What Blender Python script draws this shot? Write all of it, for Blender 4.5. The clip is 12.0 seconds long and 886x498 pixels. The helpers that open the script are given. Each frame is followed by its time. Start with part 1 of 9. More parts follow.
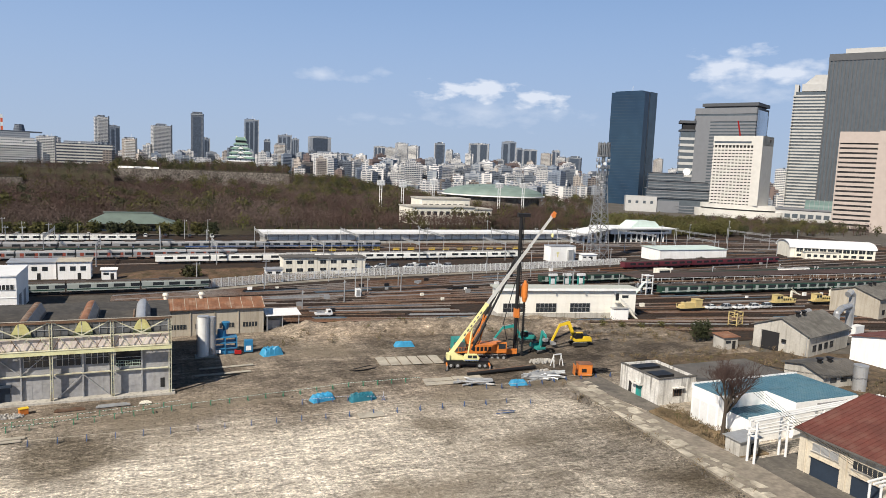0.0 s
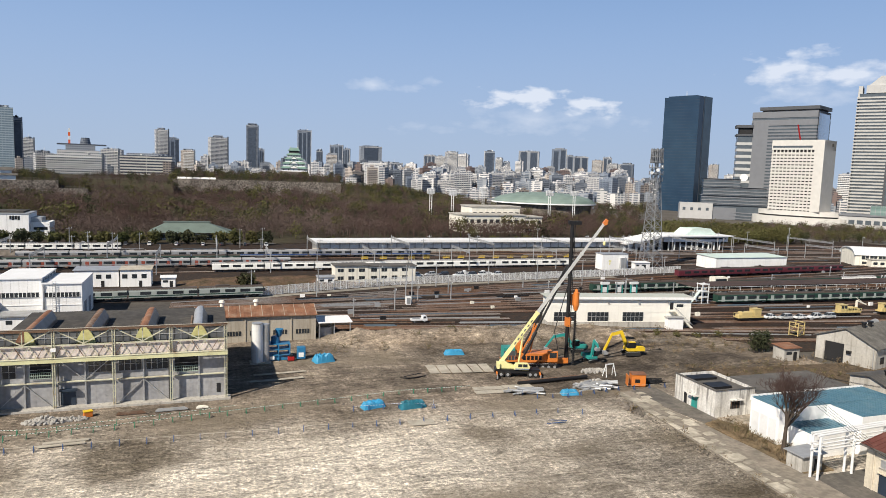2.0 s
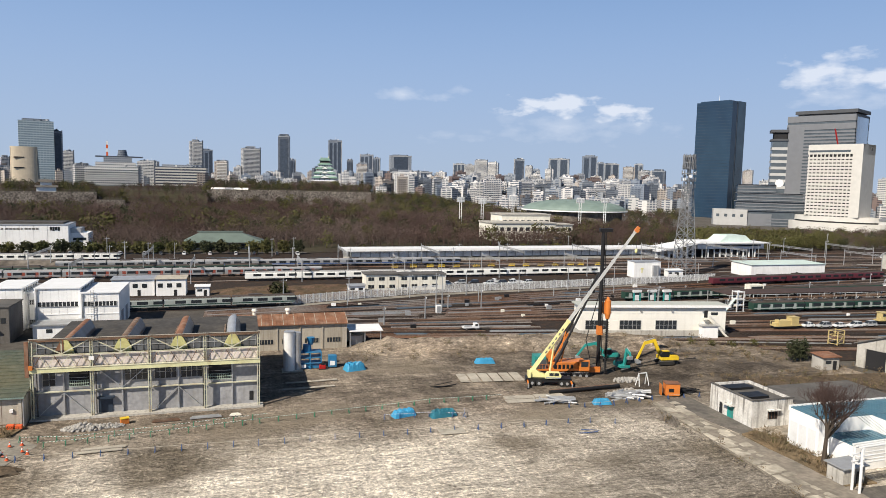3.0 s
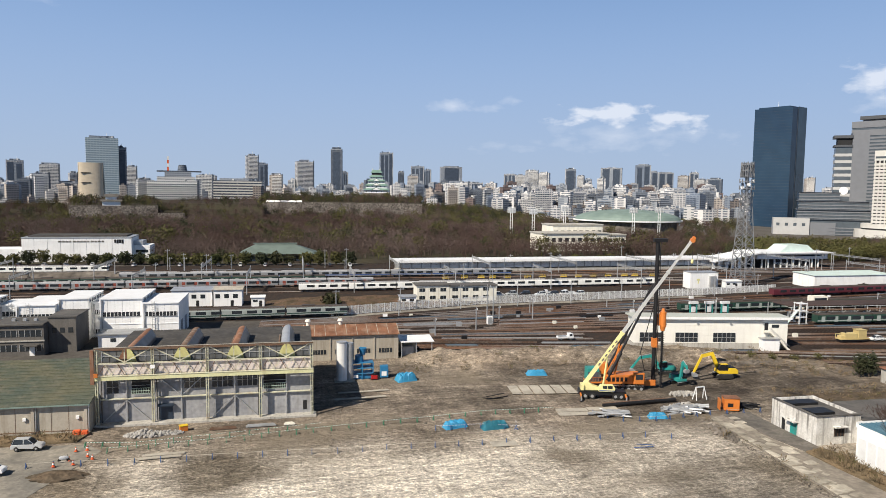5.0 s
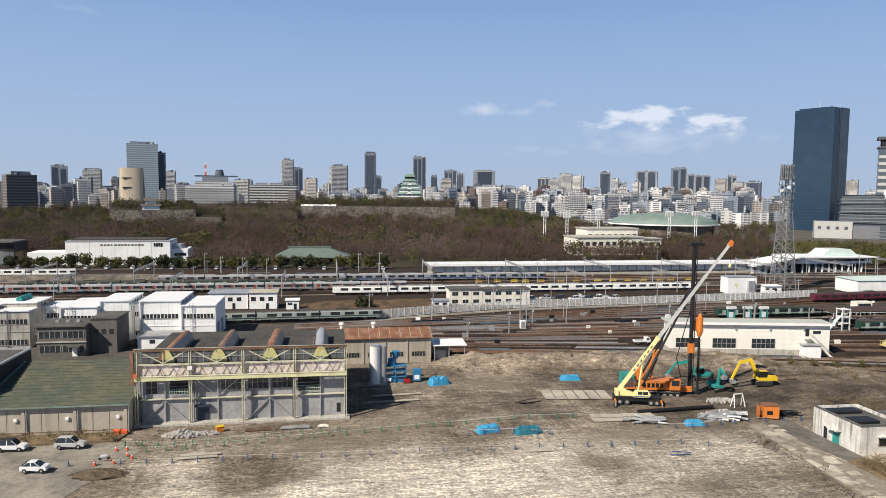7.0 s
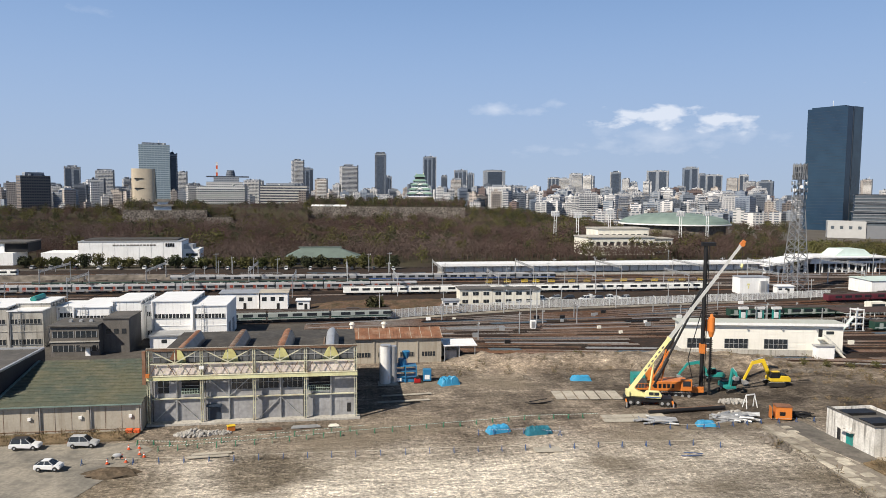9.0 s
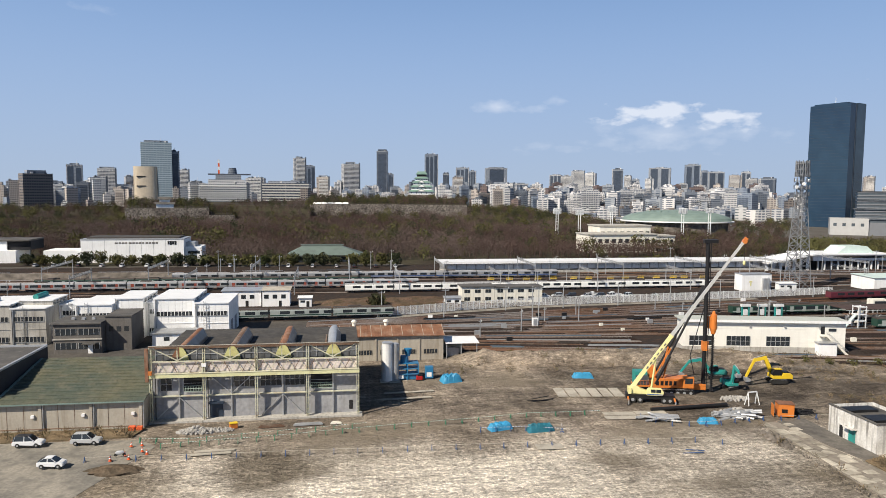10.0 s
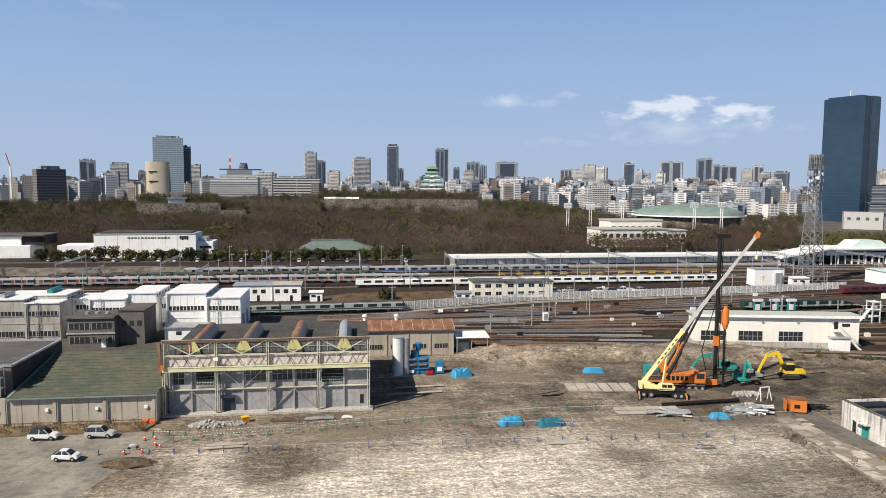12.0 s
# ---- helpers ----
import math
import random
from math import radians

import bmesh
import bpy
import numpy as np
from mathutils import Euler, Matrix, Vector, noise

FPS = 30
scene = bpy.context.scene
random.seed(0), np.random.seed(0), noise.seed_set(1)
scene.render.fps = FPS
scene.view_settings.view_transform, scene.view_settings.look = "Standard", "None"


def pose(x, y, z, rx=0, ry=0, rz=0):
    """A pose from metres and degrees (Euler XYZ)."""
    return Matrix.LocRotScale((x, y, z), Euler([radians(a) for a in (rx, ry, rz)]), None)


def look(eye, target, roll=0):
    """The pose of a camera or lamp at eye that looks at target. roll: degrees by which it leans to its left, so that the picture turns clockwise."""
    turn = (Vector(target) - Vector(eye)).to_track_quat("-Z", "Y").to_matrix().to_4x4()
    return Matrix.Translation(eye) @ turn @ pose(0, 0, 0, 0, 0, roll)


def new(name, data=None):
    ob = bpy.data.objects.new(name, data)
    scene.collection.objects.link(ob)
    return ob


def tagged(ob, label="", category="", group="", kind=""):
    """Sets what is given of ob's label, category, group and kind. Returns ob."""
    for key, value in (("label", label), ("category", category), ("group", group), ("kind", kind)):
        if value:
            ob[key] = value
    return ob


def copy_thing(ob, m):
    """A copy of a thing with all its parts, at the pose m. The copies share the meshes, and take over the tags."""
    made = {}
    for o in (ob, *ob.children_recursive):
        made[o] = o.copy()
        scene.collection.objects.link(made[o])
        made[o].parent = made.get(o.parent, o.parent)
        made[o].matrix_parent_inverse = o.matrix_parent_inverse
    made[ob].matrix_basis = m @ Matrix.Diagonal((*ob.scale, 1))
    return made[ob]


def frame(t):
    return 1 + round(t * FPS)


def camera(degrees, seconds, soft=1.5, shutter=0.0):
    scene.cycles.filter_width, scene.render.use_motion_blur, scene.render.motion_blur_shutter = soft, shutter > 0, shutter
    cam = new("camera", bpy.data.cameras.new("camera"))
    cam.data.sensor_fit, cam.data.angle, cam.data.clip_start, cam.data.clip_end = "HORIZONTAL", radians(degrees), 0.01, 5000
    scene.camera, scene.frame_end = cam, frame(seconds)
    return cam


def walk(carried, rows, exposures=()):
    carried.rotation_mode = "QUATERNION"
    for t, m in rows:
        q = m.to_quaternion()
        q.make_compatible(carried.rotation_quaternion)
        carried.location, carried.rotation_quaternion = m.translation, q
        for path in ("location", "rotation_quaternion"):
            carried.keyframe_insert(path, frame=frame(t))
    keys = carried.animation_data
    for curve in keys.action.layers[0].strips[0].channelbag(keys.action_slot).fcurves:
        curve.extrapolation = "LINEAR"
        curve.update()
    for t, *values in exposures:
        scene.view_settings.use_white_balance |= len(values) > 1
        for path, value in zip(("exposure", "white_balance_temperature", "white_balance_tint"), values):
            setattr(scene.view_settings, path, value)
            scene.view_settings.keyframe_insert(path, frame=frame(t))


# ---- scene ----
# camera: high on a building, panning slowly to its left
EX, EY, EZ = -2.5, -128.0, 42.0
cam = camera(64.87, 12.0, soft=0.5)
walk(cam, [
    (0.0, pose(EX, EY, EZ, 83.16, -2.34, -22.42)),
    (0.5, pose(EX, EY, EZ, 83.31, -2.21, -21.39)),
    (1.0, pose(EX, EY, EZ, 83.39, -2.12, -20.43)),
    (1.5, pose(EX, EY, EZ, 83.47, -2.02, -19.43)),
    (2.0, pose(EX, EY, EZ, 83.68, -1.80, -18.35)),
    (2.5, pose(EX, EY, EZ, 83.98, -1.56, -17.16)),
    (3.0, pose(EX, EY, EZ, 84.30, -1.27, -15.93)),
    (5.0, pose(EX, EY, EZ, 85.13, -0.71, -11.79)),
    (5.5, pose(EX, EY, EZ, 85.28, -0.69, -10.99)),
    (6.0, pose(EX, EY, EZ, 85.38, -0.64, -10.25)),
    (6.5, pose(EX, EY, EZ, 85.40, -0.60, -9.60)),
    (7.0, pose(EX, EY, EZ, 85.41, -0.56, -9.09)),
    (9.0, pose(EX, EY, EZ, 85.41, -0.46, -8.26)),
    (9.5, pose(EX, EY, EZ, 85.34, -0.44, -8.20)),
    (10.0, pose(EX, EY, EZ, 85.20, -0.40, -8.11)),
    (10.5, pose(EX, EY, EZ, 85.04, -0.30, -7.95)),
    (11.0, pose(EX, EY, EZ, 84.90, -0.25, -7.74)),
    (11.5, pose(EX, EY, EZ, 84.80, -0.21, -7.47)),
    (12.0, pose(EX, EY, EZ, 84.76, -0.29, -7.26)),
], exposures=[(0.0, 0.30), (12.0, 0.30)])

# ---- light ----
world = bpy.data.worlds.new("sky")
scene.world = world
world.use_nodes = True
wn, wl = world.node_tree.nodes, world.node_tree.links
bg = wn["Background"]
sky = wn.new("ShaderNodeTexSky")
sky.sky_type = "NISHITA"
sky.sun_disc = False
SUN_EL, SUN_TO = 42.5, 34.0          # elevation; direction in which shadows fall
sky.sun_elevation = radians(SUN_EL)
sky.sun_rotation = radians(270 - SUN_TO)
sky.altitude = 50
sky.air_density, sky.dust_density, sky.ozone_density = 1.0, 0.25, 3.0
bg.inputs["Strength"].default_value = 0.078


def wmath(op, a, b=None):
    n = wn.new("ShaderNodeMath")
    n.operation = op
    for i, v in enumerate((a, b)):
        if v is None:
            continue
        if isinstance(v, (int, float)):
            n.inputs[i].default_value = v
        else:
            wl.new(v, n.inputs[i])
    return n.outputs[0]


# clouds of the sky: soft cumulus low over the city
tc = wn.new("ShaderNodeTexCoord")
sep = wn.new("ShaderNodeSeparateXYZ")
wl.new(tc.outputs["Generated"], sep.inputs[0])
az = wmath("ARCTAN2", sep.outputs["X"], sep.outputs["Y"])
el = wmath("ARCSINE", sep.outputs["Z"])
comb = wn.new("ShaderNodeCombineXYZ")
wl.new(az, comb.inputs[0])
wl.new(wmath("MULTIPLY", el, 2.2), comb.inputs[1])
noi = wn.new("ShaderNodeTexNoise")
noi.inputs["Scale"].default_value = 26
noi.inputs["Detail"].default_value = 8
noi.inputs["Roughness"].default_value = 0.52
wl.new(comb.outputs[0], noi.inputs["Vector"])


def cloud(a0, e0, wa, we, gain):
    da = wmath("DIVIDE", wmath("SUBTRACT", az, radians(a0)), radians(wa))
    de = wmath("DIVIDE", wmath("SUBTRACT", el, radians(e0)), radians(we))
    r = wmath("ADD", wmath("MULTIPLY", da, da), wmath("MULTIPLY", de, de))
    body = wmath("SUBTRACT", 1.0, wmath("SQRT", r))
    grain = wmath("MULTIPLY", wmath("SUBTRACT", noi.outputs["Fac"], 0.5), 3.4)
    return wmath("MULTIPLY", wmath("MAXIMUM", wmath("ADD", wmath("MULTIPLY", body, 0.95), grain), 0.0), gain)


total = cloud(25.2, 5.95, 3.9, 0.9, 1.1)
for row in ((29.4, 5.5, 2.6, 0.75, 1.05), (44.4, 8.1, 3.2, 1.4, 0.8), (48.2, 7.6, 2.8, 1.0, 0.75), (12.6, 6.7, 3.0, 0.55, 0.3), (17.4, 7.2, 1.2, 0.35, 0.25), (26.0, 4.4, 6.5, 1.3, 0.22), (15.7, 3.5, 2.2, 0.5, 0.2), (45.5, 6.4, 4.5, 0.9, 0.3), (-18.5, 12.6, 1.8, 0.4, 0.16)):
    total = wmath("MAXIMUM", total, cloud(*row))
total = wmath("MINIMUM", total, 0.66)
cmix = wn.new("ShaderNodeMix")
cmix.data_type = "RGBA"
wl.new(total, cmix.inputs["Factor"])
haze = wn.new("ShaderNodeMix")
haze.data_type = "RGBA"
wl.new(wmath("POWER", 2.718, wmath("MULTIPLY", wmath("MULTIPLY", el, el), -5.0)), haze.inputs["Factor"])
mid = wn.new("ShaderNodeMix")          # winter haze over the city: pale at the horizon, bluer above
mid.data_type = "RGBA"
wl.new(wmath("MINIMUM", wmath("MULTIPLY", wmath("MAXIMUM", el, 0.0), 2.4), 1.0), mid.inputs["Factor"])
mid.inputs["A"].default_value, mid.inputs["B"].default_value = (4.35, 5.4, 7.0, 1), (2.75, 5.3, 10.3, 1)
upper = wn.new("ShaderNodeVectorMath")
upper.operation = "SCALE"
wl.new(sky.outputs[0], upper.inputs[0])
upper.inputs["Scale"].default_value = 0.23
wl.new(upper.outputs[0], haze.inputs["A"])
wl.new(mid.outputs["Result"], haze.inputs["B"])
wl.new(haze.outputs["Result"], cmix.inputs["A"])
cmix.inputs["B"].default_value = (9.6, 9.9, 10.6, 1)
wl.new(cmix.outputs["Result"], bg.inputs["Color"])

sun_data = bpy.data.lights.new("sun", "SUN")
sun_data.energy, sun_data.angle, sun_data.color = 5.0, radians(0.53), (1.0, 0.91, 0.78)
sun = new("sun", sun_data)
ca, sa = math.cos(radians(SUN_TO)), math.sin(radians(SUN_TO))
ce, se = math.cos(radians(SUN_EL)), math.sin(radians(SUN_EL))
sun.matrix_basis = look((0, 0, 300), (ca * ce, sa * ce, 300 - se))


# ---- materials ----
def mat(name, c, rough=0.7, metal=0.0, var=0.25, fine=3.0, bump=0.0, c2=None, coarse=0.25, stain=None, amount=0.5, streak=False, spec=0.4):
    """A surface with grain at two scales; c2: second colour of the coarse variation; stain: dirt colour in blotches or rain streaks."""
    m = bpy.data.materials.new(name)
    m.use_nodes = True
    n, l = m.node_tree.nodes, m.node_tree.links
    b = n["Principled BSDF"]
    b.inputs["Roughness"].default_value = rough
    b.inputs["Metallic"].default_value = metal
    b.inputs["Specular IOR Level"].default_value = spec
    geo = n.new("ShaderNodeNewGeometry")
    n1, n2 = n.new("ShaderNodeTexNoise"), n.new("ShaderNodeTexNoise")
    n1.inputs["Scale"].default_value, n1.inputs["Detail"].default_value = fine, 5
    n2.inputs["Scale"].default_value, n2.inputs["Detail"].default_value = coarse, 4
    for q in (n1, n2):
        l.new(geo.outputs["Position"], q.inputs["Vector"])
    m1 = n.new("ShaderNodeMix")
    m1.data_type = "RGBA"
    second = c2 or [v * (1 - var) for v in c]
    m1.inputs["A"].default_value, m1.inputs["B"].default_value = (*c, 1), (*second, 1)
    ramp = n.new("ShaderNodeMapRange")
    ramp.inputs["From Min"].default_value, ramp.inputs["From Max"].default_value = 0.35, 0.65
    l.new(n2.outputs["Fac"], ramp.inputs["Value"])
    l.new(ramp.outputs[0], m1.inputs["Factor"])
    m2 = n.new("ShaderNodeMix")
    m2.data_type, m2.blend_type = "RGBA", "MULTIPLY"
    m2.inputs["Factor"].default_value = var
    grey = n.new("ShaderNodeMapRange")
    grey.inputs["From Min"].default_value, grey.inputs["From Max"].default_value = 0.3, 0.7
    grey.inputs["To Min"].default_value, grey.inputs["To Max"].default_value = 0.35, 1.35
    l.new(n1.outputs["Fac"], grey.inputs["Value"])
    l.new(m1.outputs["Result"], m2.inputs["A"])
    l.new(grey.outputs[0], m2.inputs["B"])
    out = m2.outputs["Result"]
    if stain:
        n3 = n.new("ShaderNodeTexNoise")
        n3.inputs["Scale"].default_value, n3.inputs["Detail"].default_value = 1.0, 6
        mp = n.new("ShaderNodeMapping")
        mp.inputs["Scale"].default_value = (1.6, 1.6, 0.12) if streak else (0.5, 0.5, 0.5)
        l.new(geo.outputs["Position"], mp.inputs["Vector"])
        l.new(mp.outputs[0], n3.inputs["Vector"])
        r3 = n.new("ShaderNodeMapRange")
        r3.inputs["From Min"].default_value, r3.inputs["From Max"].default_value = 0.5, 0.72
        r3.inputs["To Max"].default_value = amount
        l.new(n3.outputs["Fac"], r3.inputs["Value"])
        m3 = n.new("ShaderNodeMix")
        m3.data_type = "RGBA"
        l.new(r3.outputs[0], m3.inputs["Factor"])
        l.new(out, m3.inputs["A"])
        m3.inputs["B"].default_value = (*stain, 1)
        out = m3.outputs["Result"]
    l.new(out, b.inputs["Base Color"])
    if bump:
        bp = n.new("ShaderNodeBump")
        bp.inputs["Strength"].default_value, bp.inputs["Distance"].default_value = min(1.0, bump), 0.15
        l.new(n1.outputs["Fac"], bp.inputs["Height"])
        l.new(bp.outputs[0], b.inputs["Normal"])
    return m


def facade(name, wall, pane, floor=3.6, bay=2.6, band=0.5, post=0.35, gloss=0.25, metal=0.0):
    """A far facade: window rows by storey height and bay width, on all four sides."""
    m = bpy.data.materials.new(name)
    m.use_nodes = True
    n, l = m.node_tree.nodes, m.node_tree.links
    b = n["Principled BSDF"]
    tcn = n.new("ShaderNodeTexCoord")
    sx = n.new("ShaderNodeSeparateXYZ")
    l.new(tcn.outputs["Object"], sx.inputs[0])

    def op(kind, a, c):
        q = n.new("ShaderNodeMath")
        q.operation = kind
        for i, v in enumerate((a, c)):
            if isinstance(v, (int, float)):
                q.inputs[i].default_value = v
            else:
                l.new(v, q.inputs[i])
        return q.outputs[0]
    rows = op("GREATER_THAN", op("FRACT", op("DIVIDE", sx.outputs["Z"], floor), 0), band)
    cols = op("GREATER_THAN", op("FRACT", op("DIVIDE", op("ADD", sx.outputs["X"], sx.outputs["Y"]), bay), 0), post)
    win = op("MULTIPLY", rows, cols)
    nz = n.new("ShaderNodeTexNoise")
    nz.inputs["Scale"].default_value = 0.3
    l.new(tcn.outputs["Object"], nz.inputs["Vector"])
    tone = n.new("ShaderNodeMix")
    tone.data_type = "RGBA"
    tone.inputs["A"].default_value, tone.inputs["B"].default_value = (*wall, 1), (*[v * 0.8 for v in wall], 1)
    l.new(nz.outputs["Fac"], tone.inputs["Factor"])
    mx = n.new("ShaderNodeMix")
    mx.data_type = "RGBA"
    l.new(win, mx.inputs["Factor"])
    l.new(tone.outputs["Result"], mx.inputs["A"])
    mx.inputs["B"].default_value = (*pane, 1)
    l.new(mx.outputs["Result"], b.inputs["Base Color"])
    b.inputs["Metallic"].default_value = metal
    l.new(op("SUBTRACT", 0.75, op("MULTIPLY", win, 0.75 - gloss)), b.inputs["Roughness"])
    return m


def site_dirt():
    """Graded earth: pale dry sand with wheel scuffs towards the gate, darker damp soil towards the railway."""
    m = mat("site_earth", (0.67, 0.605, 0.515), 0.95, var=0.45, fine=1.8, bump=1.0, c2=(0.58, 0.52, 0.435), coarse=0.05, spec=0.1)
    n, l = m.node_tree.nodes, m.node_tree.links
    b = n["Principled BSDF"]
    old = b.inputs["Base Color"].links[0].from_socket
    geo = n.new("ShaderNodeNewGeometry")
    sx = n.new("ShaderNodeSeparateXYZ")
    l.new(geo.outputs["Position"], sx.inputs[0])
    wob = n.new("ShaderNodeTexNoise")
    wob.inputs["Scale"].default_value, wob.inputs["Detail"].default_value = 0.06, 6
    l.new(geo.outputs["Position"], wob.inputs["Vector"])
    add = n.new("ShaderNodeMath")
    add.operation = "MULTIPLY_ADD"
    l.new(wob.outputs["Fac"], add.inputs[0])
    add.inputs[1].default_value = 26.0
    l.new(sx.outputs["Y"], add.inputs[2])
    rg = n.new("ShaderNodeMapRange")
    rg.inputs["From Min"].default_value, rg.inputs["From Max"].default_value = -13, 3
    l.new(add.outputs[0], rg.inputs["Value"])
    dark = n.new("ShaderNodeMix")
    dark.data_type = "RGBA"
    dn = n.new("ShaderNodeTexNoise")
    dn.inputs["Scale"].default_value, dn.inputs["Detail"].default_value = 0.12, 7
    l.new(geo.outputs["Position"], dn.inputs["Vector"])
    dr = n.new("ShaderNodeMapRange")
    dr.inputs["From Min"].default_value, dr.inputs["From Max"].default_value = 0.4, 0.62
    l.new(dn.outputs["Fac"], dr.inputs["Value"])
    l.new(dr.outputs[0], dark.inputs["Factor"])
    dark.inputs["A"].default_value, dark.inputs["B"].default_value = (0.165, 0.137, 0.11, 1), (0.30, 0.252, 0.20, 1)
    mx = n.new("ShaderNodeMix")
    mx.data_type = "RGBA"
    l.new(rg.outputs[0], mx.inputs["Factor"])
    l.new(old, mx.inputs["A"])
    l.new(dark.outputs["Result"], mx.inputs["B"])
    # wheel scuffs: warped streaks at two scales
    mu_in = mx.outputs["Result"]
    for scale, warp, lo, hi, fac, stretch in ((0.8, 3.0, 0.5, 1.5, 0.62, (0.5, 1.0, 1.0)), (0.34, 2.2, 0.72, 1.27, 0.7, (0.6, 1.0, 1.0)), (0.1, 2.0, 0.66, 1.25, 0.6, (0.5, 1.0, 1.0)), (2.4, 1.2, 0.6, 1.45, 0.6, (0.5, 1.0, 1.0)), (0.5, 0.5, 0.68, 1.3, 0.55, (0.06, 1.6, 1.0)), (1.0, 0.7, 0.72, 1.25, 0.5, (1.3, 0.08, 1.0))):
        mp0 = n.new("ShaderNodeMapping")
        mp0.inputs["Scale"].default_value = stretch
        l.new(geo.outputs["Position"], mp0.inputs["Vector"])
        wv = n.new("ShaderNodeTexNoise")
        wv.inputs["Scale"].default_value, wv.inputs["Distortion"].default_value = scale, warp
        wv.inputs["Detail"].default_value, wv.inputs["Roughness"].default_value = 6, 0.65
        l.new(mp0.outputs[0], wv.inputs["Vector"])
        wr = n.new("ShaderNodeMapRange")
        wr.inputs["From Min"].default_value, wr.inputs["From Max"].default_value = 0.36, 0.62
        wr.inputs["To Min"].default_value, wr.inputs["To Max"].default_value = lo, hi
        l.new(wv.outputs["Fac"], wr.inputs["Value"])
        mu = n.new("ShaderNodeMix")
        mu.data_type, mu.blend_type = "RGBA", "MULTIPLY"
        mu.inputs["Factor"].default_value = fac
        l.new(mu_in, mu.inputs["A"])
        l.new(wr.outputs[0], mu.inputs["B"])
        mu_in = mu.outputs["Result"]
        if scale in (0.8, 0.34):               # the same ridges stand up in relief
            bp = n.new("ShaderNodeBump")
            bp.inputs["Strength"].default_value, bp.inputs["Distance"].default_value = 1.0, 0.28 if scale == 0.8 else 0.5
            l.new(wv.outputs["Fac"], bp.inputs["Height"])
            l.new(b.inputs["Normal"].links[0].from_socket, bp.inputs["Normal"])
            l.new(bp.outputs[0], b.inputs["Normal"])
    # thin curved wheel marks, ridge and groove
    for scale, wide, high, low in ((0.22, 0.018, 1.3, 0.99), (0.34, 0.02, 0.66, 1.0), (0.6, 0.03, 1.5, 0.93), (0.42, 0.02, 0.7, 1.0)):
        wv = n.new("ShaderNodeTexNoise")
        wv.inputs["Scale"].default_value, wv.inputs["Distortion"].default_value = scale, 1.2
        wv.inputs["Detail"].default_value = 1.5
        l.new(geo.outputs["Position"], wv.inputs["Vector"])
        ab = n.new("ShaderNodeMath")
        ab.operation = "SUBTRACT"
        l.new(wv.outputs["Fac"], ab.inputs[0])
        ab.inputs[1].default_value = 0.5
        a2 = n.new("ShaderNodeMath")
        a2.operation = "ABSOLUTE"
        l.new(ab.outputs[0], a2.inputs[0])
        wr = n.new("ShaderNodeMapRange")
        wr.inputs["From Max"].default_value = wide
        wr.inputs["To Min"].default_value, wr.inputs["To Max"].default_value = high, low
        l.new(a2.outputs[0], wr.inputs["Value"])
        mu = n.new("ShaderNodeMix")
        mu.data_type, mu.blend_type = "RGBA", "MULTIPLY"
        if scale < 0.5:
            l.new(dr.outputs[0], mu.inputs["Factor"])
        else:
            mu.inputs["Factor"].default_value = 0.85
        l.new(mu_in, mu.inputs["A"])
        l.new(wr.outputs[0], mu.inputs["B"])
        mu_in = mu.outputs["Result"]
    # damp patches
    pt = n.new("ShaderNodeTexNoise")
    pt.inputs["Scale"].default_value, pt.inputs["Detail"].default_value = 0.045, 5
    mp = n.new("ShaderNodeMapping")
    mp.inputs["Location"].default_value, mp.inputs["Scale"].default_value = (31, 7, 0), (0.6, 1.3, 1)
    l.new(geo.outputs["Position"], mp.inputs["Vector"])
    l.new(mp.outputs[0], pt.inputs["Vector"])
    pr = n.new("ShaderNodeMapRange")
    pr.inputs["From Min"].default_value, pr.inputs["From Max"].default_value = 0.52, 0.66
    pr.inputs["To Max"].default_value = 0.75
    l.new(pt.outputs["Fac"], pr.inputs["Value"])
    pm = n.new("ShaderNodeMix")
    pm.data_type = "RGBA"
    l.new(pr.outputs[0], pm.inputs["Factor"])
    l.new(mu_in, pm.inputs["A"])
    pm.inputs["B"].default_value = (0.235, 0.198, 0.15, 1)
    # the eastern part is trodden darker; churned wet mud lies round the piling works
    tone = pm.outputs["Result"]
    for cx, cy, r0, r1, colour, most in ((66, -48, 8, 36, (0.34, 0.33, 0.32, 1), 0.85), (78, 6, 8, 34, (0.42, 0.42, 0.43, 1), 0.9), (108, 4, 6, 26, (0.40, 0.40, 0.41, 1), 0.9), (52, 22, 3, 14, (0.5, 0.5, 0.5, 1), 0.8), (-14, -24, 5, 11, (0.36, 0.34, 0.31, 1), 0.95), (-37, -25, 4, 13, (0.40, 0.37, 0.33, 1), 0.95), (-40, -46, 10, 30, (0.66, 0.64, 0.61, 1), 0.75), (18, -16, 3, 10, (0.6, 0.58, 0.55, 1), 0.7), (33, 4, 2, 12, (0.55, 0.55, 0.55, 1), 0.8), (40, -28, 1, 8, (0.5, 0.48, 0.45, 1), 0.8), (38, 35, 5, 12, (1.5, 1.47, 1.43, 1), 0.85), (58, 33, 5, 12, (1.5, 1.47, 1.43, 1), 0.8), (98, 22, 3, 10, (1.6, 1.5, 1.4, 1), 0.7), (70, -36, 2, 10, (0.6, 0.57, 0.52, 1), 0.8), (66, -58, 2, 10, (0.6, 0.57, 0.52, 1), 0.8)):
        sb = n.new("ShaderNodeVectorMath")
        sb.operation = "SUBTRACT"
        l.new(geo.outputs["Position"], sb.inputs[0])
        sb.inputs[1].default_value = (cx, cy, 0)
        ln = n.new("ShaderNodeVectorMath")
        ln.operation = "LENGTH"
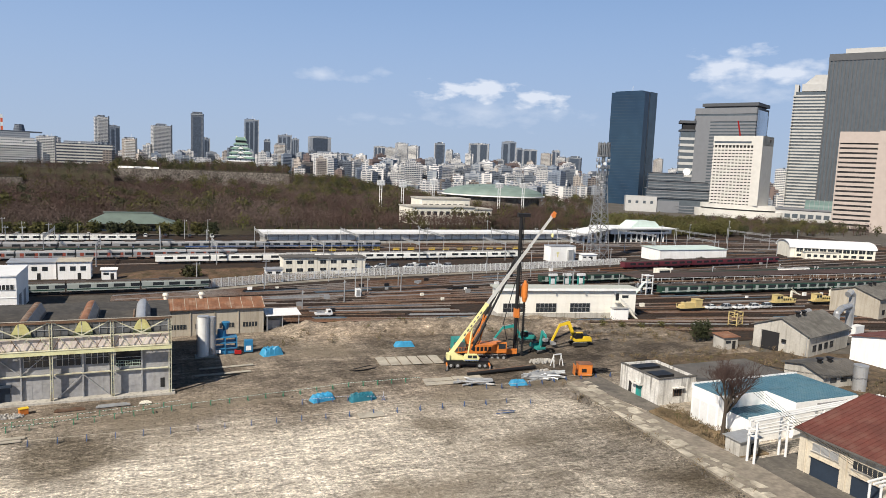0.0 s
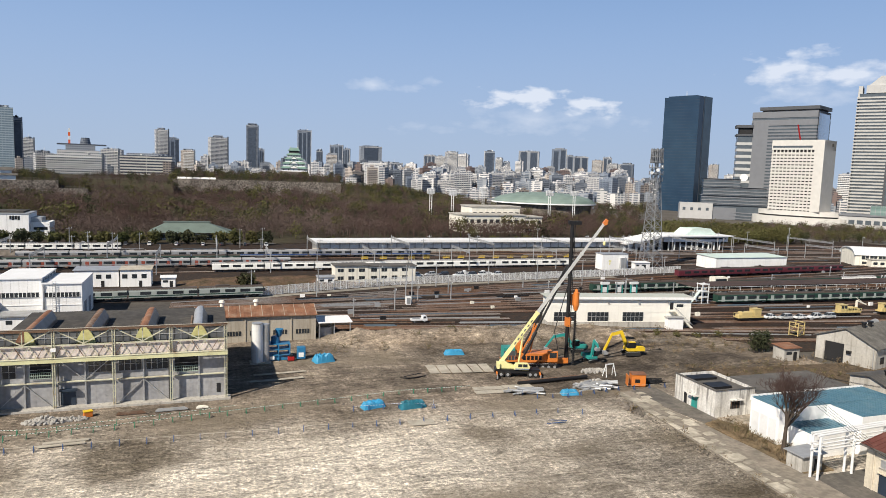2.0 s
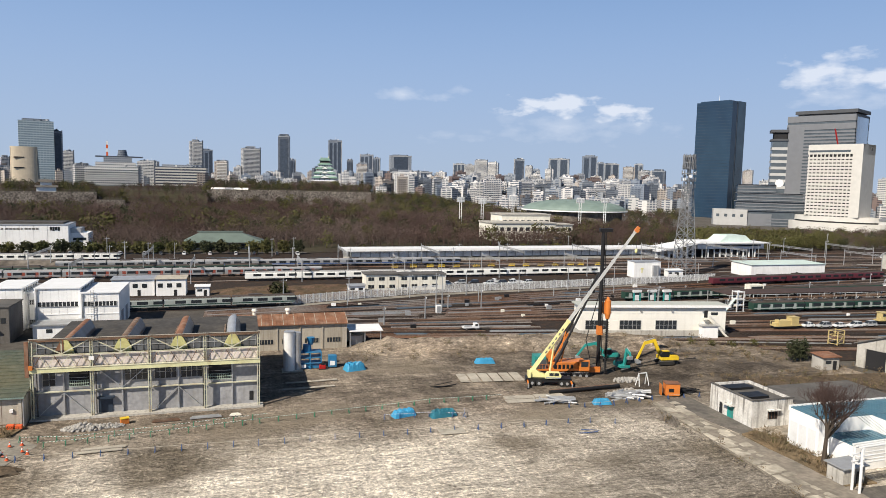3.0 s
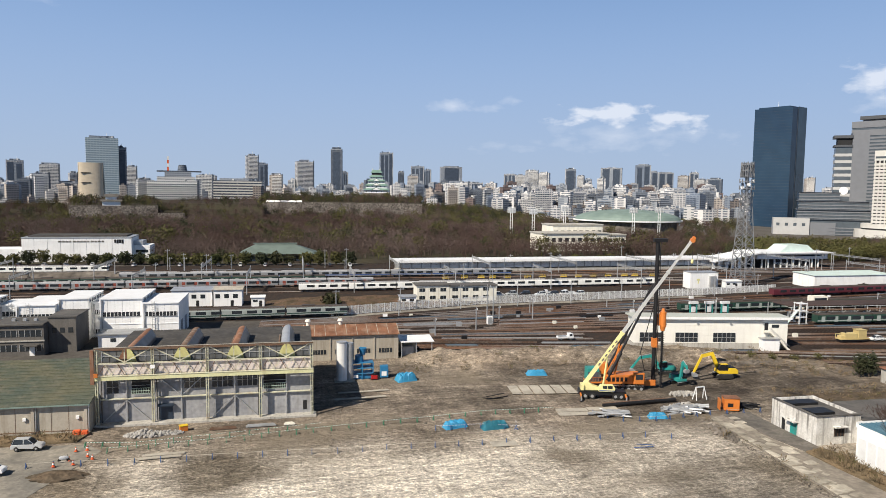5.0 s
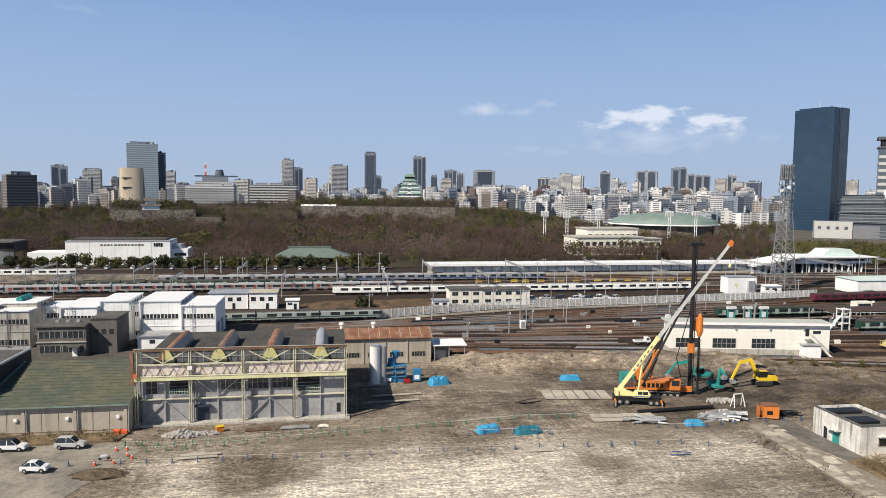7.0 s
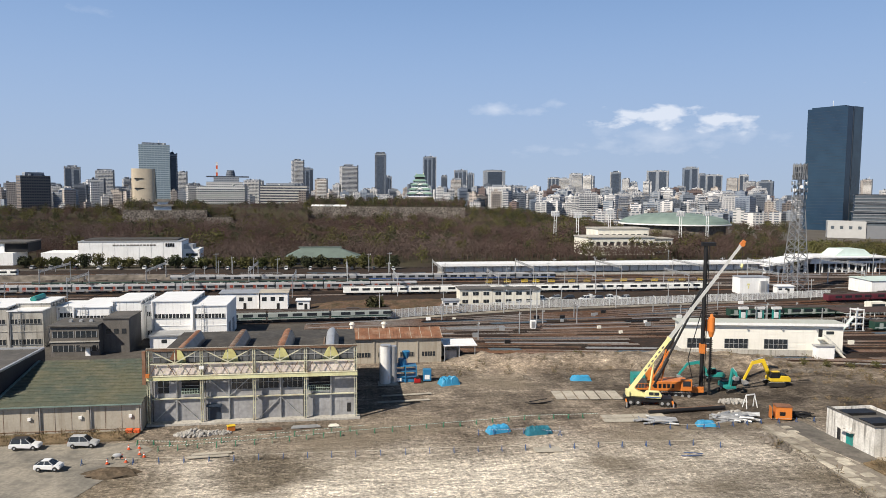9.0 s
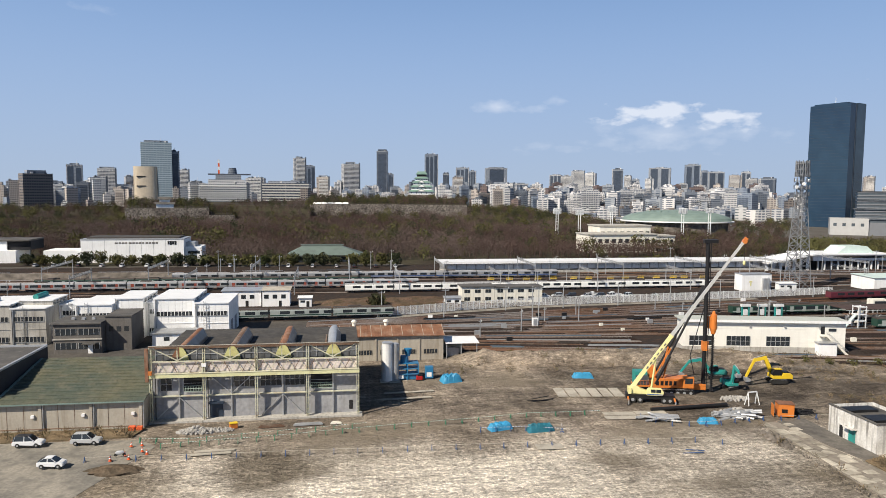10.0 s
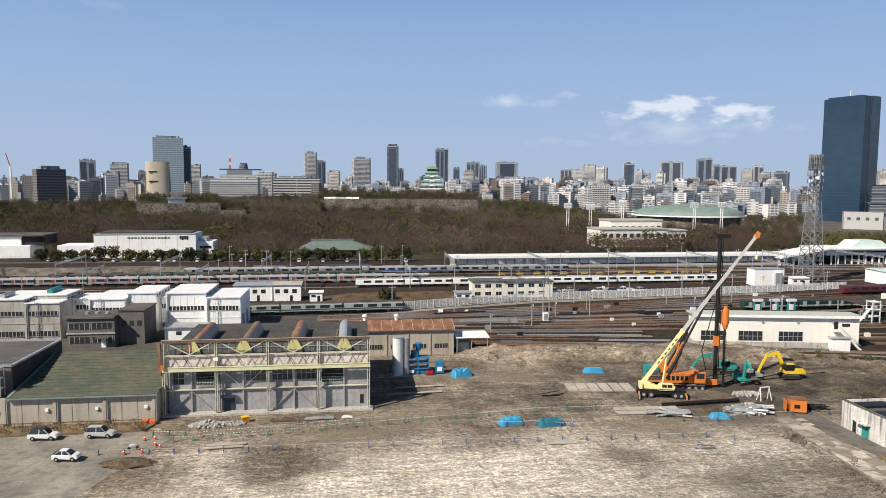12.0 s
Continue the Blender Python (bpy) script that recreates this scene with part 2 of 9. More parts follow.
        l.new(sb.outputs[0], ln.inputs[0])
        ad = n.new("ShaderNodeMath")
        ad.operation = "MULTIPLY_ADD"
        l.new(dn.outputs["Fac"], ad.inputs[0])
        ad.inputs[1].default_value = r1 * 0.9
        l.new(ln.outputs["Value"], ad.inputs[2])
        rr = n.new("ShaderNodeMapRange")
        rr.inputs["From Min"].default_value, rr.inputs["From Max"].default_value = r0 + r1 * 0.45, r1 + r1 * 0.45
        rr.inputs["To Min"].default_value, rr.inputs["To Max"].default_value = most, 0.0
        l.new(ad.outputs[0], rr.inputs["Value"])
        tm = n.new("ShaderNodeMix")
        tm.data_type, tm.blend_type = "RGBA", "MULTIPLY"
        l.new(rr.outputs[0], tm.inputs["Factor"])
        l.new(tone, tm.inputs["A"])
        tm.inputs["B"].default_value = colour
        tone = tm.outputs["Result"]
    l.new(tone, b.inputs["Base Color"])
    return m


M_EARTH = site_dirt()
M_YARDTAR = mat("yard_tar", (0.075, 0.07, 0.066), 0.9, var=0.4, fine=2.0, c2=(0.11, 0.1, 0.09), coarse=0.12, stain=(0.05, 0.045, 0.04), amount=0.7, spec=0.2)
# near-black for the factory block's side wall: its shade, put into the colour
M_SHADEWALL = mat("shaded_wall", (0.035, 0.033, 0.035), 0.8, var=0.3)
M_MAST = mat("dull_mast_steel", (0.30, 0.31, 0.325), 0.5, 0.4, var=0.2)
M_GROUND = mat("town_ground", (0.085, 0.075, 0.063), 0.95, var=0.45, fine=0.4, c2=(0.12, 0.11, 0.097), coarse=0.02)
M_BALLAST = mat("ballast", (0.040, 0.032, 0.028), 0.95, var=0.45, fine=1.8, c2=(0.044, 0.036, 0.031), coarse=0.05, bump=0.5, stain=(0.10, 0.056, 0.036), amount=0.6, spec=0.1)
M_BED = mat("rusty_bed", (0.052, 0.027, 0.019), 0.95, var=0.4, fine=1.2, c2=(0.05, 0.031, 0.024), coarse=0.04, spec=0.1)
M_BEDDARK = mat("dark_bed", (0.029, 0.024, 0.021), 0.95, var=0.4, fine=1.2, c2=(0.04, 0.03, 0.025), coarse=0.04, spec=0.1)
M_LITTER = mat("leaf_litter", (0.045, 0.035, 0.029), 0.95, var=0.4, fine=0.3, c2=(0.07, 0.065, 0.04), coarse=0.03, spec=0.1)
M_LANE = mat("worn_lane_concrete", (0.285, 0.25, 0.21), 0.92, var=0.4, fine=1.4, c2=(0.24, 0.215, 0.18), coarse=0.16, bump=0.3, stain=(0.15, 0.135, 0.115), amount=0.8, spec=0.15)
M_DUSTY = mat("dusty_asphalt", (0.20, 0.188, 0.165), 0.9, var=0.4, fine=2.0, c2=(0.34, 0.31, 0.26), coarse=0.12, stain=(0.12, 0.115, 0.105), amount=0.8, spec=0.2)
M_ASPHALT = mat("asphalt", (0.115, 0.107, 0.098), 0.9, var=0.4, fine=2.0, c2=(0.18, 0.165, 0.145), coarse=0.12, stain=(0.08, 0.076, 0.07), amount=0.8, spec=0.2)
M_PATH = mat("worn_concrete", (0.58, 0.53, 0.44), 0.9, var=0.4, fine=1.2, c2=(0.26, 0.235, 0.19), coarse=0.2, bump=0.4, stain=(0.16, 0.14, 0.11), amount=0.7)
M_GRASS = mat("dry_grass", (0.25, 0.185, 0.115), 0.95, var=0.5, fine=2.5, c2=(0.145, 0.115, 0.075), coarse=0.3, bump=0.8, spec=0.1)
M_RAIL = mat("rusty_rail", (0.25, 0.125, 0.07), 0.6, 0.2, var=0.3, fine=1.0, c2=(0.40, 0.37, 0.34), coarse=0.03)
M_CANOPY = mat("rust_brown_canopy", (0.075, 0.045, 0.037), 0.85, var=0.4, fine=0.8, c2=(0.05, 0.034, 0.03), coarse=0.1, stain=(0.12, 0.09, 0.075), amount=0.4)
M_WORKSCREAM = mat("aged_cream_render", (0.66, 0.60, 0.485), 0.85, var=0.2, c2=(0.57, 0.51, 0.41), coarse=0.2, stain=(0.33, 0.26, 0.18), amount=0.55, streak=True)
M_RAILDARK = mat("dark_rail", (0.06, 0.042, 0.034), 0.7, 0.2, var=0.3)
M_SLEEPER = mat("sleeper", (0.065, 0.053, 0.044), 0.9, var=0.3)
M_WHITE = mat("white_panel", (0.93, 0.93, 0.92), 0.55, var=0.08, fine=2.0, stain=(0.55, 0.53, 0.50), amount=0.24, streak=True)
M_WHITEROOF = mat("white_roof", (0.82, 0.83, 0.84), 0.5, var=0.06, stain=(0.6, 0.6, 0.58), amount=0.2)
M_CREAM = mat("cream_wall", (0.84, 0.81, 0.71), 0.8, var=0.1, stain=(0.45, 0.41, 0.33), amount=0.4, streak=True)
M_GREYPANEL = mat("grey_panel", (0.38, 0.38, 0.39), 0.8, var=0.3, fine=1.5, c2=(0.27, 0.27, 0.28), coarse=0.15, stain=(0.25, 0.24, 0.22), amount=0.5, streak=True)
M_CONC = mat("weathered_concrete", (0.50, 0.48, 0.44), 0.9, var=0.2, c2=(0.40, 0.38, 0.34), coarse=0.2, stain=(0.17, 0.16, 0.14), amount=0.7, streak=True)
M_TANWALL = mat("asbestos_wall", (0.47, 0.43, 0.36), 0.9, var=0.15, c2=(0.38, 0.34, 0.28), coarse=0.12, stain=(0.22, 0.18, 0.13), amount=0.6, streak=True)
M_BROWNCONC = mat("brown_concrete", (0.16, 0.148, 0.135), 0.9, var=0.2, stain=(0.10, 0.09, 0.08), amount=0.6, streak=True)
M_YELLOWSTEEL = mat("pale_yellow_steel", (0.62, 0.61, 0.46), 0.55, var=0.12, stain=(0.28, 0.15, 0.07), amount=0.6)
M_YELLOWGREEN = mat("yellow_arch", (0.62, 0.60, 0.27), 0.6, var=0.12, stain=(0.35, 0.2, 0.08), amount=0.4)
M_YELLOWBRIGHT = mat("yellow_girder", (0.72, 0.71, 0.42), 0.55, var=0.12, stain=(0.36, 0.27, 0.12), amount=0.35)
M_BAND = mat("pink_whitewash", (0.74, 0.66, 0.62), 0.8, var=0.2, fine=1.2, stain=(0.34, 0.27, 0.23), amount=0.6, streak=True)
M_GREYGLAZE = mat("dull_factory_glazing", (0.17, 0.18, 0.19), 0.35, var=0.5, fine=1.0, c2=(0.09, 0.095, 0.10), coarse=0.5, stain=(0.26, 0.25, 0.23), amount=0.4)
M_PALEGREEN = mat("pale_green_paint", (0.42, 0.52, 0.44), 0.6, var=0.15)
M_RUST = mat("rust_sheet", (0.27, 0.13, 0.075), 0.85, var=0.3, c2=(0.18, 0.085, 0.05), coarse=0.4, stain=(0.36, 0.27, 0.2), amount=0.5)
M_RUSTSTEEL = mat("rusty_steel", (0.20, 0.12, 0.08), 0.8, 0.2, var=0.3, stain=(0.4, 0.36, 0.3), amount=0.5)
M_GREENROOF = mat("moss_green_roof", (0.125, 0.125, 0.082), 0.8, var=0.35, fine=1.5, c2=(0.085, 0.105, 0.082), coarse=0.15, stain=(0.20, 0.18, 0.13), amount=0.5)
M_DARKROOF = mat("dark_roof", (0.075, 0.072, 0.069), 0.85, var=0.3, c2=(0.12, 0.112, 0.104), coarse=0.15, stain=(0.2, 0.19, 0.17), amount=0.4)
M_GLASS = mat("window_glass", (0.035, 0.042, 0.05), 0.08, var=0.2, spec=0.6)
M_CORRUGATED = mat("grey_corrugated", (0.15, 0.145, 0.135), 0.85, var=0.35, fine=1.0, c2=(0.105, 0.1, 0.092), coarse=0.2, stain=(0.23, 0.22, 0.2), amount=0.45)
M_TARROOF = mat("tar_roof", (0.05, 0.047, 0.044), 0.9, var=0.4, fine=1.0, c2=(0.075, 0.07, 0.065), coarse=0.2, stain=(0.11, 0.1, 0.085), amount=0.5)
# near-black; the shade inside openings and voids is put into this colour
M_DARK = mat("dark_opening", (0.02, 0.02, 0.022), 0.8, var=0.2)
M_NAVY = mat("navy_shutter", (0.03, 0.045, 0.07), 0.5, var=0.2)
M_BLUEROOF = mat("blue_roof", (0.075, 0.17, 0.235), 0.5, var=0.15, fine=1.0, c2=(0.095, 0.195, 0.255), coarse=0.1, stain=(0.18, 0.24, 0.26), amount=0.3)
M_REDROOF = mat("red_brown_roof", (0.155, 0.052, 0.041), 0.8, var=0.25, c2=(0.115, 0.042, 0.034), coarse=0.2, stain=(0.24, 0.14, 0.11), amount=0.35)
M_AQUA = mat("aqua_roof", (0.62, 0.74, 0.69), 0.5, var=0.1)
M_COPPER = mat("verdigris_roof", (0.21, 0.28, 0.25), 0.65, var=0.15, c2=(0.16, 0.22, 0.20), coarse=0.1)
M_TILE = mat("green_copper_tile", (0.20, 0.31, 0.26), 0.65, var=0.2, c2=(0.14, 0.23, 0.20), coarse=0.1)
M_STEEL = mat("galvanised_steel", (0.52, 0.53, 0.54), 0.45, 0.5, var=0.15, stain=(0.3, 0.28, 0.25), amount=0.3)
M_WHITESTEEL = mat("white_steel", (0.82, 0.83, 0.83), 0.5, 0.1, var=0.06, stain=(0.5, 0.45, 0.4), amount=0.2)
M_BLACK = mat("black_steel", (0.025, 0.025, 0.027), 0.5, 0.3, var=0.3)
M_RUBBER = mat("rubber", (0.03, 0.029, 0.027), 0.9, var=0.3)
M_CRANE = mat("cream_yellow_paint", (0.80, 0.75, 0.36), 0.4, var=0.06, stain=(0.4, 0.33, 0.15), amount=0.2)
M_BOOM = mat("boom_silver", (0.62, 0.62, 0.60), 0.4, 0.3, var=0.08)
M_ORANGE = mat("orange_paint", (0.68, 0.21, 0.04), 0.45, var=0.1, stain=(0.3, 0.12, 0.05), amount=0.4)
M_TEAL = mat("teal_paint", (0.03, 0.30, 0.27), 0.45, var=0.1, stain=(0.1, 0.12, 0.1), amount=0.4)
M_YELLOW = mat("yellow_paint", (0.80, 0.55, 0.03), 0.4, var=0.08, stain=(0.3, 0.22, 0.08), amount=0.3)
M_LOCO = mat("pale_ochre_paint", (0.60, 0.48, 0.22), 0.5, var=0.12, stain=(0.3, 0.2, 0.1), amount=0.4)
M_TARP = mat("blue_tarpaulin", (0.05, 0.31, 0.54), 0.45, var=0.2, fine=2.0)
M_BLUE = mat("blue_machine", (0.03, 0.20, 0.40), 0.5, var=0.15, stain=(0.15, 0.12, 0.1), amount=0.4)
M_PALEPLANK = mat("pale_plates", (0.48, 0.44, 0.37), 0.85, var=0.2, stain=(0.22, 0.19, 0.15), amount=0.5)
M_RUBBLE = mat("rubble", (0.47, 0.45, 0.42), 0.9, var=0.3, fine=2.0)
M_STONE = mat("castle_stone", (0.20, 0.175, 0.15), 0.9, var=0.85, fine=0.35, c2=(0.11, 0.095, 0.08), coarse=0.05)


def ashlar():
    """Castle stone: large uneven blocks with dark joints."""
    m = mat("castle_blocks", (0.205, 0.182, 0.16), 0.9, var=0.6, fine=0.5, c2=(0.11, 0.095, 0.084), coarse=0.06)
    n, l = m.node_tree.nodes, m.node_tree.links
    b = n["Principled BSDF"]
    old = b.inputs["Base Color"].links[0].from_socket
    geo = n.new("ShaderNodeNewGeometry")
    vo = n.new("ShaderNodeTexVoronoi")
    vo.feature = "F1"
    vo.inputs["Scale"].default_value = 0.5
    l.new(geo.outputs["Position"], vo.inputs["Vector"])
    rg = n.new("ShaderNodeMapRange")
    rg.inputs["From Min"].default_value, rg.inputs["From Max"].default_value = 0.35, 0.8
    rg.inputs["To Min"].default_value, rg.inputs["To Max"].default_value = 1.15, 0.35
    l.new(vo.outputs["Distance"], rg.inputs["Value"])
    mu = n.new("ShaderNodeMix")
    mu.data_type, mu.blend_type = "RGBA", "MULTIPLY"
    mu.inputs["Factor"].default_value = 0.9
    l.new(old, mu.inputs["A"])
    l.new(rg.outputs[0], mu.inputs["B"])
    l.new(mu.outputs["Result"], b.inputs["Base Color"])
    return m


M_ASHLAR = ashlar()
M_BARK = mat("bark", (0.10, 0.078, 0.06), 0.95, var=0.3)
M_TWIG = mat("bare_twigs", (0.112, 0.076, 0.066), 0.95, var=0.35, fine=0.3, c2=(0.07, 0.047, 0.042), coarse=0.03, spec=0.1)
M_TWIGGREY = mat("grey_twigs", (0.145, 0.110, 0.098), 0.95, var=0.35, fine=0.3, c2=(0.095, 0.068, 0.06), coarse=0.02, spec=0.1)
M_LEAF = mat("evergreen_leaves", (0.055, 0.068, 0.025), 0.85, var=0.4, fine=0.6, c2=(0.085, 0.082, 0.03), coarse=0.05, spec=0.2)
M_LEAFDARK = mat("dark_leaves", (0.042, 0.05, 0.026), 0.85, var=0.4, fine=0.6, c2=(0.062, 0.06, 0.028), coarse=0.05, spec=0.2)
M_OLIVE = mat("olive_leaves", (0.078, 0.07, 0.026), 0.85, var=0.4, fine=0.6, c2=(0.11, 0.11, 0.04), coarse=0.05, spec=0.2)
M_TRAINSILVER = mat("train_steel", (0.46, 0.465, 0.47), 0.35, 0.4, var=0.06)
M_TRAINWHITE = mat("train_white", (0.90, 0.90, 0.86), 0.4, var=0.05)
M_TRAINSAGE = mat("train_sage", (0.40, 0.44, 0.42), 0.4, 0.1, var=0.08)
M_TRAINGREEN = mat("train_green", (0.02, 0.058, 0.042), 0.45, var=0.12)
M_TRAINMAROON = mat("train_maroon", (0.12, 0.025, 0.036), 0.4, var=0.1)
M_TRAINROOF = mat("train_roof", (0.075, 0.06, 0.052), 0.7, var=0.2)
M_TRAINORANGE = mat("train_red", (0.30, 0.075, 0.05), 0.4, var=0.1)
M_STRIPEBLUE = mat("blue_stripe", (0.03, 0.10, 0.35), 0.4, var=0.1)
M_TYREWHITE = mat("car_white", (0.78, 0.79, 0.80), 0.25, var=0.03)
M_CARGREY = mat("car_silver", (0.55, 0.56, 0.57), 0.3, 0.15, var=0.05)
M_CARDARK = mat("car_dark", (0.03, 0.03, 0.035), 0.3, var=0.05)
M_REDCONE = mat("cone_orange", (0.75, 0.13, 0.04), 0.6, var=0.1)
M_LAMPRED = mat("tail_light_red", (0.4, 0.02, 0.02), 0.3, var=0.05)
M_WORKSHOP = mat("white_render", (0.86, 0.84, 0.77), 0.7, var=0.05, stain=(0.6, 0.57, 0.5), amount=0.18, streak=True)
M_RUIN = mat("ruin_wall", (0.74, 0.73, 0.70), 0.9, var=0.3, c2=(0.58, 0.56, 0.52), coarse=0.4, stain=(0.13, 0.12, 0.11), amount=0.95, streak=True)
M_RESTROOF = mat("dark_green_roof", (0.145, 0.19, 0.17), 0.7, var=0.2, c2=(0.115, 0.15, 0.135), coarse=0.2)
M_PALEROOF = mat("pale_grey_roof", (0.50, 0.52, 0.47), 0.6, var=0.1)
M_DULLBLUE = mat("dull_blue_pipe", (0.12, 0.17, 0.22), 0.6, var=0.2)
M_TARPTEAL = mat("teal_tarpaulin", (0.03, 0.19, 0.26), 0.5, var=0.3, fine=2.0)
M_POSTGREEN = mat("post_green", (0.03, 0.20, 0.11), 0.6, var=0.1)
M_POSTBLUE = mat("post_blue", (0.05, 0.10, 0.24), 0.6, var=0.1)


# ---- mesh helpers ----
def B():
    return bmesh.new()


def box(bm, x0, x1, y0, y1, z0, z1, m=None):
    vs = [Vector((x, y, z)) for z in (z0, z1) for x, y in ((x0, y0), (x1, y0), (x1, y1), (x0, y1))]
    if m:
        vs = [m @ v for v in vs]
    v = [bm.verts.new(p) for p in vs]
    for f in ((3, 2, 1, 0), (4, 5, 6, 7), (0, 1, 5, 4), (1, 2, 6, 5), (2, 3, 7, 6), (3, 0, 4, 7)):
        bm.faces.new([v[i] for i in f])
    return bm


def beam(bm, p0, p1, w, h=None):
    """A square bar from point to point."""
    p0, p1 = Vector(p0), Vector(p1)
    d = p1 - p0
    q = d.to_track_quat("Z", "Y").to_matrix().to_4x4()
    h = h or w
    box(bm, -w / 2, w / 2, -h / 2, h / 2, 0, d.length, Matrix.Translation(p0) @ q)
    return bm


def tube(bm, p0, p1, r0, r1=None, n=10):
    """A round bar or cone from point to point, with caps."""
    r1 = r0 if r1 is None else r1
    p0, p1 = Vector(p0), Vector(p1)
    d = p1 - p0
    q = Matrix.Translation(p0) @ d.to_track_quat("Z", "Y").to_matrix().to_4x4()
    a, b = [], []
    for i in range(n):
        t = 2 * math.pi * i / n
        a.append(bm.verts.new(q @ Vector((r0 * math.cos(t), r0 * math.sin(t), 0))))
        b.append(bm.verts.new(q @ Vector((r1 * math.cos(t), r1 * math.sin(t), d.length))))
    for i in range(n):
        bm.faces.new((a[i], a[(i + 1) % n], b[(i + 1) % n], b[i]))
    bm.faces.new(a[::-1])
    bm.faces.new(b)
    return bm


def prism(bm, pts, a, b, axis="y", m=None):
    """A profile swept along an axis. pts: (x, z) for axis y, (y, z) for axis x, (x, y) for axis z."""
    def place(p, s):
        v = {"y": (p[0], s, p[1]), "x": (s, p[0], p[1]), "z": (p[0], p[1], s)}[axis]
        return m @ Vector(v) if m else Vector(v)
    lo = [bm.verts.new(place(p, a)) for p in pts]
    hi = [bm.verts.new(place(p, b)) for p in pts]
    k = len(pts)
    for i in range(k):
        bm.faces.new((lo[i], lo[(i + 1) % k], hi[(i + 1) % k], hi[i]))
    bm.faces.new(lo[::-1])
    bm.faces.new(hi)
    bmesh.ops.recalc_face_normals(bm, faces=bm.faces)
    return bm


def blob(bm, m, n=1, rough=0.2):
    """An uneven lump."""
    r = bmesh.ops.create_icosphere(bm, subdivisions=n, radius=1.0)
    for v in r["verts"]:
        v.co = m @ (v.co * (1 + rough * random.uniform(-1, 1)))
    return bm


def part(name, bm, material, parent, label="", bevel=0.0, smooth=False):
    if bevel:
        bmesh.ops.bevel(bm, geom=bm.edges[:], offset=bevel, segments=1, affect="EDGES")
    me = bpy.data.meshes.new(name)
    bm.to_mesh(me)
    bm.free()
    if smooth:
        me.polygons.foreach_set("use_smooth", [True] * len(me.polygons))
    me.materials.append(material)
    ob = new(name, me)
    ob.parent = parent
    if label:
        ob["label"] = label
    return ob


def again(ob, m, parent=None):
    """The same mesh once more, under the same parent."""
    o = new(ob.name.split(".")[0], ob.data)
    o.parent = parent or ob.parent
    o.matrix_basis = m
    return o


def bar(name, parent, material, x0, x1, y0, y1, z0, z1, label="", bevel=0.0):
    return part(name, box(B(), x0, x1, y0, y1, z0, z1), material, parent, label, bevel)


def thing(name, x, y, z=0.0, turn=0.0, label="", category="", group="", kind=""):
    ob = new(name)
    ob.empty_display_size = 0.3
    ob.matrix_basis = pose(x, y, z, 0, 0, turn)
    return tagged(ob, label, category, group, kind)


def solid(name, bm, material, label, category, x=0.0, y=0.0, z=0.0, turn=0.0, group="", kind="", smooth=False):
    """A thing of one mesh."""
    ob = part(name, bm, material, None, smooth=smooth)
    ob.matrix_basis = pose(x, y, z, 0, 0, turn)
    return tagged(ob, label, category, group, kind)


def raw(name, verts, faces, material, label="", category="", kind="", parent=None):
    me = bpy.data.meshes.new(name)
    me.from_pydata(verts, [], faces)
    me.materials.append(material)
    ob = new(name, me)
    ob.parent = parent
    return tagged(ob, label, category, "", kind)


# ---- ground ----
def ground_sheet():
    n = 40
    verts = [(-5000 + 10000 * i / n, -5000 + 10000 * j / n, -0.15) for j in range(n + 1) for i in range(n + 1)]
    faces = [(j * (n + 1) + i, j * (n + 1) + i + 1, (j + 1) * (n + 1) + i + 1, (j + 1) * (n + 1) + i) for j in range(n) for i in range(n)]
    return raw("ground", verts, faces, M_GROUND, "brown grey town ground reaching the horizon", "ground", "structure")


def smooth(a, b, x):
    t = min(1.0, max(0.0, (x - a) / (b - a)))
    return t * t * (3 - 2 * t)


def site_height(x, y):
    z = 0.10 * noise.noise(Vector((x * 0.08, y * 0.08, 0))) + 0.05 * noise.noise(Vector((x * 0.4, y * 0.4, 3)))
    # earth bank along the railway
    ridge = 38.5 - 0.135 * (x - 40) + 1.2 * noise.noise(Vector((x * 0.12, 0, 5)))
    along = smooth(22, 31, x) * (1 - smooth(96, 112, x))
    d = y - ridge
    front = smooth(-5.5 - 3.5 * noise.noise(Vector((x * 0.22, 1, 2))), -1.2 + 1.2 * noise.noise(Vector((x * 0.5, 3, 2))), d)
    top = 1.9 + 0.7 * noise.noise(Vector((x * 0.2, y * 0.2, 9))) + 0.35 * noise.noise(Vector((x * 0.6, y * 0.6, 2)))
    z += along * top * front * (1 - 0.6 * smooth(1.5, 4.5, d))
    z += along * smooth(-7, -3, d) * (0.45 * noise.noise(Vector((x * 0.45, y * 0.8, 6))) + 0.3 * abs(noise.noise(Vector((x * 0.9, y * 0.5, 8)))))
    # loose heaps
    for hx, hy, r, h in ((37.5, 23, 3.2, 1.5), (47, 24, 3, 0.9), (100, 8, 9, 1.2), (63, 26, 5, 0.9), (112, 4, 8, 1.0), (96, -4, 7, 1.1), (66, 6, 4, 0.5)):
        q = math.hypot(x - hx, (y - hy) * 1.2) / r
        if q < 1:
            z += h * (1 - q) ** 1.3 * (1 + 0.3 * noise.noise(Vector((x, y, 1))))
    return z


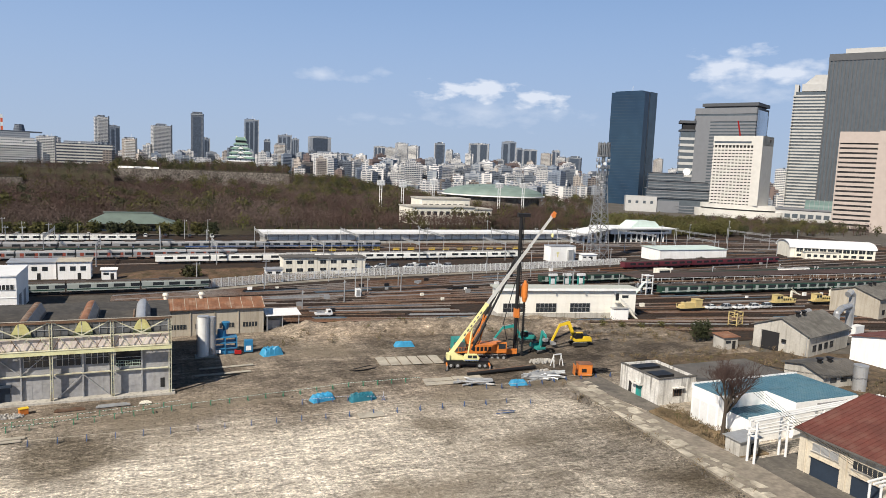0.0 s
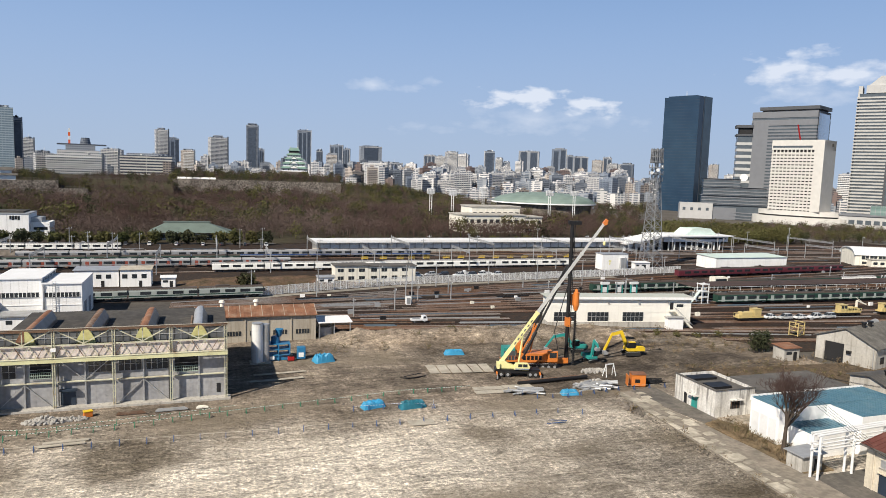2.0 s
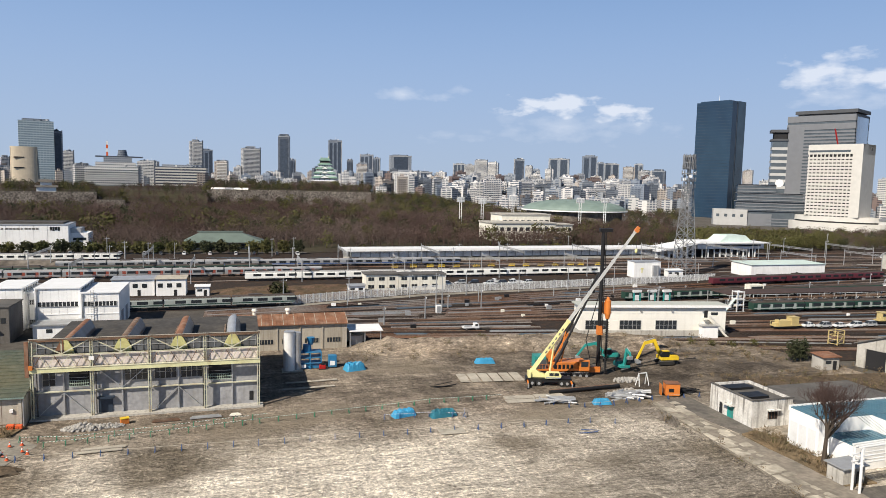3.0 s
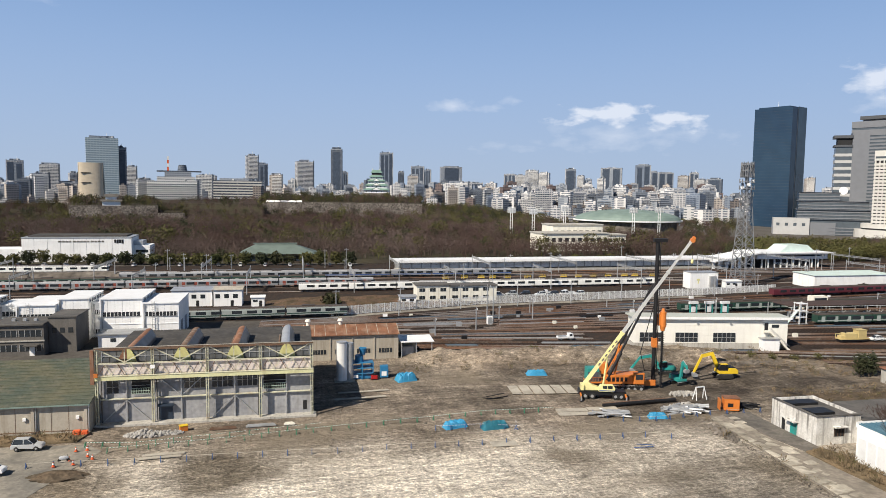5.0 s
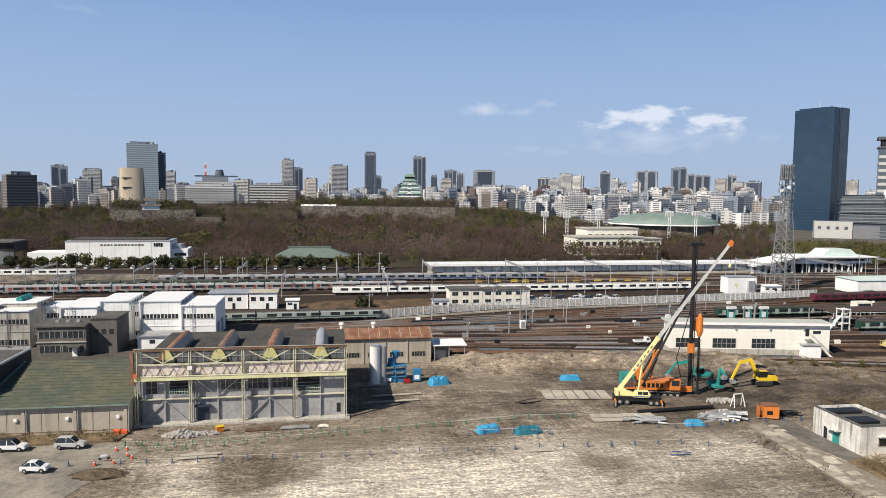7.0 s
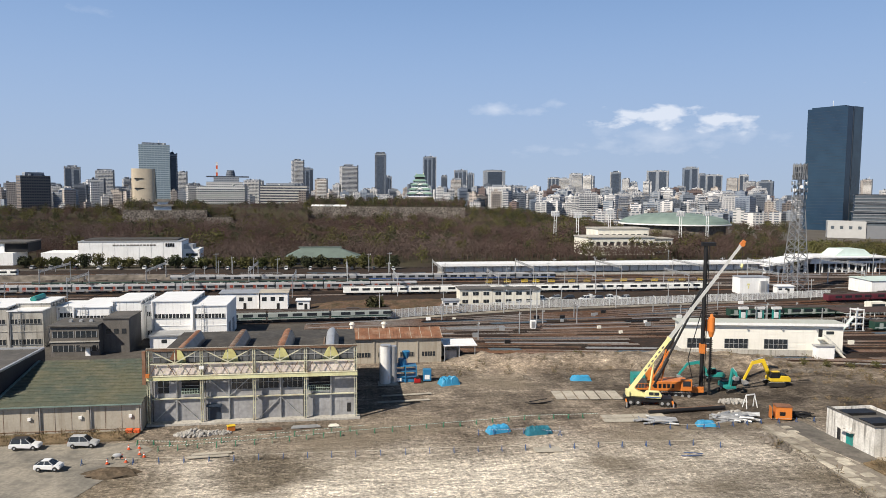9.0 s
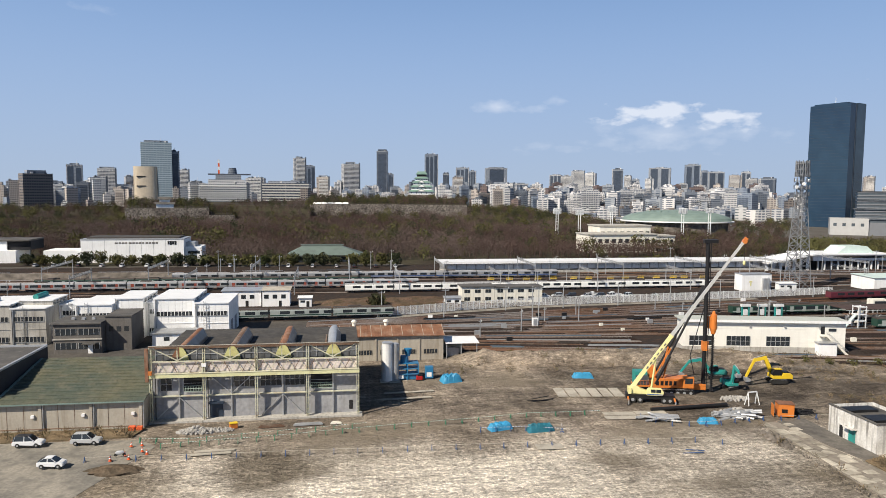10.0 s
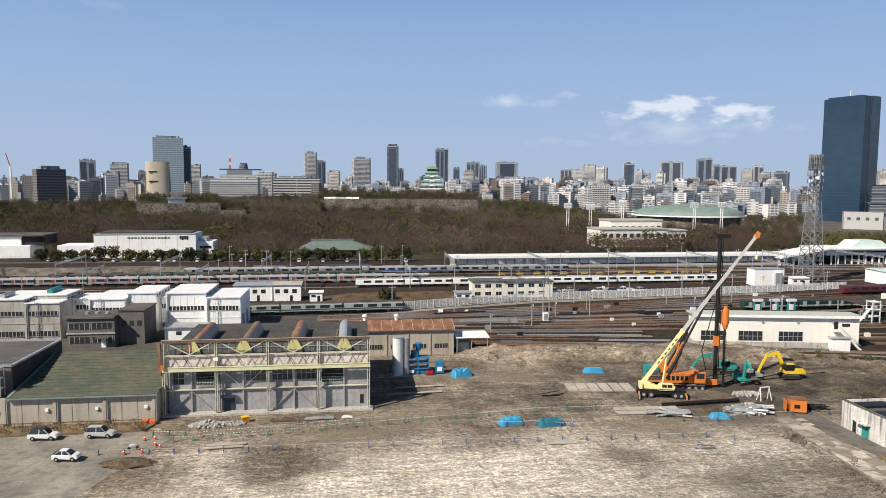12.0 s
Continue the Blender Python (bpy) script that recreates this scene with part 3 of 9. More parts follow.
def site_sheet():
    x0, x1, y0, y1, s = -70, 134, -70, 44, 1.0
    nx, ny = int((x1 - x0) / s), int((y1 - y0) / s)
    verts = [(x0 + i * s, y0 + j * s, site_height(x0 + i * s, y0 + j * s)) for j in range(ny + 1) for i in range(nx + 1)]
    faces = [(j * (nx + 1) + i, j * (nx + 1) + i + 1, (j + 1) * (nx + 1) + i + 1, (j + 1) * (nx + 1) + i) for j in range(ny) for i in range(nx)]
    ob = raw("site_ground", verts, faces, M_EARTH, "graded bare earth of a building site with an earth bank", "ground", "structure")
    ob.data.polygons.foreach_set("use_smooth", [True] * len(faces))
    return ob


def slab(name, pts, z0, z1, material, label, category="pavement"):
    return solid(name, prism(B(), pts, z0, z1, "z"), material, label, category, kind="structure")


ground_sheet()
site_sheet()
slab("yard_ballast", [(-320, 44), (22, 44), (124, 30), (134, 6), (450, -20), (450, 260), (-320, 260)], -0.1, 0.03, M_BALLAST, "rust brown railway ballast of the train yard", "ballast")
slab("yard_pavement", [(-90, 44.5), (21, 44.5), (21, 56), (0, 96), (-90, 100)], 0.0, 0.05, M_YARDTAR, "grey asphalt round the depot sheds")
slab("service_road", [(8, 97), (34, 105.5), (64, 113.5), (110, 118.5), (160, 124.5), (160, 128), (110, 122.3), (64, 117.7), (34, 109), (8, 100.8)], 0.0, 0.06, M_DUSTY, "pale grey service road along the yard fence", "road")


# ---- railway ----


def track(x0, y0, x1, y1, z=0.03, sleepers=True):
    """Two rails on sleepers from point to point."""
    d = Vector((x1 - x0, y1 - y0, 0))
    turn = math.degrees(math.atan2(d.y, d.x))
    t = thing("railway_track", x0, y0, z, turn, "rusty railway track on brown ballast", "track", "tracks of the train yard", "structure")
    rail = random.choice((M_RAIL, M_RAIL, M_RAILDARK))
    bar("track_bed", t, random.choice((M_BED, M_BED, M_BEDDARK)), 0, d.length, -1.35, 1.35, -0.02, 0.05)
    for s in (-0.55, 0.55):
        bar("rail", t, rail, 0, d.length, s - 0.06, s + 0.06, 0.1, 0.25)
    n = max(1, int(d.length / 34))
    for k in range(n):                         # covered conductor rail beside the track, with gaps at the points
        if random.random() < 0.8:
            a = d.length * (k + random.uniform(0.0, 0.12)) / n
            bar("conductor_rail", t, random.choice((M_STEEL, M_RUSTSTEEL, M_RAILDARK, M_RUSTSTEEL, M_DULLBLUE)), a, a + d.length / n * random.uniform(0.6, 0.88), 1.68, 1.80, 0.0, 0.3)
    if sleepers:
        n = int(d.length / 1.3)
        verts, faces = [], []
        for i in range(n):
            a = i * 1.3
            k = len(verts)
            verts += [(a, -1.05, 0), (a + 0.3, -1.05, 0), (a + 0.3, 1.05, 0), (a, 1.05, 0), (a, -1.05, 0.1), (a + 0.3, -1.05, 0.1), (a + 0.3, 1.05, 0.1), (a, 1.05, 0.1)]
            faces += [(k + 4, k + 5, k + 6, k + 7), (k, k + 1, k + 5, k + 4), (k + 1, k + 2, k + 6, k + 5), (k + 3, k, k + 4, k + 7)]
        raw("sleepers", verts, faces, M_SLEEPER, kind="stuff", parent=t)
    return t


NB = 21
for k in range(NB):
    f = k / (NB - 1)
    ya, yb = 57 + 38 * f, 10 + 124 * f            # where the track lies at x = 0 and at x = 250

    def at(x, ya=ya, yb=yb):
        return ya + (yb - ya) * x / 250
    x_left = -14 if k > 2 else 24
    if at(107) < 62:
        track(x_left, at(x_left), 80, at(80))
        track(133, at(133), 420, at(420))
    else:
        track(x_left, at(x_left), 420, at(420))
track(30, 45.6, 128, 31.5)
track(30, 50.2, 82, 42.6)
track(114, 33.5, 203, 12)
track(119, 27, 200, 7)
track(127, 20.5, 196, 2)
for y in (157, 161.5, 170, 174.5, 182, 195, 199.5, 206, 231, 236, 214):
    track(-330, y, 460, y + 2)


# ---- trains ----
CAR_L = 19.5


def carriage(kind):
    """The parts of one carriage, 20 m long, on its wheels."""
    colours = {"green": (M_TRAINSAGE, M_TRAINGREEN), "white": (M_TRAINWHITE, M_TRAINWHITE), "silver": (M_TRAINSILVER, M_STRIPEBLUE),
               "maroon": (M_TRAINMAROON, M_TRAINMAROON), "red": (M_TRAINSILVER, M_TRAINORANGE), "blue": (M_TRAINWHITE, M_STRIPEBLUE), "dark": (M_TRAINGREEN, M_TRAINSAGE)}[kind]
    c = {}
    prof = [(-1.4, 0.95), (1.4, 0.95), (1.42, 2.9), (1.3, 3.35), (0.8, 3.62), (-0.8, 3.62), (-1.3, 3.35), (-1.42, 2.9)]
    c["body"] = prism(B(), prof, 0, CAR_L, "x"), colours[0]
    bm = B()
    for i in range(4):
        for s in (-1, 1):
            a = 2.0 + i * 4.6
            box(bm, a + 1.2, a + 4.3, s * 1.445 - 0.012, s * 1.445 + 0.012, 1.85, 2.8)
    c["glazing"] = bm, M_GLASS
    bm = B()
    for i in range(4):
        for s in (-1, 1):
            a = 1.4 + i * 4.6
            box(bm, a, a + 1.3, s * 1.43 - 0.012, s * 1.43 + 0.012, 1.1, 2.85)
    c["door_panelling"] = bm, colours[1] if kind in ("red", "dark") else colours[0]
    bm = B()
    for s in (-1, 1):
        box(bm, 0.05, CAR_L - 0.05, s * 1.43 - 0.018, s * 1.43 + 0.018, 1.3, 1.62)
    c["stripe"] = bm, colours[0 if kind == "red" else 1]
    c["roof"] = prism(B(), [(-1.36, 3.22), (1.36, 3.22), (1.25, 3.42), (0.8, 3.66), (-0.8, 3.66), (-1.25, 3.42)], -0.02, CAR_L + 0.02, "x"), M_TRAINROOF if kind in ("green", "dark", "maroon") else M_GREYPANEL
    c["roof_unit"] = box(B(), 5, 9.2, -0.85, 0.85, 3.66, 3.98), M_TRAINROOF
    bm = B()
    for a in (2.8, CAR_L - 2.8):
        box(bm, a - 1.5, a + 1.5, -1.1, 1.1, 0.35, 0.85)
        for w in (-1, 1):
            tube(bm, (a + w, -0.75, 0.45), (a + w, 0.75, 0.45), 0.43, n=10)
    box(bm, 6, CAR_L - 6, -1.1, 1.1, 0.4, 0.92)
    c["underframe"] = bm, M_BLACK
    return c


def train(x, y, n, kind, turn=0.0, label="", pantograph=True):
    """A train of n carriages, its rear end at x, y."""
    t = thing("train", x, y, 0.25, turn, label, "train", "trains in the yard")
    first = {}
    for i in range(n):
        car = thing("carriage", i * (CAR_L + 0.5), 0)
        car.parent = t
        for name, (bm, material) in (carriage(kind).items() if i == 0 else ()):
            first[name] = part(name, bm, material, car)
            if name in ("glazing", "door_panelling"):
                first[name]["kind"] = "stuff"
        if i:
            for name, ob in first.items():
                o = again(ob, Matrix(), car)
                if name in ("glazing", "door_panelling"):
                    o["kind"] = "stuff"
    return t


train(-66, 97.2, 4, "green", 3.0, "silver and green commuter train beside the depot shed")
train(-2, 157.2, 8, "white", 0.5, "white commuter train standing in the sidings")
train(-150, 170.3, 9, "red", 0.3, "silver train with red doors in the sidings")
train(-79, 199.6, 9, "silver", 0.2, "silver and blue commuter train beside the station")
train(-130, 182.3, 7, "dark", 0.2, "dark liveried train in the sidings")
moving_train = train(-9.7 - 120, 231.2, 6, "white", 0.0, "white commuter train running along the main line")
train(128, 91.0, 6, "dark", 0.8, "dark green subway train in the yard")
train(246, 92.6, 1, "blue", 0.8, "blue and white patterned single carriage in the yard")
train(160, 64.0, 7, "dark", -2.5, "dark green subway train beside the walkway")
train(186, 119.5, 5, "maroon", 4.6, "maroon train at the edge of the yard")
train(268, 92.9, 3, "dark", 0.8, "dark green subway train in the yard")


# ---- the large buildings ----
def site_building():
    """Half-stripped workshop: grey panel front set back behind a pale yellow steel frame with an open truss on top."""
    t = thing("workshop_building", 0, 0, 0, 0, "half-stripped grey workshop behind a pale yellow steel frame", "building")
    W, D, Y = 36.7, 30, 1.5                      # Y: the front wall's plane
    bar("wall", t, M_GREYPANEL, -W, 0, Y, Y + 0.3, 0, 9.0, "grey panelled front wall")
    bar("wall", t, M_BROWNCONC, -0.3, 0, Y + 0.31, D, 0, 10.55)
    bar("wall", t, M_GREYPANEL, -W, -W + 0.3, Y + 0.31, D, 0, 10.55)
    bar("wall", t, M_GREYPANEL, -W, 0, D + 0.01, D + 0.3, 0, 10.55)
    bar("wall", t, M_BAND, -W, 0, 0.55, 0.8, 9.05, 11.0, "pinkish whitewashed upper band")
    bar("roof", t, M_TARROOF, -W - 0.3, 0.3, 1.9, D + 0.6, 10.6, 10.9, "dark tarred flat roof")
    bar("base", t, M_CONC, -W - 0.4, 0.8, -0.5, Y - 0.01, 0, 0.35, "pale concrete footing")
    bay = W / 4
    for i in range(5):
        x = -W + i * bay
        bm = B()
        for e in (-0.24, 0.12):
            box(bm, x + e, x + e + 0.12, 0.02, 0.5, 0.2, 14)
        for k in range(14):
            box(bm, x - 0.119, x + 0.119, 0.2, 0.3, 0.6 + k, 0.78 + k)
        part("column", bm, M_YELLOWSTEEL, t, "pale yellow built-up steel column with rust")
    bar("girder", t, M_YELLOWBRIGHT, -W - 0.2, 0.3, -0.22, 0.01, 8.25, 8.95, "pale yellow crane girder")
    bar("girder_flange", t, M_YELLOWSTEEL, -W - 0.2, 0.3, -0.3, 0.4, 8.96, 9.04)
    bar("girder", t, M_RUSTSTEEL, -W - 0.2, 0.3, -0.2, 0.35, 13.75, 14.0, "rusty top chord")
    bar("girder", t, M_PALEPLANK, -W - 0.2, 0.3, -0.25, -0.01, 14.01, 14.09, "pale dirty top flange")
    bar("girder", t, M_YELLOWSTEEL, -W - 0.2, 0.3, 0.1, 0.28, 11.05, 11.25, "middle chord")
    bar("window_screen", t, M_GREYGLAZE, -W + 0.4, -0.4, 2.3, 2.4, 10.91, 12.95, "dull grey factory glazing")
    for k in range(31):
        x = -W + 0.4 + k * (W - 0.8) / 30
        bar("mullion", t, M_DARKROOF if k % 3 else M_STEEL, x - 0.06, x + 0.06, 2.22, 2.298, 10.91, 13.0)
    bar("transom", t, M_STEEL, -W + 0.4, -0.4, 2.2, 2.296, 11.9, 12.0)
    bar("eaves_beam", t, M_RUSTSTEEL, -W, 0, 2.1, 2.6, 13.0, 13.25)
    openings = {0: ((1.3, 3.3, 5.5, 7.7, 0), (5.4, 8.5, 5.3, 8.2, 1)), 1: ((5.0, 8.7, 5.9, 8.2, 0),), 2: ((0.6, 4.3, 5.9, 8.2, 0), (5.0, 8.6, 5.9, 8.2, 0)), 3: ((0.5, 4.6, 5.2, 8.2, 1),)}
    for i in range(4):
        x = -W + i * bay
        bar("belt", t, M_YELLOWSTEEL, x + 0.3, x + bay - 0.3, Y - 0.5, Y - 0.1, 4.45, 4.62, "pale yellow belt angle")
        bar("belt", t, M_STEEL, x + 0.3, x + bay - 0.3, Y - 0.3, Y - 0.1, 4.3, 4.44)
        bar("stud", t, M_YELLOWSTEEL, x + bay / 2 - 0.08, x + bay / 2 + 0.08, 0.2, 0.36, 11.3, 13.75)
        bar("stud", t, M_STEEL, x + bay / 2 - 0.12, x + bay / 2 + 0.12, Y - 0.4, Y - 0.02, 0.3, 8.4)
        for e, f in ((0.2, bay / 2), (bay - 0.2, bay / 2)):
            part("brace", beam(B(), (x + e, 0.25, 13.7), (x + f, 0.25, 11.3), 0.17), M_YELLOWSTEEL, t)
        zig = [x + 0.3 + (bay - 0.6) * k / 8 for k in range(9)]
        for k in range(8):
            z0, z1 = (9.1, 11.0) if k % 2 == 0 else (11.0, 9.1)
            part("lattice_bar", beam(B(), (zig[k], 0.1, z0), (zig[k + 1], 0.1, z1), 0.1), M_YELLOWSTEEL if k % 3 else M_RUSTSTEEL, t)
        if i in (0, 2):
            for e in (0.7, bay - 0.7):
                part("brace", beam(B(), (x + e, Y - 0.25, 0.4), (x + bay / 2, Y - 0.25, 4.3), 0.2, 0.14), M_STEEL, t)
        if i == 1:
            for e in (0.7, bay - 0.7):
                part("brace", beam(B(), (x + e, Y - 0.25, 8.2), (x + bay / 2, Y - 0.25, 4.7), 0.2, 0.14), M_STEEL, t)
        for e, f, z0, z1, rail in openings[i]:
            w = bar("window", t, M_DARK if rail else M_GLASS, x + e, x + f, Y - 0.06, Y - 0.005, z0, z1)
            k = max(2, int((f - e) / 0.8))
            for j in range(k + 1):
                q = x + e + (f - e) * j / k
                bar("mullion", w, M_STEEL, q - 0.035, q + 0.035, Y - 0.1, Y - 0.062, z0, z1 if not rail else z0 + 0.06)
            bar("transom", w, M_STEEL, x + e, x + f, Y - 0.1, Y - 0.063, (z0 + z1) / 2, (z0 + z1) / 2 + 0.06)
            if rail:
                bm = B()
                for j in range(12):
                    q = x + e + (f - e) * j / 11
                    box(bm, q - 0.03, q + 0.03, Y - 0.36, Y - 0.31, z0, z0 + 1.0)
                for z in (z0, z0 + 0.5, z0 + 1.0):
                    box(bm, x + e, x + f, Y - 0.38, Y - 0.3, z, z + 0.07)
                part("window_railing", bm, M_PALEGREEN, w, "pale green window railing")
        for z in (1.6, 2.9):
            bar("panel_joint", t, M_GREYPANEL, x + 0.4, x + bay - 0.4, Y - 0.02, Y - 0.004, z, z + 0.04)
        for q in (1.6, 3.1, 6.1, 7.6):
            bar("panel_joint", t, M_GREYPANEL, x + q, x + q + 0.04, Y - 0.022, Y - 0.004, 0.4, 4.25)
        # barrel skylight along the roof: weathered sheet on one flank, glazing on the other, a yellow end wall
        cx = x + bay / 2 + 0.1
        arc = [(cx + 1.3 * math.cos(radians(q)), 10.9 + 2.3 * math.sin(radians(q)) ** 0.8) for q in range(70, 181, 10)] + [(cx + 0.4, 10.9)]
        part("skylight", prism(B(), arc, 2.6, 21, "y"), (M_RUST, M_RUSTSTEEL, M_RUST, M_STEEL)[i], t, "weathered barrel skylight along the roof")
        arc = [(cx + 0.41, 10.9), (cx + 1.35, 10.9), (cx + 1.25, 11.6), (cx + 0.5, 13.05), (cx + 0.41, 13.1)]
        part("skylight_glazing", prism(B(), arc, 2.6, 21, "y"), M_GREYGLAZE, t, "grey glazed flank")
        end = [(cx - 1.5, 10.95), (cx + 1.5, 10.95), (cx + 1.35, 11.7), (cx + 0.75, 12.9), (cx + 0.35, 13.3), (cx - 0.35, 13.3), (cx - 0.75, 12.9), (cx - 1.35, 11.7)]
        part("skylight_end", prism(B(), end, 1.9, 2.18, "y"), M_YELLOWGREEN, t, "pale yellow half-round skylight end" if i else "pale yellow and rust skylight end")
        if i == 0:
            part("rust_patch", prism(B(), [(cx - 1.5, 10.97), (cx - 0.1, 10.97), (cx - 0.1, 13.28), (cx - 0.35, 13.28), (cx - 0.75, 12.88), (cx - 1.35, 11.7)], 1.86, 1.895, "y"), M_RUST, t)
        bar("roof_curb", t, M_RUSTSTEEL, cx - 1.8, cx - 1.55, 2.6, 21, 10.91, 11.2)
    door = bar("door", t, M_NAVY, -W + bay + 0.7, -W + bay + 3.0, Y - 0.12, Y - 0.02, 0.35, 2.9, "dark roller door")
    bar("canopy", door, M_NAVY, -W + bay + 0.6, -W + bay + 3.3, Y - 0.9, Y - 0.13, 2.95, 3.3)
    bar("door", t, M_DARK, -1.6, -0.9, Y - 0.06, Y - 0.005, 0.9, 2.6)
    for x in (-W + 0.5, -W + bay + 0.45, -9.6):
        part("drainpipe", tube(B(), (x, Y - 0.3, 0.3), (x, Y - 0.3, 8), 0.1), M_DARKROOF, t)
    bar("bracket", t, M_RUST, -W - 0.9, -W - 0.3, -0.2, 0.2, 7.6, 13.6, "rusty bracket frame")
    bar("junction_box", t, M_ORANGE, -W - 0.25, -W + 0.35, -0.6, -0.31, 8.9, 9.6, "small orange box")
    bar("junction_box", t, M_WHITE, -W + bay - 0.3, -W + bay + 0.5, -0.5, -0.31, 10.2, 10.8)
    return t


def green_shed():
    """Low shed with a moss-green ribbed roof; its front wall runs on past the roof."""
    t = thing("storage_shed", -37.3, -2.5, 0, 0, "low concrete shed with a mossy green corrugated roof", "shed")
    L, D, h, r = 24.6, 19.3, 5.1, 8.1
    bar("wall", t, M_TANWALL, -41, 0, 0, 0.3, 0, h, "stained tan concrete front wall")
    part("gable_wall", prism(B(), [(0.31, 0), (D, 0), (D, r - 0.1), (0.31, h)], -0.3, 0, "x"), M_TANWALL, t)
    bar("wall", t, M_TANWALL, -L, 0, D + 0.01, D + 0.3, 0, r)
    part("roof", prism(B(), [(-0.5, h - 0.05), (D + 0.6, r + 0.1), (D + 0.6, r + 0.25), (-0.5, h + 0.15)], -L, 0.3, "x"), M_GREENROOF, t, "moss green sheet roof")
    slope = Vector((0, D + 1.1, r - h + 0.1))
    for k in range(31):                       # seams up the slope
        x = -L + 0.3 + k * 0.8
        part("roof_rib", beam(B(), (x, -0.5, h + 0.17), (x, D + 0.6, r + 0.27), 0.05), M_GREENROOF, t)
    for k in range(1, 14):                    # each course laps the one below
        q = Vector((0, -0.5, h + 0.17)) + slope * (k / 14)
        part("sheet_lap", prism(B(), [(q.y, q.z - 0.04), (q.y + 0.55, q.z + 0.07), (q.y + 0.55, q.z + 0.13), (q.y, q.z + 0.12)], -L + 0.1, 0.2, "x"), M_GREENROOF, t)
    bar("edge_flashing", t, M_TARPTEAL, -L + 0.01, -L + 0.5, -0.5, -0.2, h + 0.16, h + 0.26, "faded teal edge flashing")
    part("edge_flashing", beam(B(), (-L + 0.3, -0.4, h + 0.24), (-L + 0.3, D + 0.5, r + 0.34), 0.5, 0.1), M_COPPER, t)
    bar("gutter", t, M_COPPER, -L, 0.3, -0.72, -0.52, h - 0.15, h + 0.05)
    for k in range(5):
        x = -0.5 - k * 8.2
        bar("pilaster", t, M_TANWALL, x - 0.25, x + 0.25, -0.25, -0.01, 0, h - 0.2)
        part("drainpipe", tube(B(), (x + 0.5, -0.2, 0), (x + 0.5, -0.2, h - 0.2), 0.1), M_STEEL, t)
        bar("lamp_box", t, M_WHITE, x - 1.5, x - 1.0, -0.3, -0.01, 2.6, 3.1)
        for j in (2.7, 5.4):
            bar("panel_joint", t, M_RUSTSTEEL, x - j - 0.03, x - j + 0.03, -0.03, -0.005, 0.3, h - 0.2)
    part("wall_pipe", tube(B(), (-41, -0.45, 0.7), (-0.5, -0.45, 0.7), 0.08), M_RUSTSTEEL, t)
    return t


def dark_block():
    t = thing("flat_roofed_building", -97, 0.6, 0, 0, "dark flat-roofed factory block with a shaded side wall", "building")
    bar("wall", t, M_BROWNCONC, 0, 34.7, 0, 21, 0, 9.7)
    # thin sheet over the side wall; its near-black colour paints the wall's shade
    bar("side_shade", t, M_SHADEWALL, 34.71, 34.79, 0, 21, 0, 9.7, "side wall with its shade put in as near-black colour")
    bar("roof", t, M_DARKROOF, 0.5, 34.2, 0.5, 20.5, 9.71, 9.85)
    for a in ((0, 34.7, -0.1, 0.3), (0, 34.7, 20.7, 21.1), (-0.1, 0.3, 0.31, 20.69), (34.4, 34.9, 0.31, 20.69)):
        bar("parapet", t, M_STEEL, *a, 9.86, 10.2)
    for k in range(4):
        bar("roof_duct", t, M_BROWNCONC, 6 + k * 6, 9.5 + k * 6, 5, 6.2, 9.86, 10.5)
    st = thing("escape_stairs", -66.5, -1.6, 0, 0, "grey steel escape stairs beside the factory block", "stairs")
    for x in (0, 3.2):
        for y in (0, 1.5):
            bar("post", st, M_STEEL, x - 0.08, x + 0.08, y - 0.08, y + 0.08, 5.1, 10.6)
    for z in (6.4, 8.2, 10.0):
        bar("landing", st, M_STEEL, -0.1, 3.3, -0.1, 1.6, z, z + 0.12)
        bar("handrail", st, M_WHITESTEEL, -0.1, 3.3, -0.12, -0.06, z + 1.0, z + 1.08)
    for z in (6.5, 8.3):
        part("stair_flight", beam(B(), (0.3, 0.7, z), (2.9, 0.7, z + 1.7), 0.8, 0.15), M_STEEL, st)
    return t


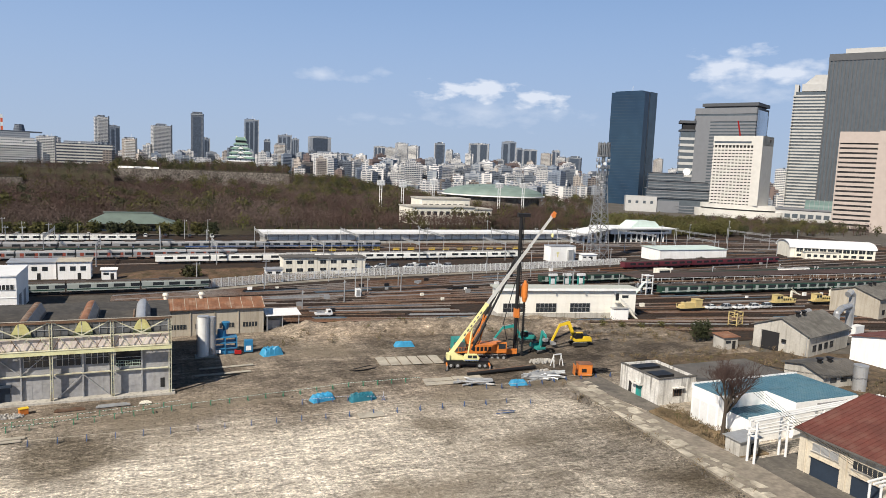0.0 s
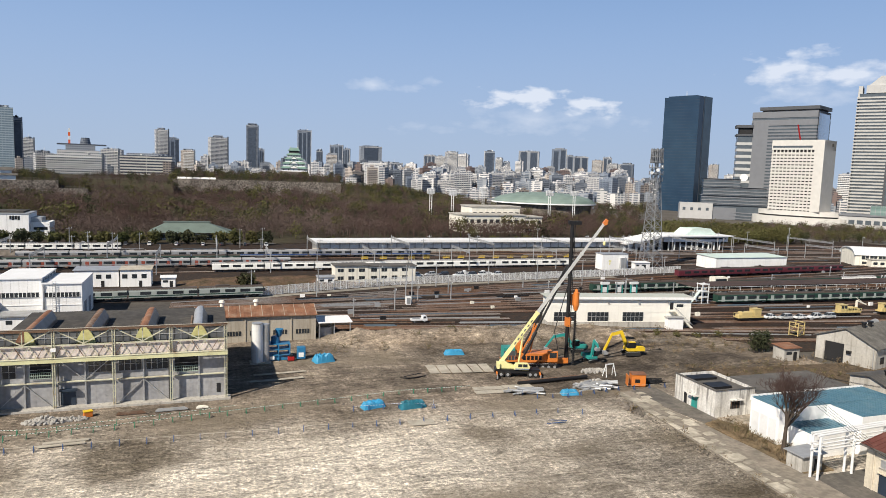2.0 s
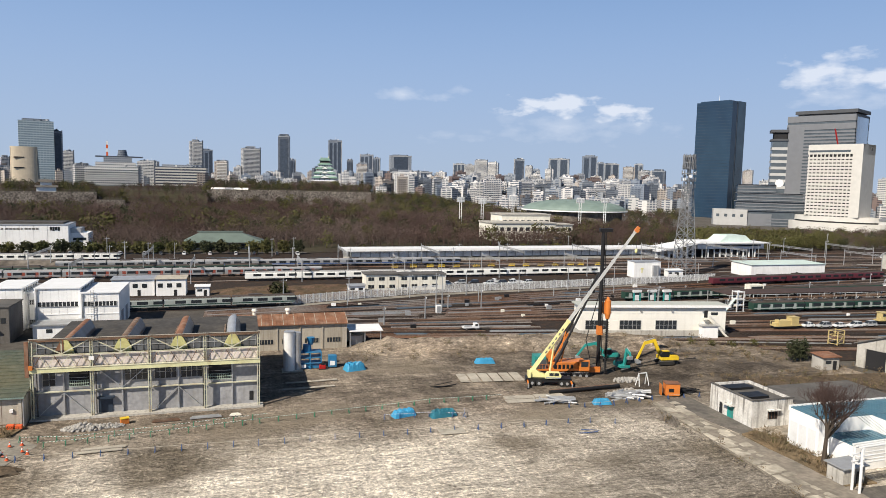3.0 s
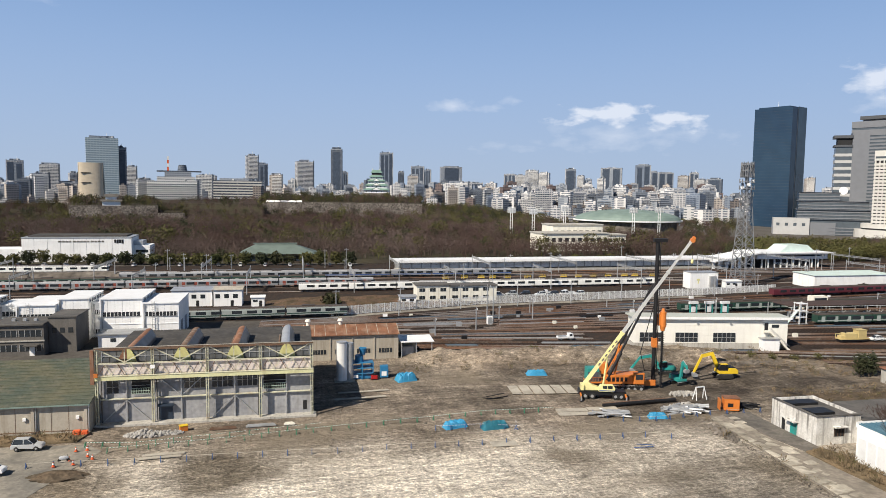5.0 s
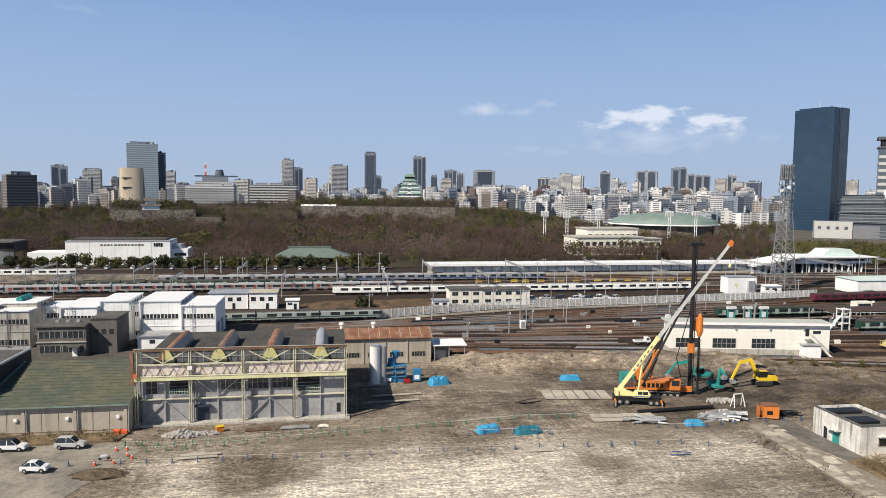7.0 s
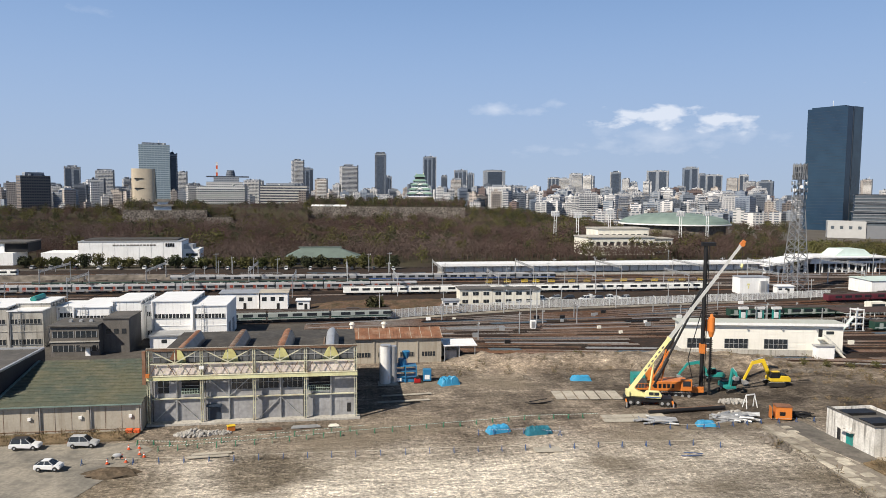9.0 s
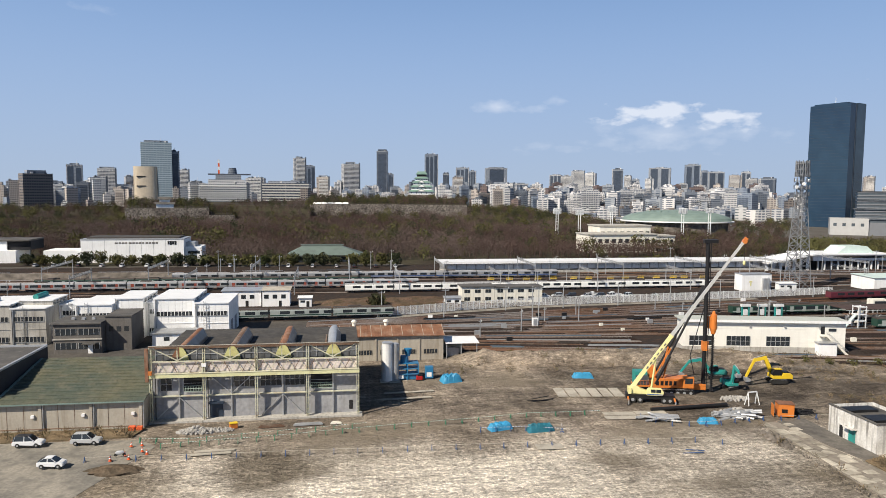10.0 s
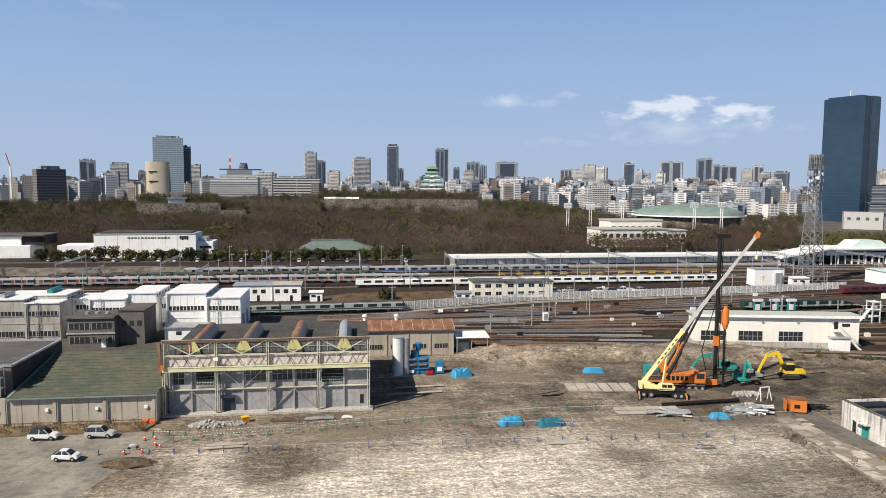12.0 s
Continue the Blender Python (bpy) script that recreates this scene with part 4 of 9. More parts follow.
def depot_shed(x, x1, y, h, depth, style, name="depot_shed"):
    """One bay of the stepped row of depot sheds, with its monitor window on the taller bays."""
    wall = M_WHITE if style else M_CONC
    t = thing(name, x, y, 0, 0, ("white" if style else "stained grey") + (" taller" if h > 10.5 else " lower") + " depot shed bay with a white sheet roof", "shed", "depot sheds")
    W = x1 - x
    bar("wall", t, wall, 0, W, 0, depth, 0, h)
    bar("roof", t, M_WHITEROOF, -0.15, W + 0.15, -0.3, depth + 0.3, h + 0.01, h + 0.28, "white sheet roof")
    for z, zz in ((6.5, 7.7), (0.9, 2.3)):
        w = bar("window", t, M_GLASS, 0.7, W - 0.5, -0.05, -0.005, z, zz)
        n = max(4, round(W / 1.1))
        for j in range(n + 1):
            q = 0.7 + (W - 1.2) * j / n
            bar("mullion", w, wall, q - 0.07, q + 0.07, -0.1, -0.052, z, zz)
        bar("window_sill", w, M_STEEL, 0.6, W - 0.4, -0.16, -0.006, z - 0.12, z - 0.01)
    bar("pilaster", t, wall, 0, 0.35, -0.35, -0.01, 0, h)
    part("drainpipe", tube(B(), (0.6, -0.18, 0), (0.6, -0.18, h - 0.3), 0.11, n=8), M_STEEL, t)
    bar("rain_hopper", t, M_STEEL, 0.4, 0.8, -0.35, -0.02, h - 0.7, h - 0.25)
    bar("belt", t, wall, 0.35, W, -0.12, -0.01, 4.3, 4.5)
    for k in range(1, int(W / 1.9)):
        bar("panel_joint", t, M_STEEL, k * 1.9, k * 1.9 + 0.04, -0.025, -0.004, 4.55, h - 0.1)
    if h > 10.5:
        bar("clerestory", t, M_GLASS, W + 0.01, W + 0.05, 1, depth - 1, h - 1.15, h - 0.2)
        for j in range(9):
            q = 1 + (depth - 2) * j / 8
            bar("clerestory_post", t, wall, W + 0.06, W + 0.12, q - 0.12, q + 0.12, h - 1.2, h - 0.1)
    else:
        ladder = B()
        for q in (2.6, 3.3):
            beam(ladder, (q, -0.5, 0.3), (q, -0.5, h + 0.9), 0.08)
        for k in range(22):
            beam(ladder, (2.6, -0.5, 0.6 + k * 0.46), (3.3, -0.5, 0.6 + k * 0.46), 0.05)
        part("ladder", ladder, M_STEEL, t)
        for k in range(2):
            bar("side_door", t, M_GREYPANEL, W + 0.01, W + 0.06, 3 + k * 7, 6.5 + k * 7, 0.1, 4.6)
    return t


def brown_office():
    t = thing("office_building", -75.2, 57.6, 0, 0, "two-storey brown concrete depot office with a flat roof", "building")
    bar("wall", t, M_BROWNCONC, 0, 11.5, 0, 10, 0, 7.6)
    bar("roof", t, M_DARKROOF, -0.4, 11.6, -0.5, 10.4, 7.61, 8.0)
    bar("wall", t, M_BROWNCONC, 11.61, 18, 3, 14, 0, 8.8, "taller rear block")
    bar("roof", t, M_DARKROOF, 11.5, 18.2, 2.8, 14.2, 8.81, 9.1)
    for z in (1.2, 4.8):
        for a in (0.5, 6.0):
            w = bar("window", t, M_GLASS, a, a + 5, -0.06, -0.005, z, z + 1.6)
            for j in range(5):
                q = a + 5 * j / 4
                bar("mullion", w, M_STEEL, q - 0.06, q + 0.06, -0.1, -0.062, z, z + 1.6)
    bar("cornice", t, M_CONC, -0.2, 11.7, -0.25, -0.01, 3.6, 3.9)
    for k in range(3):
        bar("window", t, M_GLASS, 12.4 + k * 1.9, 13.5 + k * 1.9, 2.94, 2.995, 5, 6.3)
    bar("door", t, M_WHITE, 8.2, 9.4, -0.12, -0.065, 0, 2.3)
    bar("canopy", t, M_DARKROOF, 7.2, 10.4, -1.6, -0.26, 2.6, 2.85)
    for k in range(3):
        bar("roof_vent", t, M_STEEL, 3 + k * 2.5, 3.8 + k * 2.5, 4, 4.8, 8.01, 8.6)
    return t


def rust_shed():
    t = thing("workshop_shed", -6, 41.5, 0, 0, "tan corrugated shed with a rusty brown roof", "shed")
    L, D, h = 28, 11, 6.2
    bar("wall", t, M_TANWALL, 0, L, 0, D, 0, h)
    part("roof", prism(B(), [(-0.6, h - 0.05), (D / 2, h + 1.5), (D + 0.6, h - 0.05), (D + 0.6, h + 0.12), (D / 2, h + 1.68), (-0.6, h + 0.12)], -0.3, L + 0.3, "x"), M_RUST, t, "rusted brown corrugated roof")
    for k in range(34):
        x = -0.2 + k * 0.86
        part("roof_rib", beam(B(), (x, -0.6, h + 0.15), (x, D / 2, h + 1.7), 0.1), M_RUST if k % 3 else M_PALEPLANK, t)
    for k in range(5):
        a = 1.5 + k * 5.4
        w = bar("window", t, M_GLASS, a, a + 3.4, -0.06, -0.005, 1.6, 2.7)
        for j in range(6):
            bar("mullion", w, M_TANWALL, a + 0.68 * j - 0.05, a + 0.68 * j + 0.05, -0.1, -0.062, 1.6, 2.7)
        bar("pilaster", t, M_TANWALL, a - 1.2, a - 0.9, -0.2, -0.01, 0, h)
    for x in (6, 14):
        v = part("roof_vent", tube(B(), (x, D / 2, h + 1.5), (x, D / 2, h + 2.6), 0.45, n=12), M_CREAM, t, "cream roof ventilator")
        part("vent_cap", tube(B(), (x, D / 2, h + 2.6), (x, D / 2, h + 3.1), 0.75, 0.5, n=12), M_CREAM, v)
    l = thing("lean_to", 22.6, 41.8, 0, 0, "open lean-to with a pale sheet roof", "shed")
    part("roof", prism(B(), [(-0.5, 3.9), (6, 4.3), (6, 4.42), (-0.5, 4.02)], 0, 8.5, "x"), M_WHITEROOF, l)
    for a in (0.3, 4, 8):
        bar("post", l, M_STEEL, a - 0.1, a + 0.1, 0, 0.2, 0, 3.9)
    bar("back_wall", l, M_TANWALL, 0, 5, 5.6, 5.8, 0, 4.1)
    bar("cabinet", l, M_GREYPANEL, 0.6, 3.6, 1.5, 3.5, 0, 2.4)


def white_workshop():
    t = thing("white_workshop", 86, 42.4, 0, -9.9, "white rendered rail workshop with a grey-green flat roof", "building")
    L, D, h = 42, 5.5, 8.4
    bar("wall", t, M_WORKSHOP, 0, L, 0, D, 1.6, h, "white panelled wall")
    bar("plinth", t, M_CONC, -0.05, L + 0.05, -0.05, D + 0.05, 0, 1.59, "grey concrete plinth")
    bar("roof", t, M_PALEROOF, -0.7, L + 0.7, -0.8, D + 0.6, h + 0.01, h + 0.35)
    bar("fascia", t, M_WHITE, -0.75, L + 0.75, -0.9, -0.81, h - 0.25, h + 0.4)
    for k, a in enumerate((1.6, 11.3, 21.6)):
        w = bar("window", t, M_GLASS, a, a + 6.1, -0.06, -0.005, 1.9, 4.4)
        for j in range(6):
            bar("mullion", w, M_STEEL, a + 1.22 * j - 0.05, a + 1.22 * j + 0.05, -0.12, -0.062, 1.9, 4.4)
        bar("transom", w, M_STEEL, a, a + 6.1, -0.11, -0.062, 3.05, 3.15)
    for k in range(9):
        bar("panel_joint", t, M_WORKSHOP, 0, L, -0.03, -0.002, 2.3 + k * 0.68, 2.34 + k * 0.68)
    bar("window", t, M_GLASS, 37.6, 39.6, -0.06, -0.005, 5.9, 6.7)
    bar("door", t, M_DARK, 35.6, 36.6, -0.06, -0.005, 5.2, 7.2)
    st = part("staircase", prism(B(), [(35.2, 5.0), (36.8, 5.0), (42.5, 0.0), (41.6, 0.0), (36.6, 4.75), (35.2, 4.75)], -1.3, -0.3, "y"), M_CREAM, t, "cream outside staircase")
    for s in (-1.3, -0.3):
        part("handrail", beam(B(), (36.8, s, 5.9), (42.3, s, 0.9), 0.07), M_STEEL, st)
    bar("annex", t, M_WHITE, 33.6, 38.2, -3.4, -1.4, 0, 3.4, "small white annex")
    bar("annex_roof", t, M_STEEL, 33.3, 38.5, -3.7, -1.35, 3.41, 3.6)
    for k in range(4):
        bar("wall_lamp", t, M_STEEL, 8 + k * 9, 8.4 + k * 9, -0.45, -0.01, 6.9, 7.3)
    return t


site_building()
green_shed()
dark_block()
for x0, x1, y, h, depth, white in ((-44.0, -34.6, 73.0, 9.9, 18, True), (-54.9, -44.1, 73.6, 11.2, 18, True), (-58.0, -55.0, 78, 9.6, 13, True), (-65.7, -58.1, 75.0, 11.2, 15, True), (-75.2, -65.8, 72.9, 9.9, 17, True),
                                   (-81.2, -75.3, 78, 9.4, 10, True), (-90.0, -81.3, 69.0, 9.8, 5, False), (-90.0, -81.3, 74.1, 11.2, 10, False), (-98.8, -90.1, 69.0, 10.8, 16, False), (-108, -98.9, 69.0, 9.8, 16, False), (-118, -108.1, 69, 10.8, 16, False)):
    depot_shed(x0, x1, y, h, depth, white)
vent = thing("roof_ventilator", -86.5, 76, 11.5, 0, "long green ridge ventilator on the shed roof", "ventilator")
part("hood", tube(B(), (0, 0, 0.5), (0, 7, 0.5), 0.75, n=12), M_TEAL, vent)
part("curb", box(B(), -0.5, 0.5, 0.2, 6.8, 0, 0.3), M_STEEL, vent)
vent = thing("roof_ventilator", -96.5, 71, 11.1, 0, "long pale ridge ventilator on the shed roof", "ventilator")
part("hood", tube(B(), (0, 0, 0.5), (0, 6, 0.5), 0.7, n=12), M_STEEL, vent)
part("curb", box(B(), -0.5, 0.5, 0.2, 5.8, 0, 0.3), M_STEEL, vent)
brown_office()
rust_shed()
white_workshop()


# ---- station, sidings and the park's edge ----
def station():
    t = thing("station_canopy", 47, 219, 0, 0.6, "long white platform canopy of a railway station", "station")
    L, D = 188, 11
    bar("platform", t, M_CONC, 0, L, 0, D, 0, 1.2)
    bar("roof", t, M_WHITEROOF, -1, L + 1, -1.5, D + 1.5, 5.6, 6.1, "white canopy roof")
    bar("fascia", t, M_WHITE, -1.1, L + 1.1, -1.7, -1.51, 5.1, 6.2)
    bar("rear_screen", t, M_STEEL, 0, L, D - 1, D - 0.8, 1.2, 5.6, "grey louvred rear screen")
    for k in range(38):
        x = 2.5 + k * 4.95
        bar("post", t, M_STEEL, x - 0.15, x + 0.15, 0.5, 0.8, 1.2, 5.58)
        bar("screen_panel", t, M_WHITESTEEL, x + 0.3, x + 4.7, 1.0, 1.1, 1.9, 4.7)
        bar("post", t, M_BROWNCONC, x - 0.1, x + 0.1, D - 1.3, D - 1.01, 1.2, 5.58)
        if k % 9 == 4:
            bar("kiosk", t, M_DARK, x + 0.5, x + 4, D - 3, D - 1.4, 1.2, 4.4)
    h = thing("station_house", 250, 217, 0, 0.6, "white station building with a stepped pale green roof", "station")
    # near-black block: the void's shade under the upper floor, painted as colour
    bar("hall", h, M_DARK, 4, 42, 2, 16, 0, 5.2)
    for k in range(10):
        bar("column", h, M_WHITE, 4 + k * 4.1, 4.6 + k * 4.1, 1.2, 1.9, 0, 5.2)
    bar("upper_floor", h, M_WHITE, 0, 46, 0, 18, 5.21, 8.4)
    bar("window_band", h, M_GLASS, 12, 44, -0.06, -0.005, 6.6, 7.6)
    bar("roof", h, M_WHITEROOF, -2, 48, -2, 20, 8.41, 9.0)
    part("lantern_roof", prism(B(), [(17, 9.01), (40, 9.01), (35, 12.8), (22, 12.8)], 3, 15, "y"), M_AQUA, h, "pale green sloped lantern roof")
    part("wing_roof", prism(B(), [(-28, 4.4), (1.5, 9.3), (1.5, 8.9), (-28, 4.0)], -3, 14, "y"), M_WHITEROOF, h, "sloping white stair roof")
    for k in range(9):
        part("roof_rib", prism(B(), [(-28, 4.5), (1.5, 9.4), (1.5, 9.75), (-28, 4.85)], -3 + k * 2.1, -2.75 + k * 2.1, "y"), M_WHITE, h)
    for k in range(7):
        bar("wing_wall", h, M_WHITE, -27 + k * 4, -25.5 + k * 4, 1, 1.3, 0, 4.4 + k * 0.6)


def yard_office():
    t = thing("yard_office", 41, 126, 0, 0.5, "two-storey white prefabricated yard office", "building")
    for a, b, h in ((0, 12.5, 6.2), (12.6, 31, 5.8)):
        bar("wall", t, M_CREAM, a, b, 0, 7, 0, h)
        bar("roof", t, M_DARKROOF, a - 0.4, b + 0.4, -0.5, 7.5, h + 0.01, h + 0.3)
        for z in (1.0, 3.9):
            for k in range(int((b - a) / 4)):
                w = bar("window", t, M_GLASS, a + 1 + k * 4, a + 3.2 + k * 4, -0.05, -0.005, z, z + 1.3)
                bar("mullion", w, M_STEEL, a + 2.05 + k * 4, a + 2.15 + k * 4, -0.09, -0.052, z, z + 1.3)
    return t


def small_hut(x, y, w, d, h, wall, roof, label, turn=0.0):
    t = thing("hut", x, y, 0, turn, label, "hut")
    bar("wall", t, wall, 0, w, 0, d, 0, h)
    part("roof", prism(B(), [(-0.4, h), (d + 0.4, h + 0.35), (d + 0.4, h + 0.5), (-0.4, h + 0.15)], -0.4, w + 0.4, "x"), roof, t)
    n = max(1, int(w / 3)) if w < 20 else 0
    for k in range(n):
        bar("window", t, M_GLASS, 0.6 + k * 3, min(w - 0.3, 2.2 + k * 3), -0.05, -0.005, h * 0.5, h * 0.75)
    bar("door", t, M_DARK, w * 0.6, w * 0.6 + 1, -0.06, -0.005, 0, 2.1)
    return t


def lattice_mast():
    """Radio mast: four tapering legs, bracing, platforms with antennas."""
    t = thing("radio_mast", 194, 150, 0, 20, "tall white steel lattice radio mast with antenna platforms", "mast")
    H, a0, a1 = 46, 4.0, 1.3
    def r(z):
        return a0 + (a1 - a0) * z / H
    for sx, sy in ((-1, -1), (1, -1), (1, 1), (-1, 1)):
        part("leg", beam(B(), (sx * a0, sy * a0, 0), (sx * a1, sy * a1, H), 0.32), M_MAST, t)
    levels = [0]
    while levels[-1] < H - 2:
        levels.append(min(H, levels[-1] + 1.35 * r(levels[-1])))
    for z0, z1 in zip(levels, levels[1:]):
        bm = B()
        for i, (p, q) in enumerate((((-1, -1), (1, -1)), ((1, -1), (1, 1)), ((1, 1), (-1, 1)), ((-1, 1), (-1, -1)))):
            A0, A1 = (p[0] * r(z0), p[1] * r(z0), z0), (q[0] * r(z1), q[1] * r(z1), z1)
            B0, B1 = (q[0] * r(z0), q[1] * r(z0), z0), (p[0] * r(z1), p[1] * r(z1), z1)
            beam(bm, A0, A1, 0.2)
            beam(bm, B0, B1, 0.2)
            beam(bm, (p[0] * r(z1), p[1] * r(z1), z1), A1, 0.18)
        part("bracing", bm, M_MAST, t)["kind"] = "stuff"
    for z, q in ((38, 2.6), (41, 3.0), (44, 3.2), (47, 3.2), (49.5, 3.0), (52, 2.8), (54.5, 2.6)):
        f = part("platform", tube(B(), (0, 0, z), (0, 0, z + 0.3), q, n=16), M_MAST, t)
        for k in range(10):
            an = 2 * math.pi * k / 10
            bar("antenna", f, M_MAST, q * math.cos(an) - 0.14, q * math.cos(an) + 0.14, q * math.sin(an) - 0.14, q * math.sin(an) + 0.14, z - 0.4, z + 1.5)
    cage = B()
    for k in range(18):
        an = 2 * math.pi * k / 18
        box(cage, 2.7 * math.cos(an) - 0.16, 2.7 * math.cos(an) + 0.16, 2.7 * math.sin(an) - 0.16, 2.7 * math.sin(an) + 0.16, 49.0, 55.6)
    part("antenna_cage", cage, M_MAST, t, "dense ring of upright aerials")
    for k in range(7):
        an = 0.4 + 2 * math.pi * k / 7
        part("dish", tube(B(), (2.6 * math.cos(an), 2.6 * math.sin(an), 44.5 + 1.4 * (k % 3)), (3.2 * math.cos(an), 3.2 * math.sin(an), 44.5 + 1.4 * (k % 3)), 0.75, n=10), M_WHITESTEEL, t, "round white dish")
    part("top_frame", tube(B(), (0, 0, 46), (0, 0, 55), 0.9, n=8), M_MAST, t)
    return t


def white_cube():
    t = thing("equipment_block", 166, 146.5, 0, 0, "windowless white equipment block", "building")
    bar("wall", t, M_WHITE, 0, 13.5, 0, 6, 0, 7.0)
    bar("roof", t, M_STEEL, -0.15, 13.65, -0.15, 6.15, 7.01, 7.25)
    bar("emblem", t, M_CRANE, 3.2, 4.6, -0.06, -0.005, 3.6, 4.4, "ochre painted emblem")
    bar("emblem", t, M_CRANE, 3.6, 4.2, -0.06, -0.005, 2.2, 3.4)
    bar("side_cabinet", t, M_STEEL, 9, 12, -1.2, -0.01, 0, 5.5)
    return t


def yard_fence(pts):
    """White post and panel fence along a line of points."""
    t = thing("yard_fence", 0, 0, 0, 0, "white panel fence along the train yard", "fence", kind="structure")
    post = pane = None
    for (xa, ya), (xb, yb) in zip(pts, pts[1:]):
        d = Vector((xb - xa, yb - ya, 0))
        n = max(1, round(d.length / 2.4))
        turn = math.degrees(math.atan2(d.y, d.x))
        for k in range(n):
            x, y = xa + d.x * k / n, ya + d.y * k / n
            m = pose(x, y, 0, 0, 0, turn)
            if post is None:
                post = bar("post", t, M_WHITESTEEL, -0.09, 0.09, -0.09, 0.09, 0, 3.1)
                post.matrix_basis = m
                bm = B()
                box(bm, 0.1, 2.3, -0.03, 0.03, 2.85, 2.95)
                box(bm, 0.1, 2.3, -0.03, 0.03, 0.15, 0.25)
                for j in range(9):
                    box(bm, 0.16 + j * 0.245, 0.26 + j * 0.245, -0.02, 0.02, 0.25, 2.85)
                pane = part("panel", bm, M_WHITESTEEL, t)
                pane.matrix_basis = m
            else:
                again(post, m)
                again(pane, m)


station()
yard_office()
small_hut(-45.5, 127, 13.5, 7, 5.6, M_WHITE, M_STEEL, "white yard hut with a blue grey sheet roof")
small_hut(-31.4, 126, 9.6, 7, 5.8, M_WHITE, M_PALEPLANK, "cream yard hut with a pale roof")
small_hut(-18.5, 124, 4.5, 3, 3.2, M_WHITE, M_WHITEROOF, "small white hut beside the sidings")
small_hut(34, 121, 6, 3, 2.8, M_WHITE, M_STEEL, "small white container hut by the fence")
lattice_mast()
white_cube()
small_hut(183, 146, 8, 3, 3.0, M_WHITE, M_WHITEROOF, "low white hut below the radio mast")
yard_fence([(8.5, 101.5), (33.5, 109.8), (64, 118.4), (110, 123), (161, 129), (200, 135)])
small_hut(224, 141, 42, 14, 5.6, M_WHITE, M_AQUA, "long white hall with a pale aqua roof")


def arch_hall():
    t = thing("arched_hall", 318, 148, 0, -24, "white hall with an arched white roof and green windows", "building")
    prof = [(0, 0), (16, 0), (16, 5.6)] + [(8 + 8 * math.cos(radians(a)), 5.6 + 3.4 * math.sin(radians(a))) for a in range(15, 180, 15)] + [(0, 5.6)]
    part("wall", prism(B(), prof, 0, 46, "x"), M_CREAM, t)
    arc = [(8 + 8.6 * math.cos(radians(a)), 5.5 + 3.8 * math.sin(radians(a))) for a in range(0, 181, 12)] + [(8 + 8.1 * math.cos(radians(a)), 5.5 + 3.45 * math.sin(radians(a))) for a in range(180, -1, -12)]
    part("roof", prism(B(), arc, -0.6, 46.6, "x"), M_WHITEROOF, t, "white barrel roof")
    for k in range(10):
        w = bar("window", t, M_GLASS, 3.4 + k * 4.2, 6.9 + k * 4.2, -0.06, -0.005, 3.3, 5.2)
        bar("mullion", w, M_CREAM, 5.1 + k * 4.2, 5.25 + k * 4.2, -0.1, -0.062, 3.3, 5.2)
        bar("window", t, M_GLASS, 3.8 + k * 4.2, 6.5 + k * 4.2, -0.06, -0.005, 0.8, 2.2)
        bar("pier", t, M_CREAM, 2.7 + k * 4.2, 3.2 + k * 4.2, -0.3, -0.01, 0, 5.5)
    bar("annex", t, M_CREAM, 6, 24, -5, -0.01, 0, 3.6)
    bar("annex_roof", t, M_CONC, 5.7, 24.3, -5.3, -0.011, 3.61, 3.9)
    for k in range(5):
        bar("window", t, M_GLASS, 7 + k * 3.4, 9 + k * 3.4, -5.06, -5.005, 1.2, 2.6)
    return t


def rest_house():
    t = thing("rest_house", -32, 280, 0, 0, "low park building with a green hipped roof", "building")
    bar("wall", t, M_CONC, 2, 36, 2, 16, 0, 4.2)
    for k in range(8):
        bar("window", t, M_GLASS, 4 + k * 4, 6.8 + k * 4, 1.94, 1.995, 0.9, 3)
    bm = B()
    a = [bm.verts.new(v) for v in ((-3, -2, 4.2), (41, -2, 4.2), (41, 20, 4.2), (-3, 20, 4.2))]
    b = [bm.verts.new(v) for v in ((6, 8, 9.2), (28, 8, 9.2), (28, 10, 9.2), (6, 10, 9.2))]
    for i in range(4):
        bm.faces.new((a[i], a[(i + 1) % 4], b[(i + 1) % 4], b[i]))
    bm.faces.new(a[::-1])
    bm.faces.new(b)
    part("roof", bm, M_RESTROOF, t, "green hipped roof")
    bar("ridge", t, M_RESTROOF, 4.5, 29.5, 7.6, 10.4, 9.21, 9.8)
    return t


